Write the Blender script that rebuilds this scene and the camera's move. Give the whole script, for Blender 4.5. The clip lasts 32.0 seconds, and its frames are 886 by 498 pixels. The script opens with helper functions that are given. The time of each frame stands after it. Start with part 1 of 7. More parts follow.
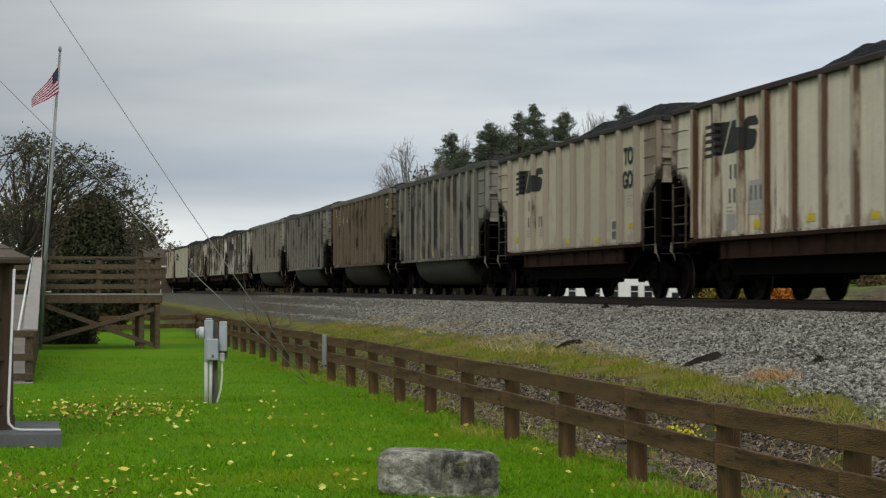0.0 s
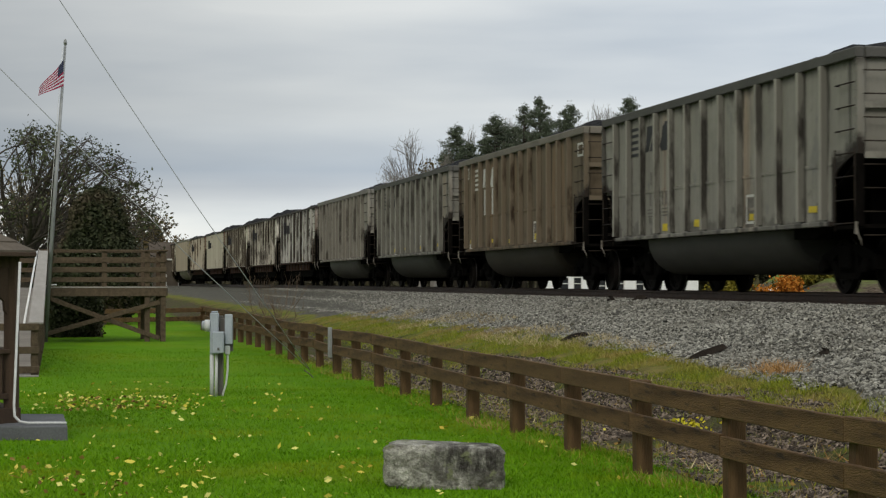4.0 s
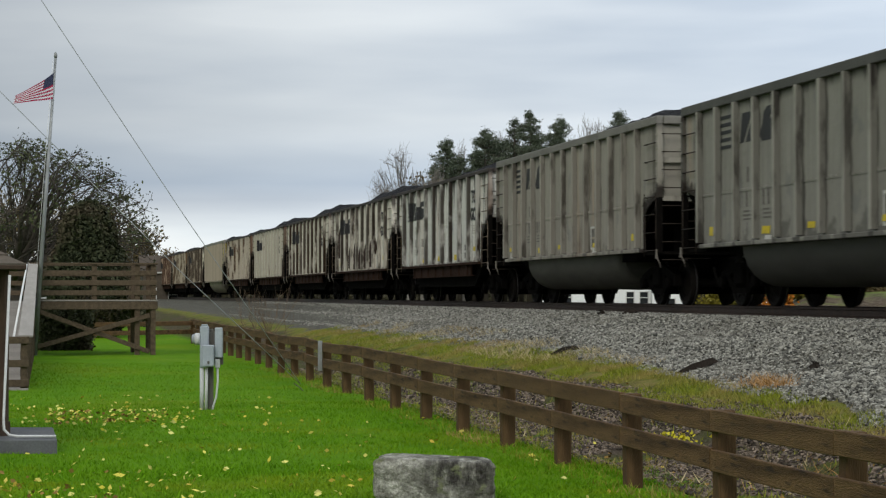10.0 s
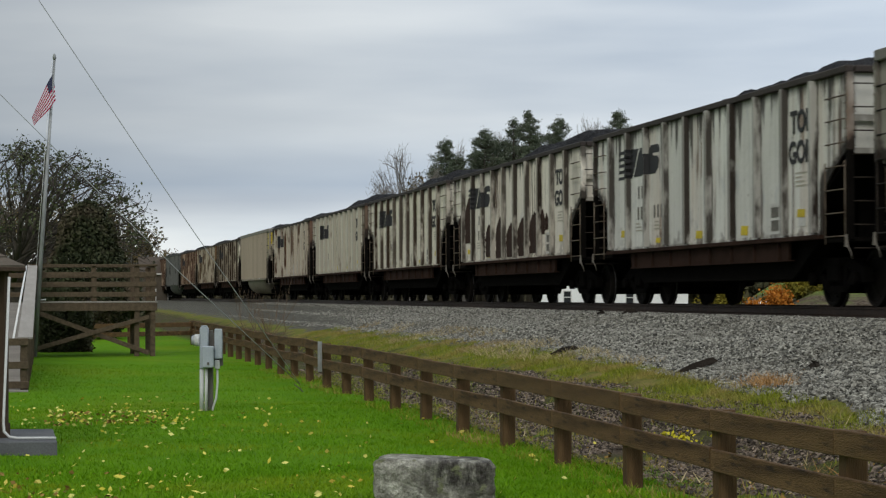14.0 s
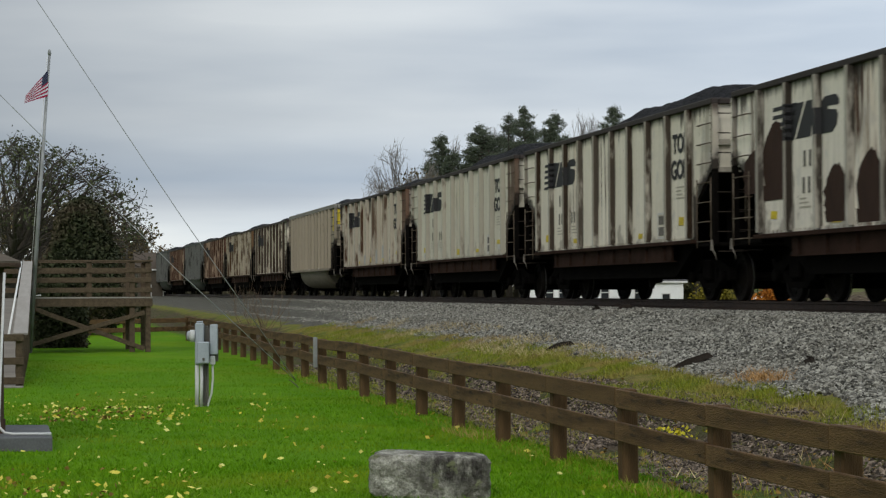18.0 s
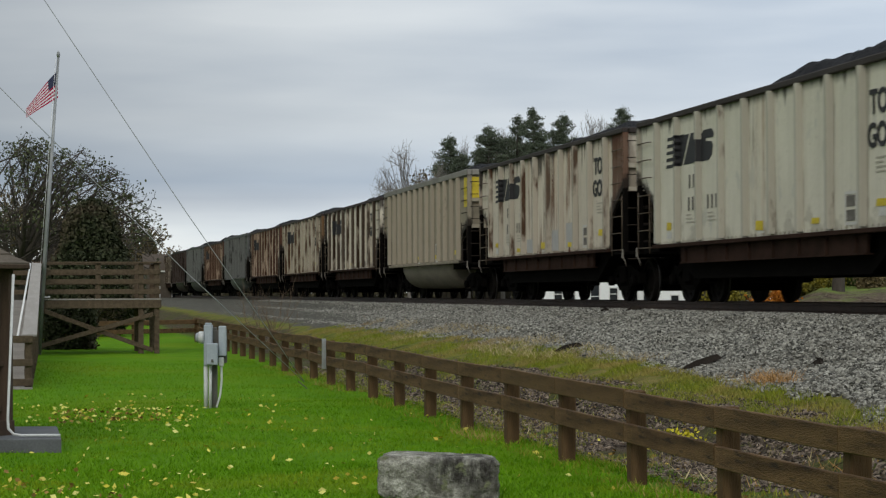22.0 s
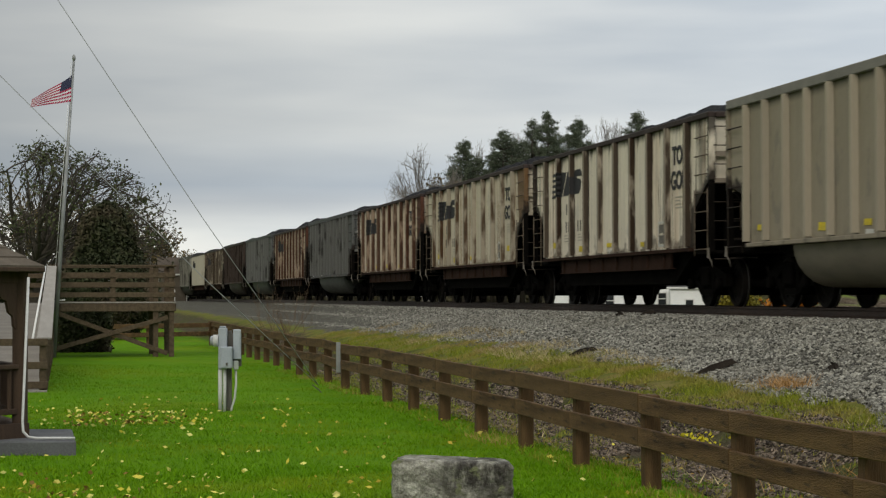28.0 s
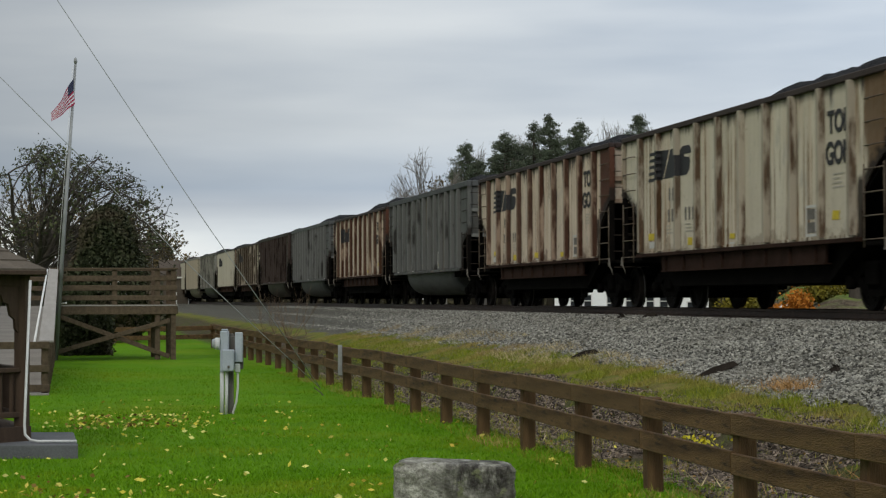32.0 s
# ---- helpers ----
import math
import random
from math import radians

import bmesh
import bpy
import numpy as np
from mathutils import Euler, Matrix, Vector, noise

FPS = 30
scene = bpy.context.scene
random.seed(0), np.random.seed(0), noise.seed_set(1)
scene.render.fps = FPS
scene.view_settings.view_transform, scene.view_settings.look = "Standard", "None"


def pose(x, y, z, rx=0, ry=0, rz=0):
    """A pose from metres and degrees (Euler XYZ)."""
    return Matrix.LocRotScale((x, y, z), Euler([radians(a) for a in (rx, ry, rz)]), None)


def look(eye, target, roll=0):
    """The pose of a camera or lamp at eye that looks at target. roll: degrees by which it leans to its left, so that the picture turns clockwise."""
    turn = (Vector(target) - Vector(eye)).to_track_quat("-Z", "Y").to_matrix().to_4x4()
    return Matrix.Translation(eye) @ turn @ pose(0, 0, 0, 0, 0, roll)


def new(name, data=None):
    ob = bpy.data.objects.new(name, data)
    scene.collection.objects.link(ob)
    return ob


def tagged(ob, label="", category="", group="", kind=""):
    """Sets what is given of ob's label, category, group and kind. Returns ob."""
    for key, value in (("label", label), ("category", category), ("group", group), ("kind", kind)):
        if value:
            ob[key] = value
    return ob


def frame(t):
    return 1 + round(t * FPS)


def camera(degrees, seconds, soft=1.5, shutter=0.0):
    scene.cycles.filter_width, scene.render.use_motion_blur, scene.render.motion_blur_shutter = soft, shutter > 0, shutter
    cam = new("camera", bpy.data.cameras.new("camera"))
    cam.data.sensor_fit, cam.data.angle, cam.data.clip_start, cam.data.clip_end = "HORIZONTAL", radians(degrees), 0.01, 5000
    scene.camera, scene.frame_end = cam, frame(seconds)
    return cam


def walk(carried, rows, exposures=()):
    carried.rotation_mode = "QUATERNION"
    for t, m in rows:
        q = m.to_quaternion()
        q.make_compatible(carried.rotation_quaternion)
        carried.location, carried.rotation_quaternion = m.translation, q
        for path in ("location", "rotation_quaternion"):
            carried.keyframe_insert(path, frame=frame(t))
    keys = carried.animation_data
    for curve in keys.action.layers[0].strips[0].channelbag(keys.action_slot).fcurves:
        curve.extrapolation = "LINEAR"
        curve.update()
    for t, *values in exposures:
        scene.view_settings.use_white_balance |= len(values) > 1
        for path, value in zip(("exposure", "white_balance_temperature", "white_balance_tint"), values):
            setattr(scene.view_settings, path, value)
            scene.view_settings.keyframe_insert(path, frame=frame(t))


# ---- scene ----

# ---------------------------------------------------------------- camera
EYE = (0.0, 0.0, 1.6)
# seconds, tilt up, lean, turn (degrees)
SWAY = [
    (0.0, 1.120, -0.000, 0.000),
    (0.5, 1.187, -0.007, 0.051),
    (1.0, 1.142, 0.026, 0.026),
    (1.5, 0.993, 0.081, 0.043),
    (2.0, 0.949, 0.008, 0.070),
    (2.5, 0.968, 0.047, 0.074),
    (3.0, 0.970, 0.025, 0.099),
    (3.5, 0.903, 0.023, 0.171),
    (5.5, 0.983, 0.068, 0.004),
    (6.0, 0.973, 0.007, -0.024),
    (6.5, 0.943, 0.083, -0.030),
    (7.0, 0.950, 0.018, -0.027),
    (7.5, 1.018, 0.037, -0.000),
    (8.0, 0.969, 0.034, 0.025),
    (8.5, 0.966, 0.074, -0.032),
    (9.0, 1.074, 0.022, -0.115),
    (9.5, 1.194, 0.004, -0.123),
    (10.0, 1.296, 0.001, -0.122),
    (10.5, 1.286, 0.033, -0.099),
    (11.0, 1.239, 0.128, -0.105),
    (11.5, 1.325, 0.171, -0.134),
    (12.0, 1.423, 0.225, -0.171),
    (12.5, 1.435, 0.128, -0.154),
    (13.0, 1.444, 0.216, -0.077),
    (13.5, 1.348, 0.199, -0.086),
    (14.0, 1.308, 0.180, -0.134),
    (14.5, 1.361, 0.250, -0.186),
    (16.5, 1.333, 0.279, -0.251),
    (17.0, 1.375, 0.299, -0.337),
    (17.5, 1.259, 0.283, -0.289),
    (18.0, 1.182, 0.215, -0.265),
    (18.5, 1.144, 0.275, -0.228),
    (19.0, 1.145, 0.273, -0.165),
    (19.5, 1.164, 0.289, -0.149),
    (20.0, 1.189, 0.234, -0.122),
    (20.5, 1.276, 0.218, -0.065),
    (21.0, 1.401, 0.214, -0.058),
    (21.5, 1.373, 0.231, -0.058),
    (22.0, 1.226, 0.224, -0.021),
    (22.5, 1.129, 0.203, 0.015),
    (23.0, 1.190, 0.133, 0.111),
    (23.5, 1.286, 0.138, 0.097),
    (24.0, 1.201, 0.204, 0.199),
    (24.5, 1.128, 0.194, 0.258),
    (25.0, 1.209, 0.177, 0.259),
    (25.5, 1.263, 0.130, 0.286),
    (27.5, 1.288, 0.127, 0.385),
    (28.0, 1.337, 0.091, 0.389),
    (28.5, 1.365, 0.150, 0.312),
    (29.0, 1.365, 0.149, 0.411),
    (29.5, 1.313, 0.090, 0.389),
    (30.0, 1.313, 0.144, 0.357),
    (30.5, 1.315, 0.172, 0.379),
    (31.0, 1.318, 0.192, 0.378),
    (31.5, 1.362, 0.126, 0.385),
    (32.0, 1.412, 0.155, 0.438),
]
cam = camera(24.7, 32.0, soft=1.25, shutter=0.5)
walk(cam, [(t, pose(*EYE, 90 + tilt, lean, turn)) for t, tilt, lean, turn in SWAY],
     [(0.0, 0.0, 6720, 10), (3.0, -0.02, 6740, 10), (5.5, 0.12, 6920, 10), (6.5, 0.13, 6880, 10), (8.0, 0.12, 6550, 10), (9.0, 0.13, 6500, 10), (11.0, 0.11, 6500, 10),
      (13.0, -0.01, 6500, 10), (19.0, -0.02, 6500, 10), (20.0, -0.02, 6580, 10), (22.0, -0.03, 6500, 10), (24.0, -0.03, 6620, 10), (25.5, -0.03, 6750, 10), (27.5, -0.02, 6980, 10),
      (28.3, -0.02, 6960, 10), (30.0, -0.04, 6600, 10), (32.0, -0.05, 6570, 10)])

# ---------------------------------------------------------------- sky and light
world = bpy.data.worlds.new("overcast_sky")
scene.world = world
world.use_nodes = True


def build_sky():
    nt = world.node_tree
    nt.nodes.clear()
    n, l = nt.nodes.new, nt.links.new
    out, bg = n("ShaderNodeOutputWorld"), n("ShaderNodeBackground")
    sky = n("ShaderNodeTexSky")
    sky.sky_type, sky.sun_disc = "NISHITA", False
    sky.sun_elevation, sky.sun_rotation = radians(36), radians(198)
    co, sep = n("ShaderNodeTexCoord"), n("ShaderNodeSeparateXYZ")
    l(co.outputs["Generated"], sep.inputs[0])
    # flat cloud decks: wide along the horizon, thin in height
    mp = n("ShaderNodeMapping")
    mp.inputs["Scale"].default_value = (2.0, 2.0, 13.0)
    mp.inputs["Rotation"].default_value = (radians(3), radians(-5), 0)
    l(co.outputs["Generated"], mp.inputs[0])
    big, small = n("ShaderNodeTexNoise"), n("ShaderNodeTexNoise")
    for node, sc, det, rg in ((big, 1.5, 3, 0.45), (small, 4.0, 4, 0.5)):
        node.inputs["Scale"].default_value = sc
        node.inputs["Detail"].default_value = det
        node.inputs["Roughness"].default_value = rg
        l(mp.outputs[0], node.inputs["Vector"])
    mix = n("ShaderNodeMix")
    mix.inputs["Factor"].default_value = 0.22
    l(big.outputs["Fac"], mix.inputs[2]), l(small.outputs["Fac"], mix.inputs[3])
    ramp = n("ShaderNodeValToRGB")
    e = ramp.color_ramp.elements
    e[0].position, e[0].color = 0.34, (0.42, 0.475, 0.545, 1)
    e[1].position, e[1].color = 0.66, (0.72, 0.755, 0.775, 1)
    l(mix.outputs[0], ramp.inputs[0])
    # height above the horizon: pale gap low down, darker deck, lighter above, bright zenith
    band = n("ShaderNodeValToRGB")
    b = band.color_ramp.elements
    b[0].position, b[0].color = 0.0, (1.70, 1.64, 1.54, 1)
    b[1].position, b[1].color = 1.0, (1.68, 1.67, 1.62, 1)
    for p, c in ((0.031, (1.72, 1.68, 1.58)), (0.039, (1.42, 1.40, 1.36)), (0.046, (0.94, 0.97, 1.02)), (0.054, (0.72, 0.79, 0.89)), (0.064, (0.80, 0.85, 0.92)),
                 (0.085, (0.97, 0.98, 0.99)), (0.14, (0.98, 0.99, 1.0)), (0.35, (1.3, 1.3, 1.28))):
        el = b.new(p)
        el.color = (*c, 1)
    l(sep.outputs["Z"], band.inputs[0])
    mul = n("ShaderNodeMix")
    mul.data_type, mul.blend_type = "RGBA", "MULTIPLY"
    mul.inputs["Factor"].default_value = 1.0
    l(ramp.outputs[0], mul.inputs[6]), l(band.outputs[0], mul.inputs[7])
    # the deck is thinner, and so brighter, towards the hidden sun
    side = n("ShaderNodeMapRange")
    side.inputs[1].default_value, side.inputs[2].default_value = -0.25, 0.25
    side.inputs[3].default_value, side.inputs[4].default_value = 0.70, 1.44
    l(sep.outputs["X"], side.inputs[0])
    bright = n("ShaderNodeVectorMath")
    bright.operation = "SCALE"
    l(mul.outputs[2], bright.inputs[0]), l(side.outputs[0], bright.inputs["Scale"])
    scl = n("ShaderNodeMix")
    scl.data_type, scl.blend_type = "RGBA", "MULTIPLY"
    scl.inputs["Factor"].default_value = 1.0
    scl.inputs[7].default_value = (0.1, 0.1, 0.1, 1)
    l(sky.outputs[0], scl.inputs[6])
    fin = n("ShaderNodeMix")
    fin.data_type = "RGBA"
    fin.inputs["Factor"].default_value = 0.94
    l(scl.outputs[2], fin.inputs[6]), l(bright.outputs[0], fin.inputs[7])
    l(fin.outputs[2], bg.inputs["Color"])
    bg.inputs["Strength"].default_value = 1.0
    l(bg.outputs[0], out.inputs["Surface"])


build_sky()
sun = new("sun", bpy.data.lights.new("sun", "SUN"))
sun.data.energy, sun.data.angle, sun.data.color = 1.18, radians(25), (1.0, 0.95, 0.87)
sun.matrix_world = look((0, 0, 32), (14, 42, 0))
scene.view_settings.exposure = 0.0

# ---------------------------------------------------------------- plan: the track's line
TURN = 1.7625          # direction of the track, from the x axis
BEND, BEND_FROM = 0.0001, 28.4
AXIS = 13.65           # distance of the track's middle from the viewer
RAIL_Z = 1.39
CAR_Z = 1.35
CA, SA = math.cos(TURN), math.sin(TURN)


def drift(s):
    u = max(0.0, s - BEND_FROM)
    return 0.5 * BEND * u * u


def tp(s, d, z=0.0):
    """A place by its run along the line, its distance to the right of the viewer's parallel, and its height."""
    return Vector((s * CA + d * SA, s * SA - d * CA, z))


ALONG = Matrix.Rotation(TURN, 4, "Z")      # local x runs along the line, local y = -d


# ---------------------------------------------------------------- mesh helpers
class Shape:
    def __init__(self):
        self.v, self.f, self.s = [], [], set()

    def add(self, verts, faces, smooth=False):
        n = len(self.v)
        self.v += [tuple(p) for p in verts]
        for q in faces:
            if smooth:
                self.s.add(len(self.f))
            self.f.append(tuple(i + n for i in q))
        return self

    def box(self, x0, x1, y0, y1, z0, z1, m=None):
        vs = [(x, y, z) for x in (x0, x1) for y in (y0, y1) for z in (z0, z1)]
        if m is not None:
            vs = [m @ Vector(p) for p in vs]
        return self.add(vs, [(0, 1, 3, 2), (4, 6, 7, 5), (0, 4, 5, 1), (2, 3, 7, 6), (0, 2, 6, 4), (1, 5, 7, 3)])

    def bevel(self, x0, x1, y0, y1, z0, z1, c, m=None):
        """A box whose edges are cut by c."""
        vs, idx = [], {}
        for i, x in enumerate((x0, x1)):
            for j, y in enumerate((y0, y1)):
                for k, z in enumerate((z0, z1)):
                    sx, sy, sz = (c if i == 0 else -c), (c if j == 0 else -c), (c if k == 0 else -c)
                    for a, p in enumerate(((x, y + sy, z + sz), (x + sx, y, z + sz), (x + sx, y + sy, z))):
                        idx[i, j, k, a] = len(vs)
                        vs.append(p if m is None else m @ Vector(p))
        g = lambda *k: idx[k]
        fs = []
        for e in (0, 1):
            fs.append([g(e, 0, 0, 0), g(e, 1, 0, 0), g(e, 1, 1, 0), g(e, 0, 1, 0)][::1 if e else -1])
            fs.append([g(0, e, 0, 1), g(0, e, 1, 1), g(1, e, 1, 1), g(1, e, 0, 1)][::1 if e else -1])
            fs.append([g(0, 0, e, 2), g(1, 0, e, 2), g(1, 1, e, 2), g(0, 1, e, 2)][::1 if e else -1])
        for a in (0, 1):
            for b in (0, 1):
                q = [g(0, a, b, 1), g(1, a, b, 1), g(1, a, b, 2), g(0, a, b, 2)]
                fs.append(q if a != b else q[::-1])
                q = [g(a, 0, b, 0), g(a, 1, b, 0), g(a, 1, b, 2), g(a, 0, b, 2)]
                fs.append(q if a == b else q[::-1])
                q = [g(a, b, 0, 0), g(a, b, 1, 0), g(a, b, 1, 1), g(a, b, 0, 1)]
                fs.append(q if a != b else q[::-1])
                for c2 in (0, 1):
                    q = [g(a, b, c2, 0), g(a, b, c2, 1), g(a, b, c2, 2)]
                    fs.append(q if (a + b + c2) % 2 else q[::-1])
        return self.add(vs, fs)

    def prism(self, poly, y0, y1, m=None):
        """A polygon in (x, z), drawn out from y0 to y1."""
        n = len(poly)
        vs = [(x, y0, z) for x, z in poly] + [(x, y1, z) for x, z in poly]
        if m is not None:
            vs = [m @ Vector(p) for p in vs]
        fs = [tuple(range(n)), tuple(range(2 * n - 1, n - 1, -1))]
        fs += [(i, i + n, (i + 1) % n + n, (i + 1) % n) for i in range(n)]
        return self.add(vs, fs)

    def tube(self, pts, radii, seg=8, cap=True):
        """A round bar along pts."""
        rings = []
        pts = [Vector(p) for p in pts]
        if not hasattr(radii, "__len__"):
            radii = [radii] * len(pts)
        vs = []
        for i, p in enumerate(pts):
            t = (pts[min(i + 1, len(pts) - 1)] - pts[max(i - 1, 0)]).normalized()
            u = t.orthogonal().normalized() if abs(t.z) > 0.95 else t.cross(Vector((0, 0, 1))).normalized()
            w = t.cross(u)
            for k in range(seg):
                a = 2 * math.pi * k / seg
                vs.append(p + (u * math.cos(a) + w * math.sin(a)) * radii[i])
        fs = [(i * seg + k, i * seg + (k + 1) % seg, (i + 1) * seg + (k + 1) % seg, (i + 1) * seg + k)
              for i in range(len(pts) - 1) for k in range(seg)]
        n0 = len(self.f)
        self.add(vs, fs, smooth=True)
        if cap:
            b = len(self.v) - len(vs)
            self.f.append(tuple(b + k for k in range(seg))[::-1])
            self.f.append(tuple(b + (len(pts) - 1) * seg + k for k in range(seg)))
        return self

    def mesh(self, name):
        me = bpy.data.meshes.new(name)
        me.from_pydata(self.v, [], self.f)
        if self.s:
            flags = np.zeros(len(self.f), dtype=bool)
            flags[list(self.s)] = True
            me.polygons.foreach_set("use_smooth", flags)
        me.update()
        return me


def solid(name, shape, material, parent=None, label=""):
    """One mesh object of a shape (or a ready mesh), under a thing or part."""
    me = shape.mesh(name) if isinstance(shape, Shape) else shape
    if not me.materials:
        me.materials.append(material)
    ob = new(name, me)
    if me.materials[0] is not material:
        ob.material_slots[0].link = "OBJECT"
        ob.material_slots[0].material = material
    if parent is not None:
        ob.parent = parent
    if label:
        ob["label"] = label
    return ob


part = solid


def thing(name, m, label, category, group="", kind=""):
    ob = new(name)
    ob.empty_display_size = 0.2
    ob.matrix_world = m
    return tagged(ob, label, category, group, kind)


# ---------------------------------------------------------------- materials
def mixed(nt, fac, a, b, kind="MIX"):
    m = nt.nodes.new("ShaderNodeMix")
    m.data_type, m.blend_type = "RGBA", kind
    for val, sock in ((fac, m.inputs[0]), (a, m.inputs[6]), (b, m.inputs[7])):
        if hasattr(val, "links"):
            nt.links.new(val, sock)
        elif isinstance(val, (int, float)):
            sock.default_value = val
        else:
            sock.default_value = (*val, 1)
    return m.outputs[2]


def noise_fac(nt, scale, lo, hi, detail=5, rough=0.55, stretch=(1, 1, 1), shift=(0, 0, 0), coord="Object", distort=0.0):
    """A soft mask from noise: 0 below lo, 1 above hi."""
    co = nt.nodes.new("ShaderNodeTexCoord")
    mp = nt.nodes.new("ShaderNodeMapping")
    mp.inputs["Scale"].default_value, mp.inputs["Location"].default_value = stretch, shift
    nt.links.new(co.outputs[coord], mp.inputs[0])
    nz = nt.nodes.new("ShaderNodeTexNoise")
    nz.inputs["Scale"].default_value, nz.inputs["Detail"].default_value = scale, detail
    nz.inputs["Roughness"].default_value, nz.inputs["Distortion"].default_value = rough, distort
    nt.links.new(mp.outputs[0], nz.inputs["Vector"])
    mr = nt.nodes.new("ShaderNodeMapRange")
    mr.inputs[1].default_value, mr.inputs[2].default_value = lo, hi
    nt.links.new(nz.outputs["Fac"], mr.inputs[0])
    return mr.outputs[0]


def times(nt, a, b, op="MULTIPLY"):
    m = nt.nodes.new("ShaderNodeMath")
    m.operation, m.use_clamp = op, True
    for val, sock in ((a, m.inputs[0]), (b, m.inputs[1])):
        if hasattr(val, "links"):
            nt.links.new(val, sock)
        else:
            sock.default_value = val
    return m.outputs[0]


def axis_fac(nt, axis, lo, hi, coord="Object"):
    """0 at lo, 1 at hi, along one axis."""
    co, sep = nt.nodes.new("ShaderNodeTexCoord"), nt.nodes.new("ShaderNodeSeparateXYZ")
    nt.links.new(co.outputs[coord], sep.inputs[0])
    mr = nt.nodes.new("ShaderNodeMapRange")
    mr.inputs[1].default_value, mr.inputs[2].default_value = lo, hi
    nt.links.new(sep.outputs[axis], mr.inputs[0])
    return mr.outputs[0]


def random_fac(nt, island=False):
    if island:
        return nt.nodes.new("ShaderNodeNewGeometry").outputs["Random Per Island"]
    return nt.nodes.new("ShaderNodeObjectInfo").outputs["Random"]


def raw(name):
    m = bpy.data.materials.new(name)
    m.use_nodes = True
    return m, m.node_tree, m.node_tree.nodes["Principled BSDF"]


def finish(nt, bsdf, colour, rough, metal=0.0, bump=None, height=0.01, spec=0.3):
    if hasattr(colour, "links"):
        nt.links.new(colour, bsdf.inputs["Base Color"])
    else:
        bsdf.inputs["Base Color"].default_value = (*colour, 1)
    if hasattr(rough, "links"):
        nt.links.new(rough, bsdf.inputs["Roughness"])
    else:
        bsdf.inputs["Roughness"].default_value = rough
    bsdf.inputs["Metallic"].default_value = metal
    bsdf.inputs["Specular IOR Level"].default_value = spec
    if bump is not None:
        b = nt.nodes.new("ShaderNodeBump")
        b.inputs["Strength"].default_value, b.inputs["Distance"].default_value = 0.8, height
        nt.links.new(bump, b.inputs["Height"])
        nt.links.new(b.outputs[0], bsdf.inputs["Normal"])


def surface(name, a, b, scale=3.0, fine=40.0, rough=0.7, metal=0.0, height=0.004, stretch=(1, 1, 1), vary=0.15, spec=0.2,
            island=False, c=None):
    """A general surface: two colours by broad noise, a darker grain by fine noise, a little change from piece to piece."""
    m, nt, bsdf = raw(name)
    col = mixed(nt, noise_fac(nt, scale, 0.35, 0.65, stretch=stretch), a, b)
    if c is not None:
        col = mixed(nt, noise_fac(nt, scale * 2.3, 0.55, 0.68, stretch=stretch, shift=(5, 3, 1)), col, c)
    grain = noise_fac(nt, fine, 0.3, 0.7, stretch=stretch)
    col = mixed(nt, times(nt, grain, 0.45), col, tuple(x * 0.55 for x in a))
    if vary:
        col = mixed(nt, times(nt, random_fac(nt, island), vary * 3), col, tuple(x * (1 - vary * 2) for x in b))
    finish(nt, bsdf, col, rough, metal, grain, height, spec)
    return m


def plain(name, colour, rough=0.5, metal=0.0, spec=0.4):
    m, nt, bsdf = raw(name)
    col = mixed(nt, noise_fac(nt, 14, 0.3, 0.7), colour, tuple(x * 0.78 for x in colour))
    finish(nt, bsdf, col, rough, metal, None, 0.01, spec)
    return m

# ---------------------------------------------------------------- ground
def terrain(d, s):
    """Height of the ground by distance from the viewer's line: lawn, ditch, verge, track bed, field beyond."""
    pts = ((-4000, 0.0), (4.9, 0.0), (5.6, -0.10), (6.4, -0.06), (7.4, 0.30), (8.3, 0.50), (9.0, 0.62), (10.0, 0.92), (11.3, 1.18), (11.8, 1.20),
           (15.6, 1.20), (16.0, 1.16), (18.5, 0.45), (22.0, 0.30), (60.0, 0.30), (4000, 0.30))
    for (a, za), (b, zb) in zip(pts, pts[1:]):
        if a <= d <= b:
            u = (d - a) / (b - a)
            u = u * u * (3 - 2 * u) if b - a < 5 else u
            return za + (zb - za) * u
    return 0.0


def bumps(s, d):
    """Small unevenness of the ground near the viewer."""
    far = max(0.0, 1 - abs(s - 30) / 120)
    n = noise.noise(Vector((s * 0.35, d * 0.35, 3.1))) * 0.035 + noise.noise(Vector((s * 1.7, d * 1.7, 7.7))) * 0.018
    return n * far * (1.0 if -15 < d < 11.2 else 0.0)


def ground_z(s, d):
    return terrain(d + drift(s), s) + bumps(s, d)


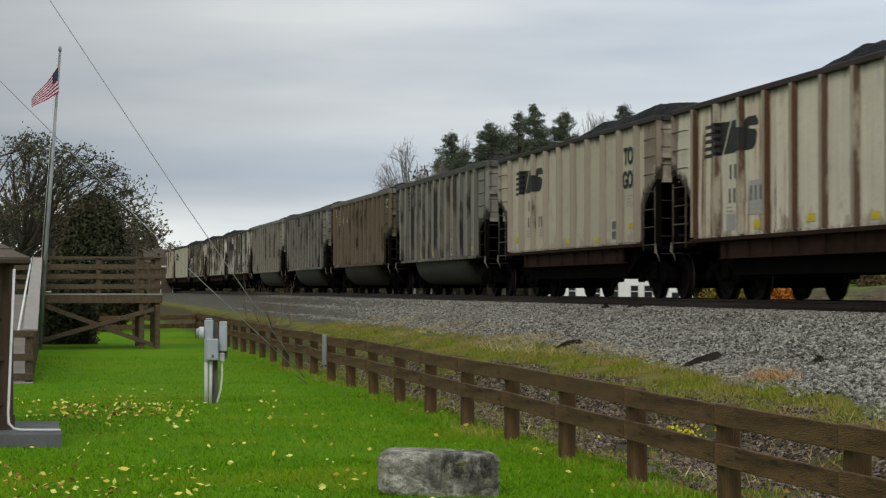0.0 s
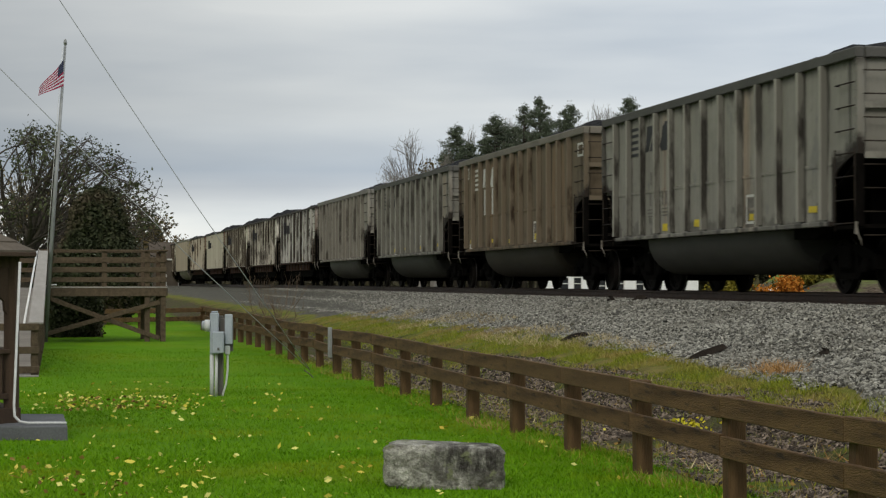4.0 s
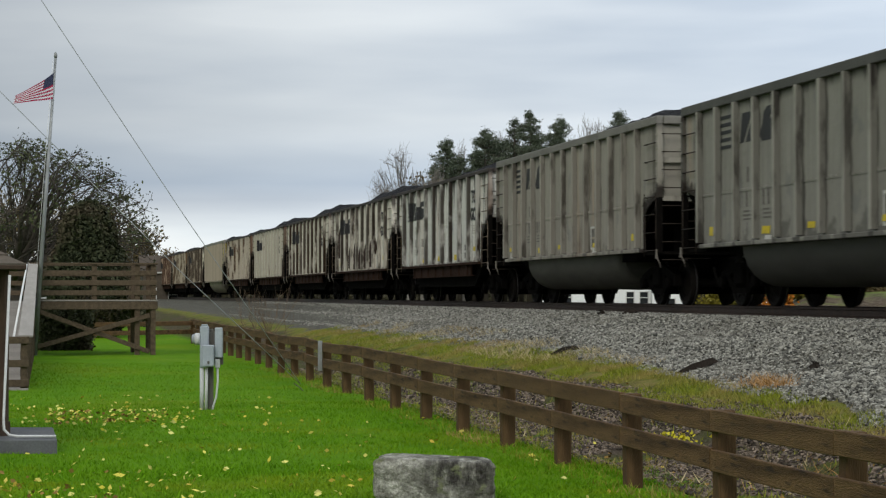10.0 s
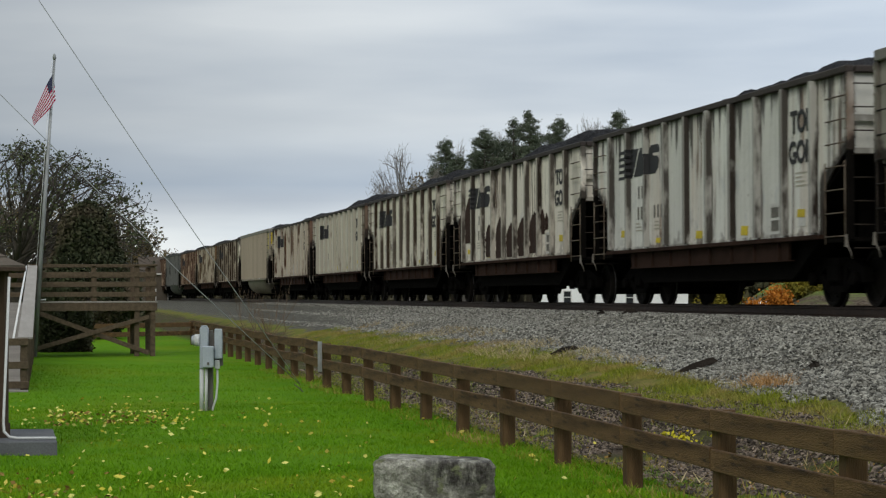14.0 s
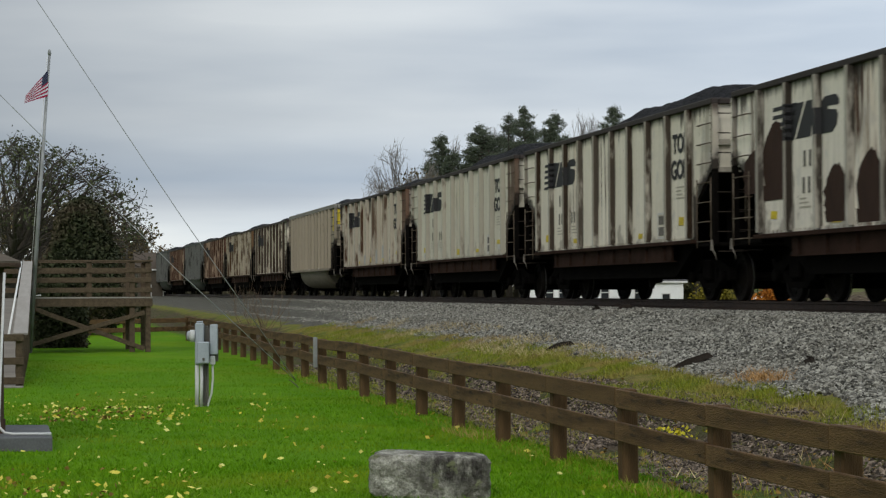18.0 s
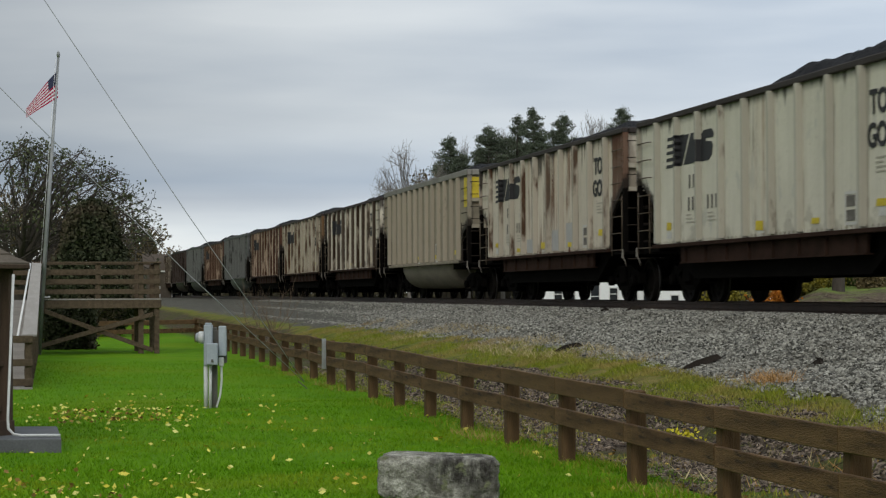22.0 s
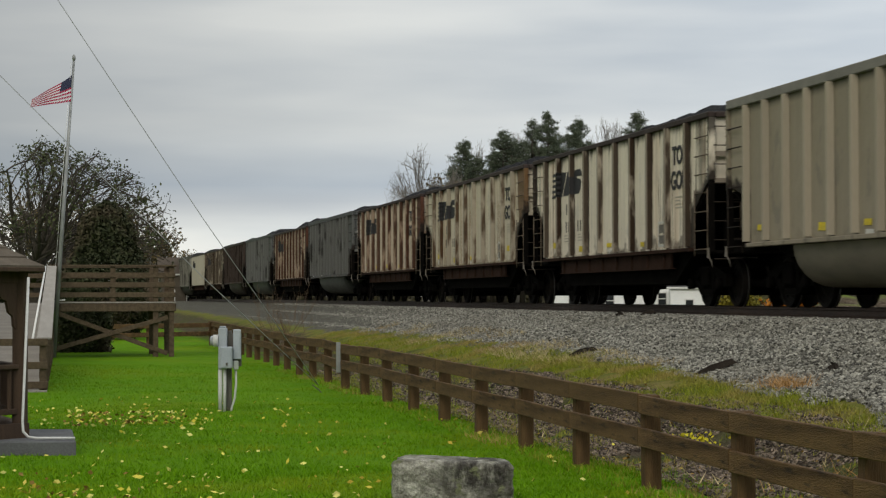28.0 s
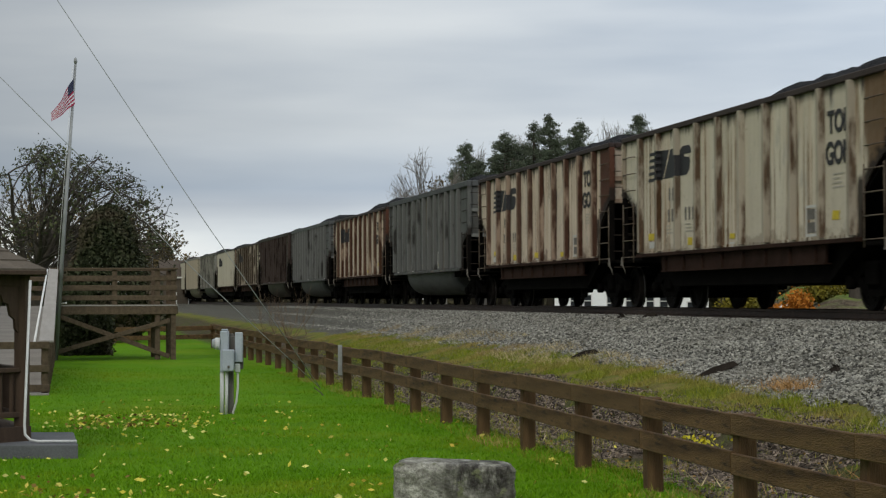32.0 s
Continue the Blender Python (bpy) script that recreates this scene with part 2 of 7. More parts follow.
def ground_material():
    m, nt, bsdf = raw("ground_cover")
    d = axis_fac(nt, "Y", 0.0, -20.0)                        # d / 20
    wob = noise_fac(nt, 0.9, 0.2, 0.8, detail=6)
    wob2 = noise_fac(nt, 5.0, 0.2, 0.8, detail=5)
    dd = nt.nodes.new("ShaderNodeMath")
    dd.operation = "MULTIPLY_ADD"
    nt.links.new(wob, dd.inputs[0])
    dd.inputs[1].default_value = 0.055
    nt.links.new(d, dd.inputs[2])
    dd2 = nt.nodes.new("ShaderNodeMath")
    dd2.operation = "MULTIPLY_ADD"
    nt.links.new(wob2, dd2.inputs[0])
    dd2.inputs[1].default_value = 0.03
    nt.links.new(dd.outputs[0], dd2.inputs[2])
    lawn = mixed(nt, noise_fac(nt, 1.1, 0.35, 0.7), (0.08, 0.20, 0.004), (0.118, 0.25, 0.006))
    lawn = mixed(nt, noise_fac(nt, 0.22, 0.5, 0.68, shift=(9, 2, 0)), lawn, (0.15, 0.22, 0.008))
    lawn = mixed(nt, times(nt, noise_fac(nt, 60, 0.3, 0.7), 0.5), lawn, (0.04, 0.10, 0.004))
    rubble = mixed(nt, noise_fac(nt, 3.0, 0.4, 0.6), (0.022, 0.016, 0.010), (0.05, 0.038, 0.022))
    rubble = mixed(nt, noise_fac(nt, 34, 0.40, 0.62, detail=4), rubble, (0.10, 0.08, 0.06))
    rubble = mixed(nt, noise_fac(nt, 1.3, 0.44, 0.62, shift=(2, 8, 0)), rubble, mixed(nt, noise_fac(nt, 40, 0.4, 0.6), (0.035, 0.045, 0.01), (0.08, 0.085, 0.022)))
    verge = mixed(nt, noise_fac(nt, 1.6, 0.42, 0.62), (0.12, 0.145, 0.02), (0.2, 0.165, 0.055))
    verge = mixed(nt, times(nt, noise_fac(nt, 45, 0.35, 0.7), 0.5), verge, (0.055, 0.06, 0.015))
    stone = mixed(nt, noise_fac(nt, 18, 0.35, 0.65, detail=3), (0.035, 0.034, 0.029), (0.15, 0.145, 0.122))
    field = mixed(nt, noise_fac(nt, 0.06, 0.4, 0.6), (0.075, 0.10, 0.025), (0.13, 0.125, 0.055))

    def edge(a, b):
        mr = nt.nodes.new("ShaderNodeMapRange")
        mr.inputs[1].default_value, mr.inputs[2].default_value = a / 20 + 0.042, b / 20 + 0.042
        nt.links.new(dd2.outputs[0], mr.inputs[0])
        return mr.outputs[0]
    col = mixed(nt, edge(5.1, 5.9), lawn, rubble)
    col = mixed(nt, edge(7.4, 7.8), col, verge)
    col = mixed(nt, edge(8.2, 8.5), col, stone)
    col = mixed(nt, edge(17.3, 18.2), col, field)
    finish(nt, bsdf, col, 0.95, 0, noise_fac(nt, 30, 0.2, 0.8), 0.03, 0.05)
    return m


def build_ground():
    ss = sorted(set([-3000, -1200, -500, -200, -90, -40, -15] + [x * 0.8 for x in range(-5, 130)] + [104 + 4 * k for k in range(40)]
                    + [270 + 12 * k for k in range(25)] + [640, 800, 1100, 1600, 2400, 3600]))
    ds = sorted(set([-3000, -1200, -500, -220, -110, -60, -40, -30, -25] + [-22 + 1.2 * k for k in range(21)]
                    + [3.4 + 0.32 * k for k in range(50)] + [20, 22, 26, 32, 40, 60, 90, 140, 220, 400, 800, 1600, 3000]))
    verts = []
    for s in ss:
        for d in ds:
            # the bed keeps to the bend: shift the narrow strip near the track
            sh = drift(min(s, 640)) if 3 < d < 30 else 0.0
            z = terrain(d, s) + bumps(s, d)
            verts.append((s, -(d - sh), z))
    n = len(ds)
    faces = [(i * n + j, i * n + j + 1, (i + 1) * n + j + 1, (i + 1) * n + j) for i in range(len(ss) - 1) for j in range(n - 1)]
    me = bpy.data.meshes.new("ground")
    me.from_pydata(verts, [], faces)
    me.polygons.foreach_set("use_smooth", np.ones(len(faces), dtype=bool))
    me.flip_normals()
    me.materials.append(ground_material())
    ob = new("ground", me)
    ob.matrix_world = ALONG
    return tagged(ob, "mown green lawn beside a rubble ditch and grey ballast bank", "ground", kind="structure")


build_ground()

# ---------------------------------------------------------------- track
RUST_RAIL = surface("rail_steel", (0.045, 0.033, 0.027), (0.075, 0.05, 0.037), 6, 60, rough=0.6, metal=0.3)
TIE_WOOD = surface("tie_timber", (0.05, 0.042, 0.036), (0.085, 0.07, 0.058), 4, 50, rough=0.9)


def build_track():
    for name, off in (("rail", -0.7525), ("rail", 0.7525)):
        sh = Shape()
        prof = ((-0.07, -0.17), (0.07, -0.17), (0.07, -0.155), (0.012, -0.13), (0.012, -0.045), (0.036, -0.035), (0.036, -0.006), (0.028, 0.0),
                (-0.028, 0.0), (-0.036, -0.006), (-0.036, -0.035), (-0.012, -0.045), (-0.012, -0.13), (-0.07, -0.155))
        ss = [-60 + 12 * k for k in range(62)]
        vs = [(s, -(AXIS + off - drift(s) + a), RAIL_Z + z) for s in ss for a, z in prof]
        k = len(prof)
        fs = [(i * k + j, (i + 1) * k + j, (i + 1) * k + (j + 1) % k, i * k + (j + 1) % k) for i in range(len(ss) - 1) for j in range(k)]
        sh.add(vs, fs)
        ob = solid(name, sh, RUST_RAIL)
        ob.matrix_world = ALONG
        tagged(ob, "rusty brown steel rail on timber ties", "rail", "rails of the track", "structure")
    tie = Shape().bevel(-0.115, 0.115, -1.3, 1.3, -0.2, 0.0, 0.012).mesh("tie")
    tie.materials.append(TIE_WOOD)
    for k in range(180):
        s = 10 + 0.53 * k
        ob = new("tie", tie)
        ob.matrix_world = ALONG @ pose(s, -(AXIS - drift(s)) + random.uniform(-0.03, 0.03), RAIL_Z - 0.175, 0, 0, random.uniform(-0.8, 0.8))
        tagged(ob, "weathered dark timber railway tie in grey ballast", "railway tie", "ties of the track")


build_track()

# ---------------------------------------------------------------- the train
def calc(nt, op, a, b=0.0, clamp=False, c=0.0):
    """One arithmetic step between sockets or numbers."""
    m = nt.nodes.new("ShaderNodeMath")
    m.operation, m.use_clamp = op, clamp
    m.inputs[2].default_value = c
    for val, sock in ((a, m.inputs[0]), (b, m.inputs[1])):
        if hasattr(val, "links"):
            nt.links.new(val, sock)
        else:
            sock.default_value = val
    return m.outputs[0]


def chance(nt, value, seed):
    """A random number for each whole value."""
    w = nt.nodes.new("ShaderNodeTexWhiteNoise")
    w.noise_dimensions = "1D"
    nt.links.new(calc(nt, "ADD", value, seed), w.inputs["W"])
    return w.outputs["Value"]


def car_paint(k, look_, seed):
    """Worn paint on a car side: faded panels, stains and painted shade along the ribs, coal washed down from the chord,
    an even dark band below it, rust runs in some panels, sooty rims round the end openings."""
    base, second, rust, amount, streak, grime_shade, drips = look_["base"], look_["second"], look_["rust"], look_["amount"], look_["streak"], look_["grime_shade"], look_["drips"]
    m, nt, bsdf = raw("car_paint")
    sh = (seed * 3.7, seed * 1.3, seed * 2.1)
    co, sep = nt.nodes.new("ShaderNodeTexCoord"), nt.nodes.new("ShaderNodeSeparateXYZ")
    nt.links.new(co.outputs["Object"], sep.inputs[0])
    x, z = sep.outputs["X"], sep.outputs["Z"]
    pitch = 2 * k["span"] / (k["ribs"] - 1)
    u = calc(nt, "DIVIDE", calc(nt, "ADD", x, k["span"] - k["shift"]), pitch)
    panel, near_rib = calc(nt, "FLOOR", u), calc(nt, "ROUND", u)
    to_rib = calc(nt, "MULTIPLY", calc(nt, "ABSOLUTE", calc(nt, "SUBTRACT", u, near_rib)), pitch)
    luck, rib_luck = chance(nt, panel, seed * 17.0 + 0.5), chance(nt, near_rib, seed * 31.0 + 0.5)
    col = mixed(nt, noise_fac(nt, 0.9, 0.3, 0.7, shift=sh), base, second)
    col = mixed(nt, times(nt, luck, 0.55), col, tuple(a * 0.86 for a in second))
    col = mixed(nt, times(nt, noise_fac(nt, 1.0, 0.42, 0.75, stretch=(9, 1, 0.35), shift=sh), grime_shade * 0.7), col, tuple(a * 0.5 for a in second))
    grain = noise_fac(nt, 55, 0.3, 0.7)
    col = mixed(nt, times(nt, grain, 0.14), col, tuple(a * 0.5 for a in base))
    # faint patches where old paint has gone or been touched up
    col = mixed(nt, times(nt, noise_fac(nt, 2.4, 0.60, 0.66, detail=4, stretch=(1.2, 1, 0.7), shift=(seed, 4, 2)), 0.45), col, tuple(a * f for a, f in zip(second, (0.62, 0.66, 0.74))))
    # rust runs in the panels that have begun to go
    gate = calc(nt, "LESS_THAN", luck, streak)
    runs = noise_fac(nt, 1.0, 0.52, 0.57, detail=7, rough=0.62, stretch=(7.5, 1, 0.2), shift=sh)
    runs = times(nt, runs, noise_fac(nt, 1.0, 0.40, 0.58, detail=3, stretch=(1.1, 1, 0.6), shift=(seed * 2.2, 3, 1)))
    col = mixed(nt, times(nt, times(nt, runs, gate), amount), col, rust)
    blush = times(nt, noise_fac(nt, 1.0, 0.46, 0.72, detail=4, stretch=(3.2, 1, 0.35), shift=(seed, 9, seed)), gate)
    col = mixed(nt, times(nt, blush, amount * 0.45), col, tuple(0.25 * a + 0.75 * b for a, b in zip(base, (0.42, 0.22, 0.10))))
    # rust stain and painted rib shade along each rib, wider on some than on others
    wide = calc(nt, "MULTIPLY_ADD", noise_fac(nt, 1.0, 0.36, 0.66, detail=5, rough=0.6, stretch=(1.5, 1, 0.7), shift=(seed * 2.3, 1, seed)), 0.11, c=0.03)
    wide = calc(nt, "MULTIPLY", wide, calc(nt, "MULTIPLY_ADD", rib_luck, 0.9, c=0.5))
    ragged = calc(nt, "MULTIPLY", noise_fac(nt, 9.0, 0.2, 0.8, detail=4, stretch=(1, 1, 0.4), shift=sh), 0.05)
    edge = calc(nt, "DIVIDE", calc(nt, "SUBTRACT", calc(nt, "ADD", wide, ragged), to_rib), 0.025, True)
    col = mixed(nt, times(nt, edge, min(1.0, grime_shade * 1.3)), col, tuple(0.010 + 0.42 * a for a in rust))
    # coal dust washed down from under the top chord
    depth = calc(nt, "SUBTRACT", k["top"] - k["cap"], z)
    length = noise_fac(nt, 1.0, 0.47, 0.80, detail=5, rough=0.65, stretch=(4.5, 0.4, 0.05), shift=(seed * 1.9, 0, seed))
    drip = calc(nt, "DIVIDE", calc(nt, "SUBTRACT", calc(nt, "MULTIPLY", length, 2.6 * drips), depth), 0.22, True)
    col = mixed(nt, times(nt, drip, 0.88), col, (0.028, 0.023, 0.019))
    # an even dark band just below the chord, fading out downwards
    dark_mask = calc(nt, "DIVIDE", calc(nt, "SUBTRACT", 0.16, depth), 0.2, True)
    col = mixed(nt, times(nt, dark_mask, 0.75), col, (0.03, 0.026, 0.022))
    chips = noise_fac(nt, 9.0, 0.64, 0.69, detail=6, rough=0.7, stretch=(1.6, 1, 0.8), shift=sh)
    col = mixed(nt, times(nt, chips, min(1.0, amount * 0.7)), col, rust)
    # splashed dirt along the sill
    low = calc(nt, "SUBTRACT", z, k["sill"])
    splash = calc(nt, "DIVIDE", calc(nt, "SUBTRACT", calc(nt, "MULTIPLY", noise_fac(nt, 2.4, 0.42, 0.75, detail=6, shift=sh), 0.75), low), 0.2, True)
    col = mixed(nt, times(nt, splash, grime_shade * 0.9), col, tuple(0.012 + 0.6 * a for a in rust))
    # the end bays: rust over the ladder, soot round the opening
    ends = calc(nt, "SUBTRACT", k["half"], calc(nt, "ABSOLUTE", x))
    bay = times(nt, calc(nt, "GREATER_THAN", x, k["half"] - 1.0), noise_fac(nt, 1.0, 0.50 - 0.16 * look_["bay"], 0.58 - 0.16 * look_["bay"], detail=6, stretch=(2.6, 1, 0.4), shift=(seed * 4.1, 0, seed)))
    col = mixed(nt, times(nt, bay, look_["bay"]), col, tuple(a * 0.9 for a in rust))
    line = calc(nt, "SUBTRACT", k["cut"], calc(nt, "MULTIPLY", ends, k["fall"]))
    over = calc(nt, "SUBTRACT", calc(nt, "SUBTRACT", z, line), calc(nt, "MULTIPLY", noise_fac(nt, 5.0, 0.3, 0.7, shift=sh), 0.22))
    ring = times(nt, calc(nt, "SUBTRACT", 1.0, calc(nt, "DIVIDE", over, 0.16), True), calc(nt, "LESS_THAN", ends, k["bite"] + 0.1))
    col = mixed(nt, times(nt, ring, 0.94), col, (0.02, 0.015, 0.012))
    finish(nt, bsdf, col, 0.72, 0.0, noise_fac(nt, 2.2, 0.2, 0.8), 0.02, 0.15)
    return m


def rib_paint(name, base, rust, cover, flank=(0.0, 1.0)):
    """Paint on ribs: each rib stains in its own way, in long runs; the flanks stain more, and flank paints their shade
    darker.
    """
    m, nt, bsdf = raw(name)
    co, mp, add = nt.nodes.new("ShaderNodeTexCoord"), nt.nodes.new("ShaderNodeMapping"), nt.nodes.new("ShaderNodeVectorMath")
    mp.inputs["Scale"].default_value = (2.0, 2.0, 0.62)
    nt.links.new(co.outputs["Object"], mp.inputs[0])
    add.operation = "MULTIPLY_ADD"
    nt.links.new(random_fac(nt), add.inputs[0])
    add.inputs[1].default_value = (37.0, 91.0, 53.0)
    nt.links.new(mp.outputs[0], add.inputs[2])
    facs = []
    for scale, det in ((1.0, 6), (9.0, 4)):
        nz = nt.nodes.new("ShaderNodeTexNoise")
        nz.inputs["Scale"].default_value, nz.inputs["Detail"].default_value, nz.inputs["Roughness"].default_value = scale, det, 0.6
        nt.links.new(add.outputs[0], nz.inputs["Vector"])
        facs.append(nz.outputs["Fac"])
    mr = nt.nodes.new("ShaderNodeMapRange")
    lo = 0.70 - 0.40 * cover
    mr.inputs[1].default_value, mr.inputs[2].default_value = lo, lo + 0.09
    nt.links.new(facs[0], mr.inputs[0])
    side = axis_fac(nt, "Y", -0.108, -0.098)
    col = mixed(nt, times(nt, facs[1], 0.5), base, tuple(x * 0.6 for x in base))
    # shade painted on the rib sides: flank gives its share and strength
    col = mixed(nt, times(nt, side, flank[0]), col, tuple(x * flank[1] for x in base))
    stain = mixed(nt, calc(nt, "MULTIPLY", facs[1], 1.3, True), tuple(x * 1.15 for x in rust), tuple(x * 0.25 for x in rust))
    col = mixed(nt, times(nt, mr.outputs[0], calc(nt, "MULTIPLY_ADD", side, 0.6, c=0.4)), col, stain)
    col = mixed(nt, times(nt, random_fac(nt), 0.25), col, tuple(x * 0.5 for x in base))
    finish(nt, bsdf, col, 0.75, 0.0, facs[1], 0.01, 0.12)
    return m


# greasy underparts, near black so the shade below the cars is in the colour
UNDER = surface("underframe_grime_shade", (0.005, 0.0045, 0.004), (0.009, 0.008, 0.007), 4, 40, rough=1.0, spec=0.02)
BROWN_SILL = surface("brown_underframe", (0.024, 0.014, 0.010), (0.046, 0.026, 0.019), 2, 30, rough=0.9, spec=0.05)
WHEEL_STEEL = surface("wheel_steel", (0.009, 0.008, 0.007), (0.016, 0.013, 0.011), 5, 50, rough=0.8, spec=0.1)
TREAD_STEEL = surface("polished_tread", (0.20, 0.195, 0.19), (0.12, 0.115, 0.11), 6, 60, rough=0.32, metal=0.9, vary=0.0)
LADDER_STEEL = surface("ladder_steel", (0.016, 0.013, 0.011), (0.042, 0.033, 0.026), 3, 40, rough=0.8, spec=0.1)
LADDER_PALE = surface("pale_ladder_steel", (0.20, 0.165, 0.125), (0.07, 0.05, 0.036), 3, 40, rough=0.8, spec=0.1)
INK = plain("stencil_black", (0.022, 0.022, 0.024), 0.7)
INK_WHITE = plain("stencil_white", (0.55, 0.54, 0.5), 0.7)
INK_GREY = surface("stencil_grey", (0.10, 0.092, 0.08), (0.2, 0.185, 0.16), 6, 40, rough=0.7)
INK_FAINT = surface("faded_stencil", (0.36, 0.33, 0.27), (0.5, 0.46, 0.38), 6, 40, rough=0.7)
LEVER_STEEL = surface("lever_steel", (0.26, 0.24, 0.2), (0.15, 0.13, 0.11), 6, 50, rough=0.7)
YELLOW = surface("reflector_yellow", (0.78, 0.60, 0.03), (0.52, 0.40, 0.05), 7, 50, rough=0.6)


def coal_material():
    m, nt, bsdf = raw("coal")
    col = mixed(nt, noise_fac(nt, 14, 0.4, 0.62, detail=6), (0.006, 0.006, 0.007), (0.028, 0.029, 0.033))
    finish(nt, bsdf, col, 0.85, 0, noise_fac(nt, 12, 0.2, 0.8, detail=6, rough=0.7), 0.12, 0.12)
    return m


COAL = coal_material()

KINDS = {
    "T": dict(pitch=15.61, half=7.255, mid=7.255, wide=1.57, top=3.76, sill=1.16, ribs=10, cap=0.11, span=5.875, shift=0.0, cut=2.50, fall=0.50, bite=1.15),
    "B": dict(pitch=16.18, half=7.28, mid=7.36, wide=1.60, top=3.84, sill=1.16, ribs=13, cap=0.17, span=6.06, shift=-0.17, cut=2.24, fall=0.24, bite=1.05),
}
POOL = {}
RIB = {"T": (0.062, 0.115), "B": (0.055, 0.115)}


def text_mesh(words, size):
    cu = bpy.data.curves.new("lettering", "FONT")
    cu.body, cu.size, cu.extrude, cu.align_x, cu.offset = words, size, 0.004, "CENTER", 0.016
    ob = bpy.data.objects.new("lettering", cu)
    me = bpy.data.meshes.new_from_object(ob)
    bpy.data.objects.remove(ob)
    bpy.data.curves.remove(cu)
    me.transform(Matrix.Diagonal((0.95, 1, 1, 1)))
    return me


def side_outline(k):
    """The side sheet in (x, z): full length above, cut away at both lower corners."""
    h, top, sill = k["half"], k["top"] - k["cap"], k["sill"]
    c, f, b = k["cut"], k["fall"], k["bite"]
    cut = [(h, c), (h - 0.25 * b, c - 0.25 * b * f * 0.7), (h - 0.6 * b, c - 0.6 * b * f * 0.95), (h - 0.88 * b, c - 0.88 * b * f * 1.12), (h - b, c - b * f * 1.6), (h - b, sill)]
    right = [(h, top)] + cut
    return right + [(-x, z) for x, z in reversed(right)]


def shapes_for(kind):
    """All meshes of a car kind, made once."""
    if kind in POOL:
        return POOL[kind]
    k = KINDS[kind]
    h, w, top, sill, cap = k["half"], k["wide"], k["top"], k["sill"], k["cap"]
    P = {}
    for side, sg in (("near", -1), ("far", 1)):
        y0, y1 = sg * w, sg * (w - 0.03)
        P["side_" + side] = Shape().prism(side_outline(k), min(y0, y1), max(y0, y1)).mesh("side_sheet")
        rim = Shape()
        rim.bevel(-h - 0.02, h + 0.02, sg * w - 0.07, sg * w + 0.07, top - cap, top, 0.015)
        P["chord_" + side] = rim.mesh("top_chord")
        ss = Shape().bevel(-h + k["bite"] - 0.02, h - k["bite"] + 0.02, sg * w - 0.09, sg * w + 0.035, sill - 0.045, sill + 0.03, 0.01)
        teeth = Shape()
        if kind == "T":
            for i in range(60):
                x = -h + 1.22 + i * (2 * h - 2.44) / 59
                teeth.prism([(x - 0.075, sill + 0.09), (x + 0.075, sill + 0.09), (x, sill - 0.02)], sg * (w + 0.012) - 0.006, sg * (w + 0.012) + 0.006, None)
            P["teeth_" + side] = teeth.mesh("scalloped_edge")
        P["sill_" + side] = ss.mesh("side_sill")
    # one rib: a pressed hat section, widest at its root
    rw, rd = RIB[kind]
    rib = Shape()
    zb, zt = sill + 0.06, top - cap
    sec = ((-rw, 0.0), (-rw * 0.8, -rd), (rw * 0.8, -rd), (rw, 0.0))
    rib.add([(x, y, z) for z in (zb, zt) for x, y in sec], [(0, 1, 5, 4), (1, 2, 6, 5), (2, 3, 7, 6), (0, 4, 7, 3), (0, 3, 2, 1), (4, 5, 6, 7)])
    P["rib"] = rib.mesh("side_rib")
    # end sheet: upright above, then sloping in under the load
    for end, sg in (("fore", 1), ("aft", -1)):
        e = Shape()
        e.prism([(sg * x, z) for x, z in ((h - 0.06, top - cap), (h - 0.06, k["cut"] - 0.08), (h - 0.10, k["cut"] - 0.08), (h - 0.10, top - cap))], -w + 0.03, w - 0.03)
        P["end_" + end] = e.mesh("end_sheet")
        e = Shape().prism([(sg * x, z) for x, z in ((h - 0.06, k["cut"] - 0.08), (h - 2.3, sill), (h - 2.35, sill), (h - 0.10, k["cut"] - 0.082))], -w + 0.03, w - 0.03)
        P["slope_" + end] = e.mesh("slope_sheet")
        c = Shape().bevel(min(sg * (h - 0.1), sg * (h + 0.04)), max(sg * (h - 0.1), sg * (h + 0.04)), -w + 0.08, w - 0.08, top - cap, top, 0.015)
        P["endcap_" + end] = c.mesh("end_chord")
        for j, yy in enumerate((-w, w)):
            post = Shape().bevel(sg * h - 0.06, sg * h + 0.06, yy - 0.06, yy + 0.06, k["cut"] - 0.05, top - cap, 0.012)
            for r in range(9):
                zz = 2.52 + r * (top - cap - 2.6) / 8
                for dx in (-0.035, 0.035):
                    post.box(sg * h + dx - 0.012, sg * h + dx + 0.012, yy - 0.072, yy + 0.072, zz - 0.012, zz + 0.012)
            P["post_%s%d" % (end, j)] = post.mesh("corner_post")
            leg = Shape().bevel(sg * h - 0.055, sg * h + 0.055, yy - 0.055, yy + 0.055, sill - 0.08, k["cut"] - 0.052, 0.012)
            P["leg_%s%d" % (end, j)] = leg.mesh("end_strut")
        frame_ = Shape()
        for zz in (k["cut"] - 0.06, 2.95):
            frame_.box(min(sg * (h - 0.02), sg * (h + 0.03)), max(sg * (h - 0.02), sg * (h + 0.03)), -w + 0.06, w - 0.06, zz - 0.05, zz + 0.05)
        P["stiff_" + end] = frame_.mesh("end_stiffener")
        plat = Shape().box(min(sg * (h - 1.2), sg * h), max(sg * (h - 1.2), sg * h), -w + 0.05, w - 0.05, sill - 0.1, sill - 0.04)
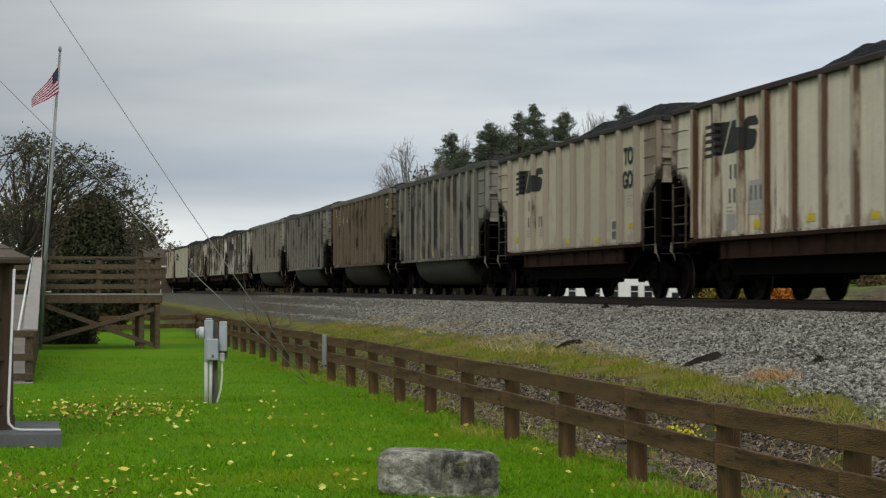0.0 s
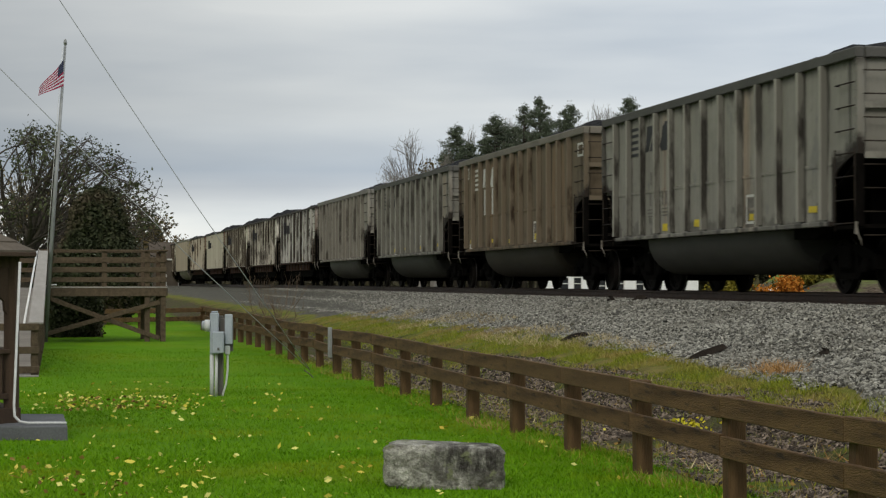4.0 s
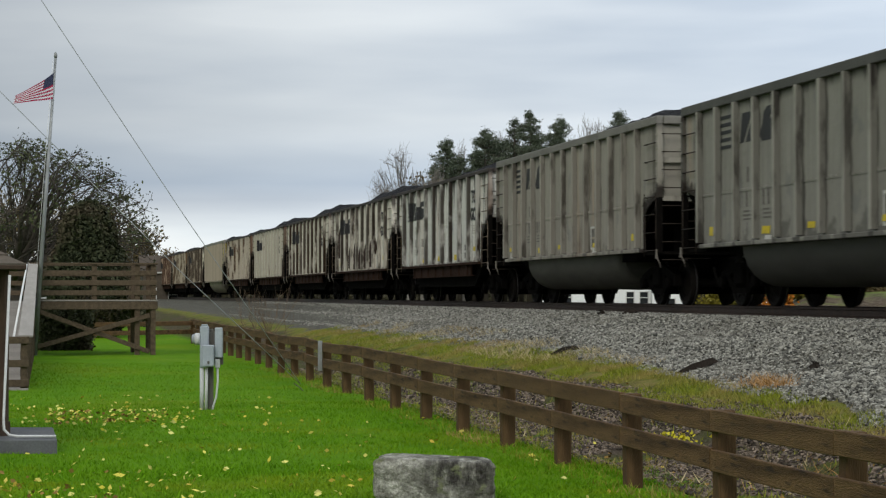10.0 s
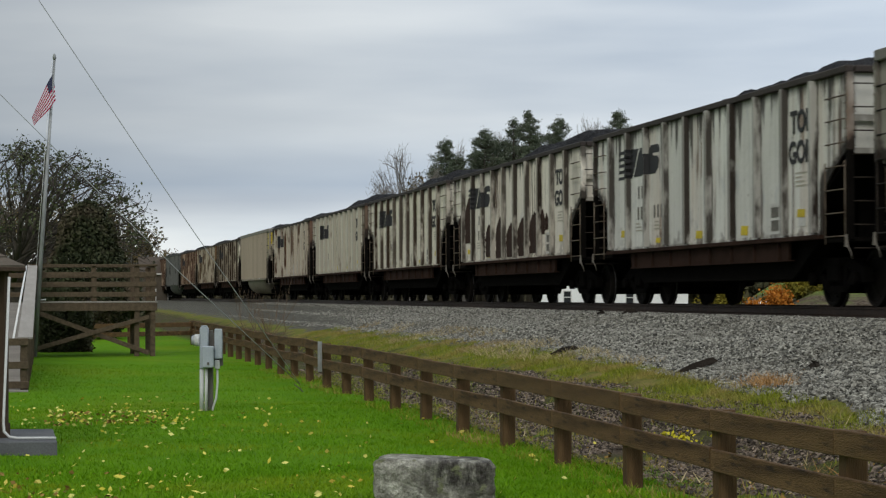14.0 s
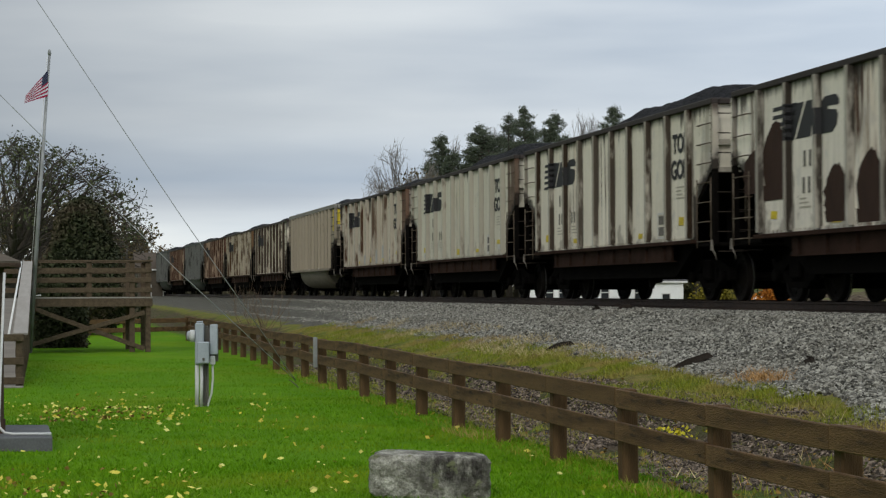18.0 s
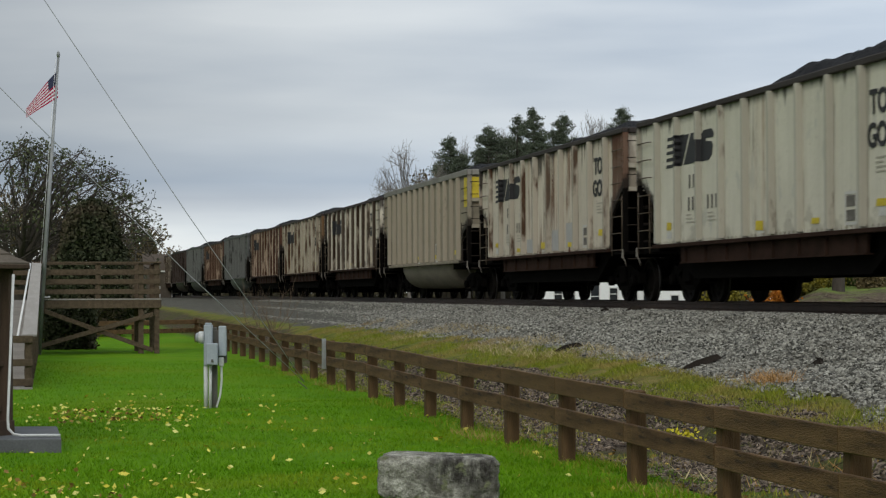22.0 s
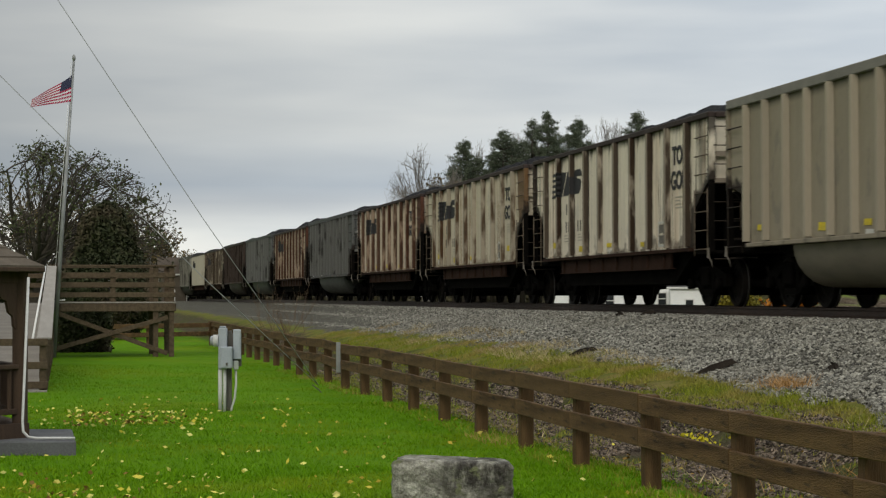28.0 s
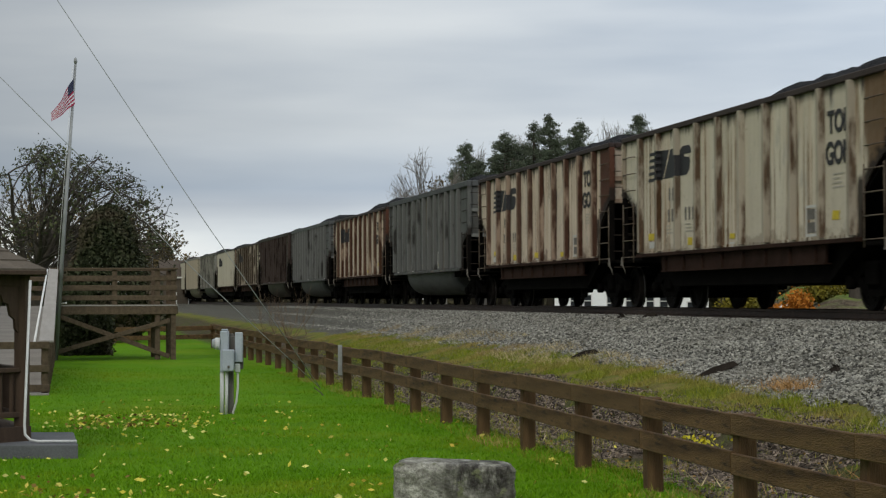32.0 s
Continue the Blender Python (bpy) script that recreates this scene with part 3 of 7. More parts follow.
        plat.box(sg * (h - 1.25) - 0.04, sg * (h - 1.25) + 0.04, -0.9, 0.9, sill, 2.0)
        P["step_" + end] = plat.mesh("end_platform")
        lad = Shape()
        for x in (h - 0.86, h - 0.06):
            lad.tube([(sg * x, -w - 0.06, 1.02), (sg * x, -w - 0.06, 2.3)], 0.014, 6)
        nr = 8
        for r in range(nr):
            z = 0.78 + r * 0.36
            if end == "fore" and r == 0:
                rung = Shape().tube([(-0.38, 0.0, 0), (-0.38, -0.07, 0), (0.38, -0.07, 0), (0.38, 0.0, 0)], 0.012, 6)
                P["rung"] = rung.mesh("rung")
            if r > 3 or r < 1:
                continue
            lad.tube([(sg * (h - 0.86), -w, z), (sg * (h - 0.86), -w - 0.07, z), (sg * (h - 0.06), -w - 0.07, z), (sg * (h - 0.06), -w, z)], 0.012, 6)
        P["ladder_" + end] = lad.mesh("side_ladder")
        el = Shape()
        P["endrung"] = Shape().tube([(0, -0.26, 0), (0, 0.27, 0)], 0.012, 6).mesh("rung")
        el.tube([(sg * (h + 0.10), -w + 0.55, 1.5), (sg * (h + 0.10), -w + 0.55, top - 0.3)], 0.02, 6)
        P["endladder_" + end] = el.mesh("end_ladder")
        cp = Shape().bevel(min(sg * (h - 0.9), sg * (h + 0.35)), max(sg * (h - 0.9), sg * (h + 0.35)), -0.14, 0.14, 0.72, 1.02, 0.03)
        cp.bevel(min(sg * (h + 0.3), sg * (h + 0.62)), max(sg * (h + 0.3), sg * (h + 0.62)), -0.2, 0.2, 0.68, 1.0, 0.06)
        P["coupler_" + end] = cp.mesh("coupler")
        hose = Shape().tube([(sg * (h + 0.1), -0.5, 0.8), (sg * (h + 0.3), -0.5, 0.5), (sg * (h + 0.5), -0.46, 0.38), (sg * (h + 0.62), -0.4, 0.45)], 0.03, 6)
        P["hose_" + end] = hose.mesh("brake_hose")
    sillc = Shape().bevel(-h + 0.9, h - 0.9, -0.2, 0.2, 0.68, 1.1, 0.01)
    P["centre_sill"] = sillc.mesh("centre_sill")
    if kind == "T":
        belly = Shape()
        for sg in (-1, 1):
            y = sg * (w - 0.02)
            belly.prism([(-4.6, sill - 0.047), (4.6, sill - 0.047), (4.55, 0.82), (-4.55, 0.82)], min(y, y - sg * 0.05), max(y, y - sg * 0.05))
            belly.box(-4.55, 4.55, min(y - sg * 0.12, y + sg * 0.03), max(y - sg * 0.12, y + sg * 0.03), 0.795, 0.819)
            for i in range(8):
                belly.box(-4.2 + 1.2 * i - 0.012, -4.2 + 1.2 * i + 0.012, min(y, y + sg * 0.05), max(y, y + sg * 0.05), 0.82, sill - 0.05)
        P["belly"] = belly.mesh("fishbelly_sill")
        floor = Shape().prism([(-5.6, sill), (5.6, sill), (4.3, 0.5), (-4.3, 0.5)], -w + 0.2, w - 0.2)
        P["floor"] = floor.mesh("car_floor")
    else:
        for side, sg in (("near", -1), ("far", 1)):
            tub = Shape()
            n, rings = 12, 9
            vs = []
            xs = [-4.42, -4.36, -4.2, -2.0, 0, 1.8, 3.75, 3.9, 3.98]
            rr = [0.66, 0.78, 0.84, 0.86, 0.86, 0.86, 0.84, 0.78, 0.66]
            for x, r in zip(xs, rr):
                for i in range(n + 1):
                    a = math.pi * i / n
                    vs.append((x, sg * 0.78 + 0.76 * (r / 0.86) * math.cos(a), sill - 0.05 - r * 0.86 * math.sin(a)))
            fs = [(i * (n + 1) + j, i * (n + 1) + j + 1, (i + 1) * (n + 1) + j + 1, (i + 1) * (n + 1) + j) for i in range(rings - 1) for j in range(n)]
            tub.add(vs, fs, smooth=True)
            for e in (0, rings - 1):
                b = e * (n + 1)
                tub.f.append(tuple(b + i for i in range(n + 1)))
            P["tub_" + side] = tub.mesh("tub")
        floor = Shape().prism([(-5.6, sill), (5.6, sill), (4.9, 0.95), (-4.9, 0.95)], -w + 0.2, w - 0.2)
        P["floor"] = floor.mesh("car_floor")
        seam = Shape()
        for i in range(60):
            x = -h + 1.2 + i * (2 * h - 2.4) / 59
            seam.box(x - 0.02, x + 0.02, -w - 0.02, -w + 0.002, 2.09, 2.13)
        seam.box(-h + 1.0, h - 1.0, -w - 0.010, -w + 0.002, 2.07, 2.10)
        P["seam"] = seam.mesh("rivet_seam")
    # heaped coal, in four shapes
    for var in range(4):
        rng = random.Random(50 + var + (10 if kind == "B" else 0))
        start, peak, tall = rng.uniform(-4.4, -2.6), rng.uniform(0.2, 2.0), 0.31 + 0.05 * var - (0.05 if kind == "B" else 0.0)
        humps = [(start + 2.0, rng.uniform(0.9, 1.4), rng.uniform(0.0, 0.10)), (5.0, 1.2, rng.uniform(0.0, 0.1))]
        nx, ny = 72, 16
        vs = []
        for i in range(nx + 1):
            x = -h + 0.05 + (2 * h - 0.1) * i / nx
            for j in range(ny + 1):
                y = (-w + 0.05) + (2 * w - 0.1) * j / ny
                edge = min(1.0, 2.2 * (1 - abs(2 * j / ny - 1)))
                ex = min(1.0, (h - abs(x)) / 1.5)
                # tipped from the loader: low behind, rising to a ridge towards the leading end
                rise = min(1.0, max(0.0, (x - start) / (peak - start))) if x < peak else 1 - 0.12 * ((x - peak) / (h - peak)) ** 2
                z = top - 0.16 + (0.13 + tall * rise ** 0.85) * edge * ex
                for cx, cr, ch in humps:
                    z += ch * math.exp(-((x - cx) / cr) ** 2) * min(1, edge * 1.5) * ex
                z += 0.07 * noise.noise(Vector((x * 1.7, y * 1.7, var * 9.1))) + 0.05 * noise.noise(Vector((x * 5, y * 5, var))) + 0.03 * noise.noise(Vector((x * 13, y * 13, var)))
                vs.append((x, y, z))
        fs = [(i * (ny + 1) + j, (i + 1) * (ny + 1) + j, (i + 1) * (ny + 1) + j + 1, i * (ny + 1) + j + 1) for i in range(nx) for j in range(ny)]
        P["coal%d" % var] = Shape().add(vs, fs, smooth=True).mesh("coal_load")
    POOL[kind] = P
    return P


def truck_shapes():
    if "truck" in POOL:
        return POOL["truck"]
    P = {}
    # side frame with pedestals and window for the springs, drawn in (x, z)
    fr = Shape()
    for poly in ([(-1.15, 0.62), (-0.95, 0.68), (-0.45, 0.80), (0.45, 0.80), (0.95, 0.68), (1.15, 0.62), (1.15, 0.40), (0.98, 0.38), (0.42, 0.66), (-0.42, 0.66), (-0.98, 0.38), (-1.15, 0.40)],
                 [(-0.75, 0.48), (-0.42, 0.24), (0.42, 0.24), (0.75, 0.48), (0.60, 0.54), (0.34, 0.34), (-0.34, 0.34), (-0.60, 0.54)],
                 [(-0.42, 0.26), (-0.30, 0.26), (-0.30, 0.7), (-0.42, 0.7)], [(0.30, 0.26), (0.42, 0.26), (0.42, 0.7), (0.30, 0.7)]):
        fr.prism(poly, -0.07, 0.07)
    P["frame"] = fr.mesh("side_frame")
    bol = Shape().bevel(-0.22, 0.22, -1.15, 1.15, 0.40, 0.78, 0.03)
    for x in (-0.36, 0.36):
        bol.box(x - 0.06, x + 0.06, -0.75, 0.75, 0.22, 0.5)
    bol.box(-1.3, 1.3, -0.1, 0.1, 0.45, 0.6)
    P["bolster"] = bol.mesh("truck_bolster")
    P["spring"] = Shape().tube([(0, 0, 0.33), (0, 0, 0.5)], 0.075, 10).mesh("spring")
    P["cap"] = Shape().tube([(0, -0.06, 0.457), (0, 0.06, 0.457)], 0.11, 12).mesh("bearing_cap")
    # wheelset about its own axle
    ws = Shape()
    n = 32
    for sg in (-1, 1):
        prof = [(0.62, 0.08), (0.66, 0.10), (0.70, 0.30), (0.69, 0.385), (0.66, 0.40), (0.66, 0.484), (0.69, 0.484), (0.70, 0.462), (0.80, 0.454), (0.80, 0.39), (0.76, 0.375), (0.755, 0.26), (0.82, 0.13), (0.84, 0.08)]
        vs = [(r * math.cos(2 * math.pi * i / n), sg * y, r * math.sin(2 * math.pi * i / n)) for i in range(n) for y, r in prof]
        k = len(prof)
        fs = [(i * k + j, ((i + 1) % n) * k + j, ((i + 1) % n) * k + j + 1, i * k + j + 1) for i in range(n) for j in range(k - 1)]
        ws.add(vs, fs if sg < 0 else [q[::-1] for q in fs])
        for b in range(6):
            a = math.pi * b / 3
            ws.box(-0.02, 0.02, -0.012, 0.012, -0.02, 0.02, Matrix.Translation((0.30 * math.cos(a), sg * 0.765, 0.30 * math.sin(a))))
    ws.tube([(0, -1.1, 0), (0, 1.1, 0)], 0.085, 12)
    me = ws.mesh("wheelset")
    me.materials.append(WHEEL_STEEL)
    me.materials.append(TREAD_STEEL)
    k = 13
    worn = np.zeros(len(me.polygons), dtype=np.int32)
    for side in (0, 1):
        for i in range(n):
            worn[side * (n * k + 36) + i * k + 6] = 1
    me.polygons.foreach_set("material_index", worn)
    P["wheelset"] = me
    POOL["truck"] = P
    return P


LETTERS = text_mesh("TOP\nGON", 0.50)


def emblem_mesh(kind):
    """The painted emblem as plain shapes: five bars running into a slanted block, then a rounded block,
    on the sheet and, on the older cars, on the ribs' faces too."""
    key = "emblem" + kind
    if key in POOL:
        return POOL[key]
    k = KINDS[kind]
    h, w, n, span = k["half"], k["wide"], k["ribs"], k["span"]
    cx, cz = -3.8, k["top"] - (0.77 if kind == "T" else 0.66)
    polys = []
    for i in range(5):
        z = -0.27 + i * 0.135
        run = 0.26 * (z + 0.3)
        polys.append(("emblem_bar", [(-1.58 + 0.14 * z, z - 0.03), (-0.62 + run, z - 0.03), (-0.60 + run, z + 0.035), (-1.56 + 0.14 * z, z + 0.035)]))
    if kind == "T":
        polys.append(("emblem_block", [(-0.95, -0.29), (-0.58, -0.29), (-0.14, 0.29), (-0.78, 0.29)]))
        polys.append(("emblem_block", [(-0.50, -0.29), (0.14, -0.29), (0.30, 0.29), (-0.04, 0.29)]))
    else:
        polys.append(("emblem_block", [(-0.30, -0.25), (-0.12, -0.25), (0.32, 0.27), (-0.18, 0.27)]))
        polys.append(("emblem_block", [(-0.02, -0.25), (0.40, -0.25), (0.50, 0.27), (0.42, 0.27)]))
    dx = 0.0 if kind == "T" else 0.34
    polys.append(("emblem_block", [(x + dx, z) for x, z in ((0.36, -0.18), (0.48, -0.29), (1.04, -0.29), (1.22, -0.19), (1.27, -0.02), (1.20, 0.05), (0.86, 0.08), (0.86, 0.13), (1.32, 0.12),
                                                            (1.32, 0.21), (1.20, 0.29), (0.74, 0.29), (0.56, 0.20), (0.50, 0.02))]))
    rw, rd = RIB[kind]
    POOL[key] = []
    for name, p in polys:
        sh = Shape().prism([(cx + x, cz + z) for x, z in p], -w - 0.007, -w - 0.002)
        for r in range(n if kind == "T" else 0):
            x = -span + k["shift"] + 2 * span * r / (n - 1) - cx
            cut = [a[1] + (b[1] - a[1]) * (x - a[0]) / (b[0] - a[0]) for a, b in zip(p, p[1:] + p[:1]) if (a[0] - x) * (b[0] - x) < 0]
            if len(cut) >= 2:
                # over the rib's face and its leading flank
                sh.box(cx + x - rw * 0.78, cx + x + rw * 0.78, -w - rd - 0.004, -w - rd + 0.01, cz + min(cut), cz + max(cut))
                sh.add([(cx + x + rw * q + 0.004, -w - rd * e, cz + zz) for q, e in ((0.8, 1.0), (1.0, 0.0)) for zz in (min(cut), max(cut))], [(0, 1, 3, 2)])
        POOL[key].append((name, sh.mesh("emblem_piece")))
    return POOL[key]


def lobe_mesh(wide, high):
    """A rust patch with a rounded, uneven top."""
    key = "lobe%.2f_%.2f" % (wide, high)
    if key not in POOL:
        r = random.Random(key)
        rim = [math.pi * (q - 2) / 16 for q in range(21)]
        pts = [(wide * (0.9 * math.cos(a) + 0.1 * math.cos(3 * a + wide)) * r.uniform(0.9, 1.1), high * 0.42 + high * 0.58 * math.sin(a) * r.uniform(0.92, 1.06)) for a in rim]
        pts = [(wide * r.uniform(0.75, 0.95), 0.0), (wide * 0.98, high * 0.2)] + pts + [(-wide * 0.98, high * 0.2), (-wide * r.uniform(0.75, 0.95), 0.0)]
        POOL[key] = Shape().prism(pts, -0.003, 0.0).mesh("rust_patch")
    return POOL[key]


def build_car(index, kind, look_):
    """One loaded coal car. Its own x runs with the train, its near side looks to -y, z = 0 on the rails."""
    k, P, Q = KINDS[kind], shapes_for(kind), truck_shapes()
    h, w, top, sill = k["half"], k["wide"], k["top"], k["sill"]
    base, second, rust, ribcol, capcol, words, label = (look_[q] for q in ("base", "second", "rust", "rib", "chord", "words", "label"))
    rng = random.Random(900 + index)
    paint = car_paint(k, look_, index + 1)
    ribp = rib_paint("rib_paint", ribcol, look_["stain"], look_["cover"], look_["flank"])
    endp = rib_paint("end_paint", tuple(x * 0.85 for x in base), rust, 0.25 + 0.5 * look_["bay"])
    steel = LADDER_PALE if kind == "T" else LADDER_STEEL
    chord = surface("chord_paint", capcol, tuple(x * 0.7 for x in capcol), 1.5, 30, rough=0.7)
    car = thing("coal_car", Matrix.Identity(4), label, "rail car", "cars of the coal train")
    for side in ("near", "far"):
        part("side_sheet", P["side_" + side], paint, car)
        part("top_chord", P["chord_" + side], chord, car)
        part("side_sill", P["sill_" + side], BROWN_SILL if kind == "T" else paint, car)
        if kind == "T":
            part("scalloped_edge", P["teeth_" + side], paint, car)
    for end in ("fore", "aft"):
        part("end_sheet", P["end_" + end], endp, car)
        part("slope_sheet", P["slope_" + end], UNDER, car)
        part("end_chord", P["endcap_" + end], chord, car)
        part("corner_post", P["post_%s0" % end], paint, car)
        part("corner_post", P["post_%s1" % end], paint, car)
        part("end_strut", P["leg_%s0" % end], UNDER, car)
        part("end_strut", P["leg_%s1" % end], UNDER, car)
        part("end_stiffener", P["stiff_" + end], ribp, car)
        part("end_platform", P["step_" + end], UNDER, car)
        ladder = part("side_ladder", P["ladder_" + end], steel, car)
        for r in range(4, 8):
            part("rung", P["rung"], steel, ladder).matrix_local = pose((h - 0.44) * (1 if end == "fore" else -1), -w, 0.78 + r * 0.36)
        ladder = part("end_ladder", P["endladder_" + end], steel, car)
        for r in range(8):
            part("rung", P["endrung"], LADDER_STEEL, ladder).matrix_local = pose((h + 0.10) * (1 if end == "fore" else -1), -w + 0.28, 0.95 + r * 0.36)
        part("coupler", P["coupler_" + end], UNDER, car)
        part("brake_hose", P["hose_" + end], UNDER, car)
    for sg in (1, -1):
        part("rotary_lever", lever_mesh(), LEVER_STEEL, car, "pale steel uncoupling lever").matrix_local = pose(sg * (h + 0.02), -w - 0.075, 1.04) @ Matrix.Scale(0.6, 4)
    n, span = k["ribs"], k["span"]
    for i in range(n):
        x = -span + k["shift"] + 2 * span * i / (n - 1)
        for sg in (-1, 1):
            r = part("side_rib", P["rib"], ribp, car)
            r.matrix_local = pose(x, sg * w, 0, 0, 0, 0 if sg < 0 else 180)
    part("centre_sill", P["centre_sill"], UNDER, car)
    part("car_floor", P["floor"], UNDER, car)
    if kind == "T":
        part("fishbelly_sill", P["belly"], BROWN_SILL, car)
    else:
        # tub takes the body colour, on most cars darkened to paint underside shade
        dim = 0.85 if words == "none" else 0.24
        tubp = surface("shaded_tub_paint", tuple(x * dim for x in base), tuple(x * dim * 0.7 for x in second), 1.0, 40, rough=0.6, stretch=(1, 1, 3))
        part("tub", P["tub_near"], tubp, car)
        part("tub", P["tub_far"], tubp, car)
        if words == "none" and index == 11:
            part("end_placard", Shape().box(h - 0.72, h - 0.08, -w - 0.012, -w - 0.003, 2.75, 3.62), YELLOW, car, "bright yellow painted end panel")
            part("end_placard", Shape().box(h - 0.058, h - 0.04, -w + 0.08, w - 0.1, 2.97, 3.62), YELLOW, car)
        if words != "none":
            part("rivet_seam", P["seam"], paint, car)
    part("coal_load", P["coal%d" % HEAPS[index % len(HEAPS)]], COAL, car, "heaped black coal")
    # markings
    pitch = 2 * span / (n - 1)
    ink = INK_WHITE if words == "white" else INK
    bays = [-span + k["shift"] + pitch * (q + 0.5) for q in range(n - 1)]
    if words != "none":
        for nm, me in emblem_mesh(kind):
            part(nm, me, ink, car)
        dark = ink if words == "white" else INK_GREY
        left, right = (bays[1], bays[2]) if kind == "T" else (bays[2], bays[3])
        if words == "white":
            # pale boxes painted behind the reporting marks
            for x in (left, right):
                part("number_panel", Shape().box(x - 0.2, x + 0.2, -w - 0.006, -w - 0.002, 2.12, 2.86), INK_WHITE, car, "chalky white painted rectangle")
            for x, z in ((-h + 1.0, 3.42), (h - 0.5, 3.33)):
                part("route_frame", ring_mesh(0.5, 0.32, 0.05), INK_WHITE, car, "white painted square outline").matrix_local = pose(x, -w - 0.003, z)
        else:
            for row, cnt, x in ((2.36, 2, left + 0.05), (1.93, 2, left), (1.93, 3, right - 0.05)):
                for i in range(cnt):
                    part("number_bar", number_mesh(), dark, car).matrix_local = pose(x + 0.06 + (i - cnt / 2 + 0.5) * 0.24, -w - 0.004, row)
            for x in (left, right):
                text_block(car, INK_FAINT if kind == "T" else INK_GREY, x, -w - 0.004, sill + 0.42, 3)
    if kind == "T" and words != "none":
        o = part("lettering", LETTERS, INK, car)
        o.matrix_local = pose(bays[-1] + 0.03, -w - 0.012, 2.90, 90, 0, 0)
        text_block(car, INK_FAINT, bays[-1], -w - 0.004, 2.02, 4)
    # yellow reflective squares along the sill, and the stencilled data frame
    for q, z in ((0, 0.36), (2, 0.2), (4, 0.22), (6, 0.2), (8, 0.42)) if kind == "T" else ((0, 0.27), (3, 0.2), (5, 0.2), (8, 0.21), (11, 0.27)):
        if rng.random() < 0.85:
            o = part("reflector", patch_mesh(), YELLOW, car)
            o.matrix_local = pose(bays[q] + rng.uniform(-0.12, 0.12), -w - 0.004, sill + z + rng.uniform(-0.03, 0.03)) @ Matrix.Diagonal((rng.uniform(0.8, 1.25), 1, rng.uniform(0.7, 1.3), 1))
            if rng.random() < 0.5:
                o = part("paint_square", patch_mesh(), INK_WHITE, car, "faded white touch-up square")
                o.matrix_local = pose(bays[q] + rng.uniform(-0.05, 0.05), -w - 0.003, sill + z - 0.16)
    px = bays[-2] + 0.1 if kind == "T" else bays[-4]
    o = part("data_panel", ring_mesh(0.48, 0.52, 0.045), INK_WHITE, car, "white stencilled data frame")
    o.matrix_local = pose(px, -w - 0.004, sill + 0.36)
    for q in (-1, 1):
        part("text_bar", bar_mesh(0.34, 0.17), INK_GREY, o).matrix_local = pose(0, 0, q * 0.11)
    for x, z, a, b in look_["lobes"]:
        part("rust_patch", lobe_mesh(a * 1.25, b), PATCH_RUST, car, "dark brown patch of bare rust").matrix_local = pose(x, -w - 0.0075, z)
    for q, z, a, b in look_["greys"]:
        part("paint_patch", Shape().box(-a, a, -0.003, 0, 0, b), PATCH_GREY, car, "pale grey touch-up paint").matrix_local = pose(bays[q], -w - 0.0045, z)
    # running gear
    for sg in (1, -1):
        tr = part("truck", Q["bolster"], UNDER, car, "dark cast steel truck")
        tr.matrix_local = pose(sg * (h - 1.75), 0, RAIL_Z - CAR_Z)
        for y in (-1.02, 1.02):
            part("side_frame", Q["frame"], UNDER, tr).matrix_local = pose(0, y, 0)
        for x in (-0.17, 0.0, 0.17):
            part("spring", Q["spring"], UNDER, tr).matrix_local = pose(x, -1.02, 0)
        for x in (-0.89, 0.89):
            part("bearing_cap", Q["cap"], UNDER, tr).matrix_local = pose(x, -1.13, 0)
        for ax in (-0.89, 0.89):
            wsb = part("wheelset", Q["wheelset"], WHEEL_STEEL, tr)
            wsb.matrix_parent_inverse = Matrix.Translation((ax, 0, 0.457))
            WHEELS.append(wsb)
    return car


def number_mesh():
    if "num" not in POOL:
        POOL["num"] = Shape().box(-0.05, 0.05, -0.004, 0, -0.13, 0.13).mesh("number_bar")
    return POOL["num"]


def lever_mesh():
    if "lever" not in POOL:
        sh = Shape().prism([(-0.10, -0.12), (0.10, -0.12), (0.05, 0.02), (0.03, 0.20), (-0.03, 0.20), (-0.05, 0.02)], -0.02, 0.02)
        sh.tube([(0.08, 0, -0.1), (0.16, 0.05, -0.25), (0.14, 0.1, -0.42)], 0.018, 6)
        POOL["lever"] = sh.mesh("rotary_lever")
    return POOL["lever"]


def patch_mesh():
    if "patch" not in POOL:
        POOL["patch"] = Shape().prism([(-0.17, -0.06), (0.15, -0.07), (0.17, 0.06), (-0.14, 0.07)], -0.006, 0).mesh("reflector")
    return POOL["patch"]


def bar_mesh(wide, high):
    key = "bar%.2f_%.2f" % (wide, high)
    if key not in POOL:
        POOL[key] = Shape().box(-wide / 2, wide / 2, -0.004, 0, -high / 2, high / 2).mesh("text_bar")
    return POOL[key]


def ring_mesh(wide, high, edge):
    """A painted square outline."""
    key = "ring%.2f_%.2f" % (wide, high)
    if key not in POOL:
        a, b = wide / 2, high / 2
        vs = [(sx * (a - k), y, sz * (b - k)) for y in (-0.004, 0.0) for k in (0.0, edge) for sx, sz in ((-1, -1), (1, -1), (1, 1), (-1, 1))]
        fs = [(i, (i + 1) % 4, 4 + (i + 1) % 4, 4 + i) for i in range(4)] + [(8 + i, 12 + i, 12 + (i + 1) % 4, 8 + (i + 1) % 4) for i in range(4)]
        fs += [(i, 8 + i, 8 + (i + 1) % 4, (i + 1) % 4) for i in range(4)] + [(4 + i, 4 + (i + 1) % 4, 12 + (i + 1) % 4, 12 + i) for i in range(4)]
        POOL[key] = Shape().add(vs, fs).mesh("painted_frame")
    return POOL[key]


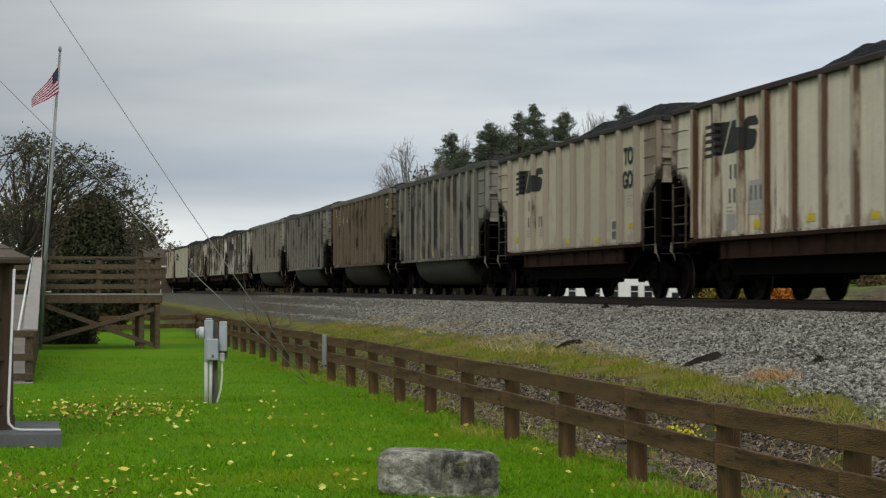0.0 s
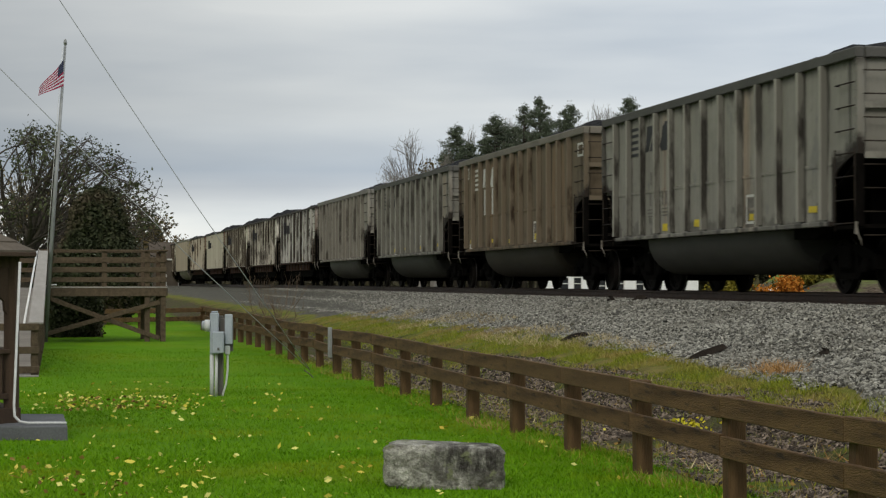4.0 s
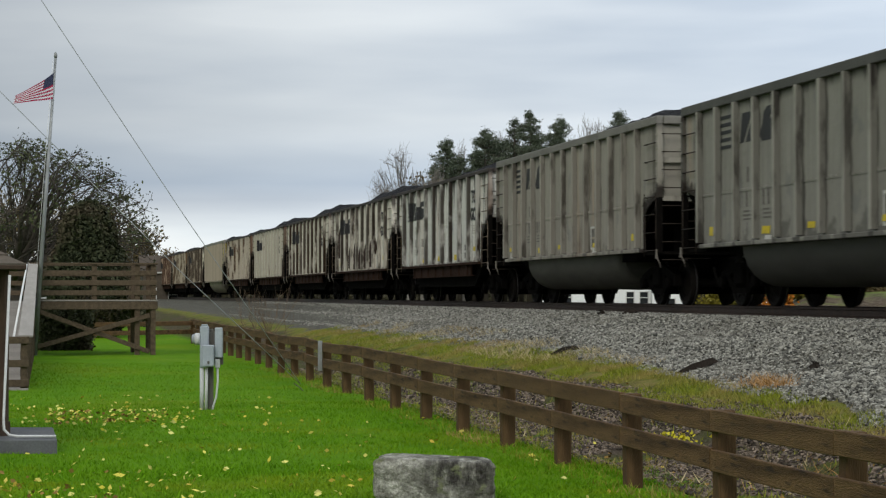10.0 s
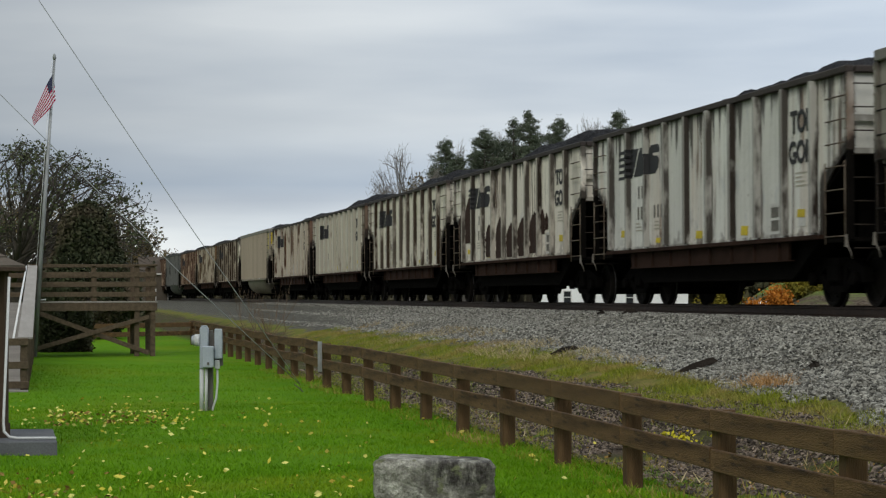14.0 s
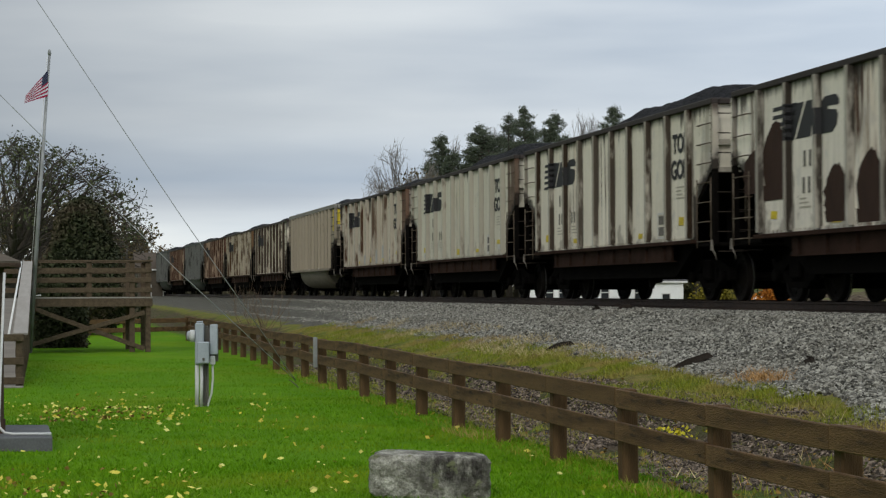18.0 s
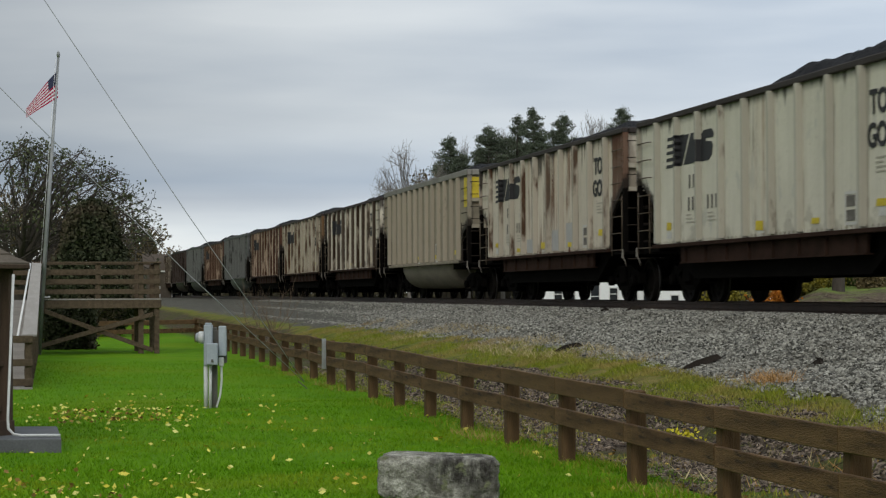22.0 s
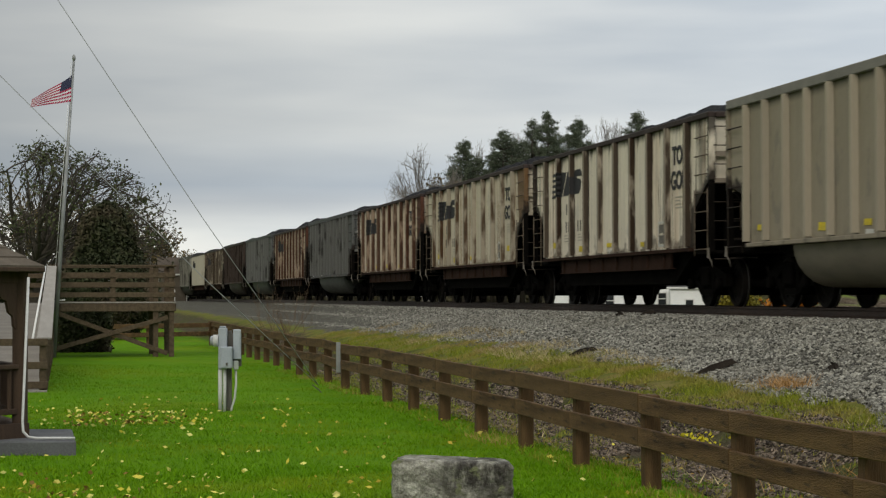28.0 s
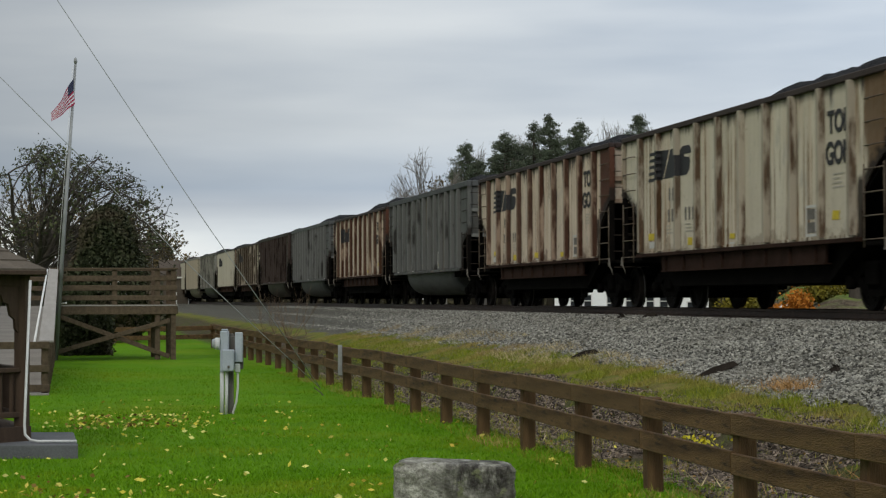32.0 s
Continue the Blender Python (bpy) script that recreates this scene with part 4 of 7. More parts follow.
def text_block(parent, material, x, y, z, rows):
    """Lines of small stencilled writing as plain bars."""
    for q in range(rows):
        part("text_bar", bar_mesh(0.48 - 0.09 * (q % 3), 0.024), material, parent).matrix_local = pose(x - 0.045 * (q % 3), y, z + 0.07 * q)


WHEELS = []
DARKRUST = (0.06, 0.028, 0.018)
W1, W2 = (0.78, 0.72, 0.595), (0.66, 0.60, 0.49)
PATCH_RUST = surface("bare_rust", (0.026, 0.014, 0.010), (0.055, 0.028, 0.018), 2, 30, rough=0.9, stretch=(2, 1, 0.7))
PATCH_GREY = surface("touch_up_grey", (0.46, 0.45, 0.43), (0.38, 0.38, 0.37), 3, 30, rough=0.7)


def finish_of(label, base, second, rib, stain, cover, rust=(0.085, 0.042, 0.023), amount=0.9, streak=0.2, grime_shade=0.4, drips=0.2, bay=0.4, chord=(0.05, 0.04, 0.035),
              words="black", flank=(0.35, 0.72), lobes=(), greys=()):
    return dict(label=label, base=base, second=second, rib=rib, stain=stain, cover=cover, rust=rust, amount=amount, streak=streak, grime_shade=grime_shade, drips=drips, bay=bay,
                chord=chord, words=words, flank=flank, lobes=lobes, greys=greys)


BROWN, BLACK_STAIN = (0.10, 0.045, 0.02), (0.035, 0.024, 0.017)
# strong flank darkening, shade put into the rib colour
FLANK_SHADE = (0.95, 0.40)
LOOKS = {
    "orange": finish_of("off-white coal car with orange-brown rusted ribs, heaped with coal", W1, W2, (0.50, 0.45, 0.36), (0.115, 0.046, 0.017), 0.82, (0.13, 0.052, 0.02), 1.0, 0.35, 0.5, 0.15, 1.0,
                        (0.06, 0.045, 0.04), greys=((2, 1.55, 0.3, 0.6), (1, 1.3, 0.25, 0.3))),
    "beige": finish_of("beige-white coal car with pale ribs, heaped with coal", (0.60, 0.54, 0.425), (0.51, 0.455, 0.36), (0.40, 0.36, 0.29), BROWN, 0.25, streak=0.1, grime_shade=0.3, bay=0.6),
    "white": finish_of("off-white coal car with clean pale ribs, heaped with coal", (0.68, 0.65, 0.54), (0.59, 0.56, 0.46), (0.48, 0.455, 0.375), BROWN, 0.22, streak=0.1, grime_shade=0.3, bay=0.9),
    "orange_runs": finish_of("off-white coal car with brown rust runs in its middle panels", (0.67, 0.605, 0.495), (0.58, 0.52, 0.42), (0.48, 0.435, 0.355), BROWN, 0.5, (0.10, 0.04, 0.02), 1.0, 0.8, 0.35, 0.55, 0.9,
                             greys=((3, 1.25, 0.42, 0.34), (5, 1.25, 0.42, 0.5), (6, 1.3, 0.36, 0.58))),
    "lined": finish_of("cream coal car with dark stains down its ribs", (0.80, 0.75, 0.63), (0.72, 0.67, 0.555), (0.50, 0.47, 0.395), (0.05, 0.03, 0.018), 0.8, DARKRUST, 0.9, 0.2, 0.5, 0.25, 0.4),
    "streaked": finish_of("pale grey-white coal car with black streaks below its rim", (0.72, 0.715, 0.66), (0.62, 0.61, 0.56), (0.44, 0.43, 0.39), BLACK_STAIN, 0.72, DARKRUST, 0.9, 0.25, 0.6, 0.62, 0.3),
    "patched": finish_of("off-white coal car with large dark rust patches low on the side", (0.82, 0.775, 0.67), (0.73, 0.68, 0.585), (0.48, 0.45, 0.385), BLACK_STAIN, 0.75, DARKRUST, 1.0, 0.15, 0.5, 0.4, 0.3,
                         lobes=((-5.22, 1.75, 0.52, 1.35), (-6.3, 1.9, 0.4, 0.75), (-2.58, 1.3, 0.42, 0.9), (-1.27, 1.25, 0.46, 1.1), (0.06, 1.25, 0.47, 0.9), (1.36, 1.25, 0.48, 1.02), (2.66, 1.3, 0.5, 1.05), (3.45, 1.75, 0.2, 0.62), (3.86, 1.85, 0.13, 0.42))),
    "striped": finish_of("cream coal car with dark brown stains down every rib", (0.80, 0.735, 0.605), (0.70, 0.63, 0.51), (0.40, 0.35, 0.28), (0.045, 0.025, 0.014), 0.85, (0.05, 0.028, 0.017), 1.0, 0.35, 0.75, 0.3, 0.6, (0.05, 0.035, 0.03)),
    "ochre": finish_of("cream coal car with ochre rust runs near its leading end", (0.64, 0.58, 0.46), (0.56, 0.50, 0.385), (0.41, 0.365, 0.285), (0.11, 0.06, 0.03), 0.6, (0.13, 0.07, 0.03), 1.0, 0.5, 0.45, 0.3, 0.9, (0.05, 0.035, 0.03)),
    "rusty": finish_of("badly rusted cream and red-brown coal car, heaped with coal", (0.70, 0.60, 0.475), (0.58, 0.48, 0.37), (0.36, 0.27, 0.20), (0.085, 0.036, 0.021), 0.8, (0.085, 0.036, 0.022), 1.0, 0.5, 0.75, 0.4, 1.0, (0.045, 0.03, 0.026)),
    "grey": finish_of("dirty grey round-bottomed coal car with coal heap", (0.30, 0.29, 0.25), (0.225, 0.215, 0.185), (0.33, 0.32, 0.275), (0.05, 0.045, 0.038), 0.55, (0.045, 0.039, 0.032), 0.8, 0.2, 0.55, 0.2, 0.1, (0.11, 0.107, 0.096), flank=FLANK_SHADE),
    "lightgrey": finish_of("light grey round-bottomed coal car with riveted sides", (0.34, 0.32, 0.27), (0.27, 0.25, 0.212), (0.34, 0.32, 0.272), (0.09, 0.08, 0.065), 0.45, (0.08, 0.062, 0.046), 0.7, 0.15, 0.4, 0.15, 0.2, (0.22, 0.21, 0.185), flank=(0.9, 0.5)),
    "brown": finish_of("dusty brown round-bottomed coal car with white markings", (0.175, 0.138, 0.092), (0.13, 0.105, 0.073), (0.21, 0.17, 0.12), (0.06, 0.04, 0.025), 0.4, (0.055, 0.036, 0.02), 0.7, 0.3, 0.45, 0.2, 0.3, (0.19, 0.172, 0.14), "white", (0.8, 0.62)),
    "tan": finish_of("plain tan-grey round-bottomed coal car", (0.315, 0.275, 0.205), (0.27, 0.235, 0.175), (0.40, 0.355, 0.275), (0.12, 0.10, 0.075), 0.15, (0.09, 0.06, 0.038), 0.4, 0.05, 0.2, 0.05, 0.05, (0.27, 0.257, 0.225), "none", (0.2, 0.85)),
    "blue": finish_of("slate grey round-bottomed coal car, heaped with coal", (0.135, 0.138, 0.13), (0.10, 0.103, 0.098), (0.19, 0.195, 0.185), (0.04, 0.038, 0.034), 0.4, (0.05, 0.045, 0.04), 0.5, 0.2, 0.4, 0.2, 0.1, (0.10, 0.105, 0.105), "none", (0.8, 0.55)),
    "maroon": finish_of("dark maroon-brown coal car, heaped with coal", (0.06, 0.043, 0.036), (0.045, 0.033, 0.028), (0.06, 0.045, 0.038), (0.03, 0.018, 0.014), 0.5, (0.05, 0.022, 0.015), 0.5, 0.3, 0.3, 0.2, 0.1, (0.04, 0.03, 0.027), "none"),
}
CARS = (("T", "orange"), ("T", "beige"), ("B", "grey"), ("B", "brown"), ("B", "grey"), ("B", "lightgrey"), ("T", "streaked"), ("T", "patched"),
        ("T", "lined"), ("T", "white"), ("T", "orange_runs"), ("B", "tan"), ("T", "striped"), ("T", "ochre"), ("T", "rusty"), ("B", "blue"),
        ("T", "rusty"), ("B", "blue"), ("B", "maroon"), ("T", "striped"), ("T", "white"), ("B", "grey"), ("B", "tan"), ("T", "white"),
        ("B", "grey"), ("T", "striped"), ("B", "brown"), ("T", "white"), ("B", "grey"), ("T", "rusty"))
# how high each car is heaped, 0 to 3
HEAPS = (2, 2, 0, 1, 1, 1, 0, 2, 2, 2, 0, 0, 0, 1, 1, 0)
TRAIN = []


def build_train():
    s = 0.0
    for i, (kind, style) in enumerate(CARS):
        if i:
            s += KINDS[kind]["pitch"]
        car = build_car(i, kind, LOOKS[style])
        TRAIN.append((car, s - KINDS[kind]["mid"]))


build_train()

# ---------------------------------------------------------------- fence
FENCE_WOOD = surface("weathered_fence_wood", (0.062, 0.033, 0.014), (0.20, 0.118, 0.052), 1.7, 26, rough=0.85, stretch=(0.8, 5, 5), height=0.008, vary=0.2, c=(0.03, 0.019, 0.012))
POST_WOOD = surface("weathered_post_wood", (0.072, 0.041, 0.018), (0.135, 0.08, 0.036), 2.0, 30, rough=0.85, stretch=(6, 6, 0.6), height=0.006)
STRAP = surface("galvanised_strap", (0.34, 0.35, 0.35), (0.24, 0.25, 0.25), 5, 40, rough=0.5)
FENCE_D, STEP, FIRST = 4.8, 2.33, 13.92


def build_fence():
    fence = thing("board_fence", ALONG, "low brown timber fence with two rails along the lawn's edge", "fence")
    post = Shape().bevel(-0.07, 0.07, -0.07, 0.07, -0.35, 0.78, 0.012).mesh("post")
    count = 24
    jig = []
    for k in range(-3, count):
        s = FIRST + STEP * k
        z = ground_z(s, FENCE_D)
        lean = random.uniform(-1.2, 1.2)
        jig.append((s, z + random.uniform(-0.012, 0.012)))
        o = part("post", post, POST_WOOD, fence)
        o.matrix_local = pose(s, -FENCE_D, z, random.uniform(-1, 1), lean, random.uniform(-2, 2))
    s, z = jig[12]
    part("metal_upright", Shape().bevel(s - 0.24, s - 0.20, -FENCE_D + 0.118, -FENCE_D + 0.19, z + 0.30, z + 0.82, 0.004), STRAP, fence, "pale galvanised metal upright")
    for (s0, z0), (s1, z1) in zip(jig, jig[1:]):
        for h in (0.715, 0.435):
            m = pose((s0 + s1) / 2, -(FENCE_D - 0.095), (z0 + z1) / 2 + h, 0, -math.degrees(math.atan2(z1 - z0, s1 - s0)), 0)
            sag = random.uniform(-0.008, 0.008)
            b = Shape().bevel(-STEP / 2 + 0.004, STEP / 2 - 0.004, -0.02 + sag * 0.3, 0.02 + sag * 0.3, -0.078 + sag, 0.078 + sag, 0.006)
            o = part("rail_board", b, FENCE_WOOD, fence)
            o.matrix_local = m


build_fence()

# ---------------------------------------------------------------- stone block
def stone_material():
    m, nt, bsdf = raw("lichened_granite")
    col = mixed(nt, noise_fac(nt, 9, 0.38, 0.62, detail=8, rough=0.65), (0.17, 0.165, 0.13), (0.52, 0.51, 0.44))
    col = mixed(nt, noise_fac(nt, 6.0, 0.50, 0.62, detail=7, rough=0.7, shift=(2, 5, 1)), col, (0.11, 0.10, 0.08))
    dark_mask = times(nt, noise_fac(nt, 3.0, 0.36, 0.56, detail=7, rough=0.68, stretch=(2.4, 1.5, 0.8), shift=(3.35, 1, 0)), times(nt, axis_fac(nt, "X", -0.28, 0.05), axis_fac(nt, "Z", -0.2, 0.0)))
    col = mixed(nt, dark_mask, col, (0.028, 0.024, 0.02))
    col = mixed(nt, noise_fac(nt, 9, 0.58, 0.66, shift=(1, 7, 2)), col, (0.16, 0.17, 0.09))
    col = mixed(nt, times(nt, noise_fac(nt, 60, 0.4, 0.7), 0.6), col, (0.09, 0.085, 0.08))
    finish(nt, bsdf, col, 0.85, 0, noise_fac(nt, 22, 0.2, 0.8, detail=8), 0.035, 0.25)
    return m


def build_stone():
    bm = bmesh.new()
    bmesh.ops.create_cube(bm, size=1.0)
    bmesh.ops.subdivide_edges(bm, edges=bm.edges[:], cuts=18, use_grid_fill=True)
    for v in bm.verts:
        p = v.co
        # rounded block, its left end more worn, top sloping a little
        q = Vector((p.x * 2, p.y * 2, p.z * 2))
        k = 15.0 if q.x > 0 else 8.0
        norm = (abs(q.x) ** k + abs(q.y) ** k + abs(q.z) ** k) ** (1 / k)
        round_ = q / norm
        n = noise.noise(q * 1.7) * 0.035 + noise.noise(q * 5.1) * 0.022 + noise.noise(q * 13) * 0.01
        round_ = round_ * (1 + n)
        taper = (1 - 0.07 * (round_.y + 1)) if round_.x > 0 else (1 - 0.02 * (round_.y + 1))
        v.co = Vector((round_.x * 0.475 * taper, round_.y * 0.27 + 0.03, round_.z * 0.178 - 0.018 * round_.x))
    me = bpy.data.meshes.new("stone_block")
    bm.to_mesh(me)
    bm.free()
    me.polygons.foreach_set("use_smooth", np.ones(len(me.polygons), dtype=bool))
    ob = solid("stone_block", me, stone_material())
    ob.matrix_world = pose(-0.02, 15.75, 0.16, 0, 0, -4)
    tagged(ob, "rough grey granite block stained with lichen on the lawn", "stone block")


build_stone()

# ---------------------------------------------------------------- meter post
GREY_METAL = surface("grey_enamel", (0.42, 0.46, 0.50), (0.33, 0.37, 0.41), 4, 50, rough=0.45, metal=0.0, vary=0.1)
WHITE_PVC = surface("white_conduit", (0.62, 0.63, 0.62), (0.5, 0.51, 0.5), 5, 50, rough=0.4, vary=0.05)
GREY_WOOD = surface("grey_post_wood", (0.10, 0.095, 0.085), (0.17, 0.16, 0.14), 3, 40, rough=0.9, stretch=(6, 6, 0.6))
GLASS_DARK = plain("meter_glass", (0.3, 0.32, 0.33), 0.12, 0.0, 0.6)


def build_meter():
    m = thing("electric_meter_post", pose(-3.22, 28.5, 0), "grey electric meter boxes with white conduits on a timber post", "electric meter")
    part("post", Shape().bevel(-0.05, 0.05, -0.045, 0.045, -0.3, 1.12, 0.008), GREY_WOOD, m)
    part("cross_board", Shape().bevel(-0.12, 0.195, -0.075, -0.047, 0.62, 1.08, 0.005), GREY_WOOD, m)
    box = part("meter_box", Shape().bevel(-0.12, 0.0, -0.18, -0.078, 0.58, 1.16, 0.012), GREY_METAL, m)
    part("meter_dial", Shape().tube([(-0.12, -0.13, 0.98), (-0.19, -0.13, 0.98)], 0.085, 16), WHITE_PVC, box, "white round meter head")
    part("glass_cover", Shape().tube([(-0.191, -0.13, 0.98), (-0.235, -0.13, 0.98)], [0.078, 0.06], 16), GLASS_DARK, box)
    part("hub_cap", Shape().bevel(-0.105, -0.015, -0.17, -0.09, 1.161, 1.185, 0.008), GREY_METAL, box)
    sw = part("switch_box", Shape().bevel(-0.075, 0.085, -0.30, -0.183, 0.60, 0.90, 0.012), GREY_METAL, m)
    part("latch", Shape().bevel(0.0, 0.03, -0.318, -0.302, 0.64, 0.68, 0.004), GREY_WOOD, sw)
    part("breaker_box", Shape().bevel(0.085, 0.19, -0.16, -0.078, 0.72, 1.14, 0.01), GREY_METAL, m)
    part("outlet_box", Shape().bevel(0.085, 0.155, -0.16, -0.078, 0.575, 0.70, 0.01), WHITE_PVC, m)
    part("conduit", Shape().tube([(-0.095, -0.13, -0.05), (-0.095, -0.13, 0.58)], 0.03, 10), WHITE_PVC, m)
    part("conduit", Shape().tube([(-0.035, -0.14, -0.05), (-0.03, -0.14, 0.6)], 0.022, 10), WHITE_PVC, m)
    part("conduit", Shape().tube([(0.12, -0.12, 0.58), (0.125, -0.12, 0.38), (0.105, -0.12, 0.17), (0.06, -0.12, 0.03), (0.045, -0.12, -0.08)], 0.015, 8), WHITE_PVC, m)


build_meter()

# ---------------------------------------------------------------- viewing platform and ramp (in the line's own axes)
DECK_WOOD = surface("platform_wood", (0.068, 0.049, 0.031), (0.135, 0.10, 0.065), 2, 30, rough=0.85, stretch=(1, 6, 6), c=(0.055, 0.038, 0.024))
PALE_WOOD = surface("pale_weathered_wood", (0.34, 0.32, 0.29), (0.27, 0.25, 0.225), 1.5, 30, rough=0.85, stretch=(0.6, 5, 5))
RAMP_WOOD = surface("grey_ramp_planks", (0.27, 0.245, 0.215), (0.21, 0.19, 0.165), 1.5, 30, rough=0.85)
WHITE_PAINT = surface("white_paint", (0.72, 0.72, 0.70), (0.6, 0.6, 0.58), 3, 40, rough=0.5, vary=0.0)


def beam(a, b, wide, deep, c=0.008):
    """A squared timber from a to b."""
    a, b = Vector(a), Vector(b)
    d = b - a
    rot = d.to_track_quat("X", "Z").to_matrix().to_4x4()
    m = Matrix.Translation((a + b) / 2) @ rot
    return Shape().bevel(-d.length / 2, d.length / 2, -wide / 2, wide / 2, -deep / 2, deep / 2, c, m)


def build_platform():
    # local x = run along the line, y = -d
    p = thing("viewing_platform", ALONG, "brown timber viewing platform with board railing and crossed braces", "platform")
    s0, s1, r, l, z = 54.66, 57.2, -2.82, 0.28, 1.43
    for s in (s0, s1):
        for y in (r, r + 0.42, (r + l) / 2 if s == s0 else 9, l):
            if y > 5:
                continue
            low = -0.3 if y != (r + l) / 2 else z
            part("post", Shape().bevel(s - 0.07, s + 0.07, y - 0.07, y + 0.07, low, 2.40, 0.01), DECK_WOOD, p)
    part("fascia", Shape().bevel(s0 - 0.12, s0 - 0.072, r - 0.09, l + 0.09, z - 0.22, z - 0.01, 0.006), DECK_WOOD, p)
    part("fascia", Shape().bevel(s1 + 0.072, s1 + 0.12, r - 0.09, l + 0.09, z - 0.22, z - 0.01, 0.006), DECK_WOOD, p)
    part("fascia", Shape().bevel(s0 - 0.07, s1 + 0.07, r - 0.12, r - 0.072, z - 0.22, z - 0.01, 0.006), DECK_WOOD, p)
    n = 18
    for i in range(n):
        a = s0 - 0.12 + i * (s1 - s0 + 0.24) / n
        part("deck_plank", Shape().bevel(a + 0.004, a + (s1 - s0 + 0.24) / n - 0.004, r - 0.12, l + 0.12, z, z + 0.035, 0.004), PALE_WOOD if i == 0 else DECK_WOOD, p)
    for h in (0.22, 0.49, 0.75):
        part("rail_board", Shape().bevel(s0 - 0.10, s0 - 0.062, r - 0.09, l + 0.09, z + h - 0.065, z + h + 0.065, 0.005), DECK_WOOD, p)
        part("rail_board", Shape().bevel(s1 + 0.062, s1 + 0.10, r - 0.09, l + 1.5, z + h - 0.065, z + h + 0.065, 0.005), DECK_WOOD, p)
        part("rail_board", Shape().bevel(s0 - 0.06, s1 + 0.06, r - 0.10, r - 0.062, z + h - 0.065, z + h + 0.065, 0.005), DECK_WOOD, p)
    part("rail_cap", Shape().bevel(s0 - 0.13, s0 + 0.05, r - 0.13, l + 0.14, 2.405, 2.45, 0.006), DECK_WOOD, p)
    part("rail_cap", Shape().bevel(s1 - 0.05, s1 + 0.13, r - 0.13, l + 1.5, 2.405, 2.45, 0.006), DECK_WOOD, p)
    part("rail_cap", Shape().bevel(s0 + 0.052, s1 - 0.052, r - 0.13, r + 0.05, 2.405, 2.45, 0.006), DECK_WOOD, p)
    part("brace", beam((s0 - 0.10, l - 0.05, 1.18), (s0 - 0.10, r + 0.1, 0.08), 0.045, 0.12), DECK_WOOD, p)
    part("brace", beam((s0 - 0.15, l - 0.05, 0.22), (s0 - 0.15, r + 0.1, 1.05), 0.045, 0.12), DECK_WOOD, p)
    part("conduit", Shape().tube([(s0 - 0.16, l - 0.02, -0.1), (s0 - 0.16, l - 0.02, 1.5), (s0 - 0.16, l - 0.3, 1.52)], 0.022, 8), WHITE_PAINT, p)


def build_ramp():
    p = thing("access_ramp", ALONG, "long timber ramp with pale capped railing up to the platform", "ramp")
    a, b = 34.9, 57.1
    near, far = 0.33, 1.75              # y of its two sides
    zr = lambda s: 0.03 + 1.40 * min(1.0, max(0.0, (s - a) / (54.6 - a)))
    n = 60
    for i in range(n):
        s = a + (54.55 - a) * i / n
        w = (54.55 - a) / n
        m = Matrix.Translation((s + w / 2, 0, zr(s + w / 2))) @ Matrix.Rotation(-math.atan2(1.40, 54.6 - a), 4, "Y")
        part("deck_plank", Shape().bevel(-w / 2 + 0.004, w / 2 - 0.004, near - 0.02, far + 0.02, -0.03, 0.0, 0.004, m), RAMP_WOOD, p)
    part("landing", Shape().bevel(54.8, b, near + 0.08, far, 1.40, 1.435, 0.006), RAMP_WOOD, p)
    for side in (near, far):
        part("stringer", beam((a, side, zr(a) - 0.12), (54.6, side, zr(54.6) - 0.12), 0.05, 0.2), DECK_WOOD, p)
        for i in range(10):
            s = a + 0.1 + i * 2.15
            part("post", Shape().bevel(s - 0.05, s + 0.05, side - 0.05, side + 0.05, -0.2, zr(s) + 0.86, 0.008), DECK_WOOD, p)
        for h in (0.25, 0.55):
            part("rail_board", beam((a, side + 0.07, zr(a) + h), (54.6, side + 0.07, zr(54.6) + h), 0.035, 0.13), DECK_WOOD, p)
    part("rail_cap", beam((a - 0.1, near, 0.90), (54.9, near, 2.43), 0.25, 0.04), PALE_WOOD, p, "pale weathered cap board")
    part("rail_cap", beam((a - 0.1, far, 0.90), (54.9, far, 2.43), 0.16, 0.04), PALE_WOOD, p)
    part("handrail", Shape().tube([(a + 0.2, near + 0.2, 0.88), (48, near + 0.17, 1.92), (54.6, near + 0.16, 2.40)], 0.022, 8), WHITE_PAINT, p, "white tube handrail")
    # guard across the foot, at right angles
    for i in range(4):
        y = near + 0.02 + i * 1.25
        part("post", Shape().bevel(a - 0.24, a - 0.14, y - 0.06, y + 0.06, -0.2, 0.80, 0.008), DECK_WOOD, p)
    for h, t in ((0.84, 0.06), (0.45, 0.06), (0.12, 0.06)):
        part("rail_board", Shape().bevel(a - 0.285, a - 0.245, near - 0.06, near + 4.2, h - t, h + t, 0.006), DECK_WOOD, p)
    part("footing", Shape().bevel(a - 0.4, a - 0.1, near - 0.05, near + 4.2, -0.1, 0.035, 0.01), PALE_WOOD, p)


build_platform()
build_ramp()


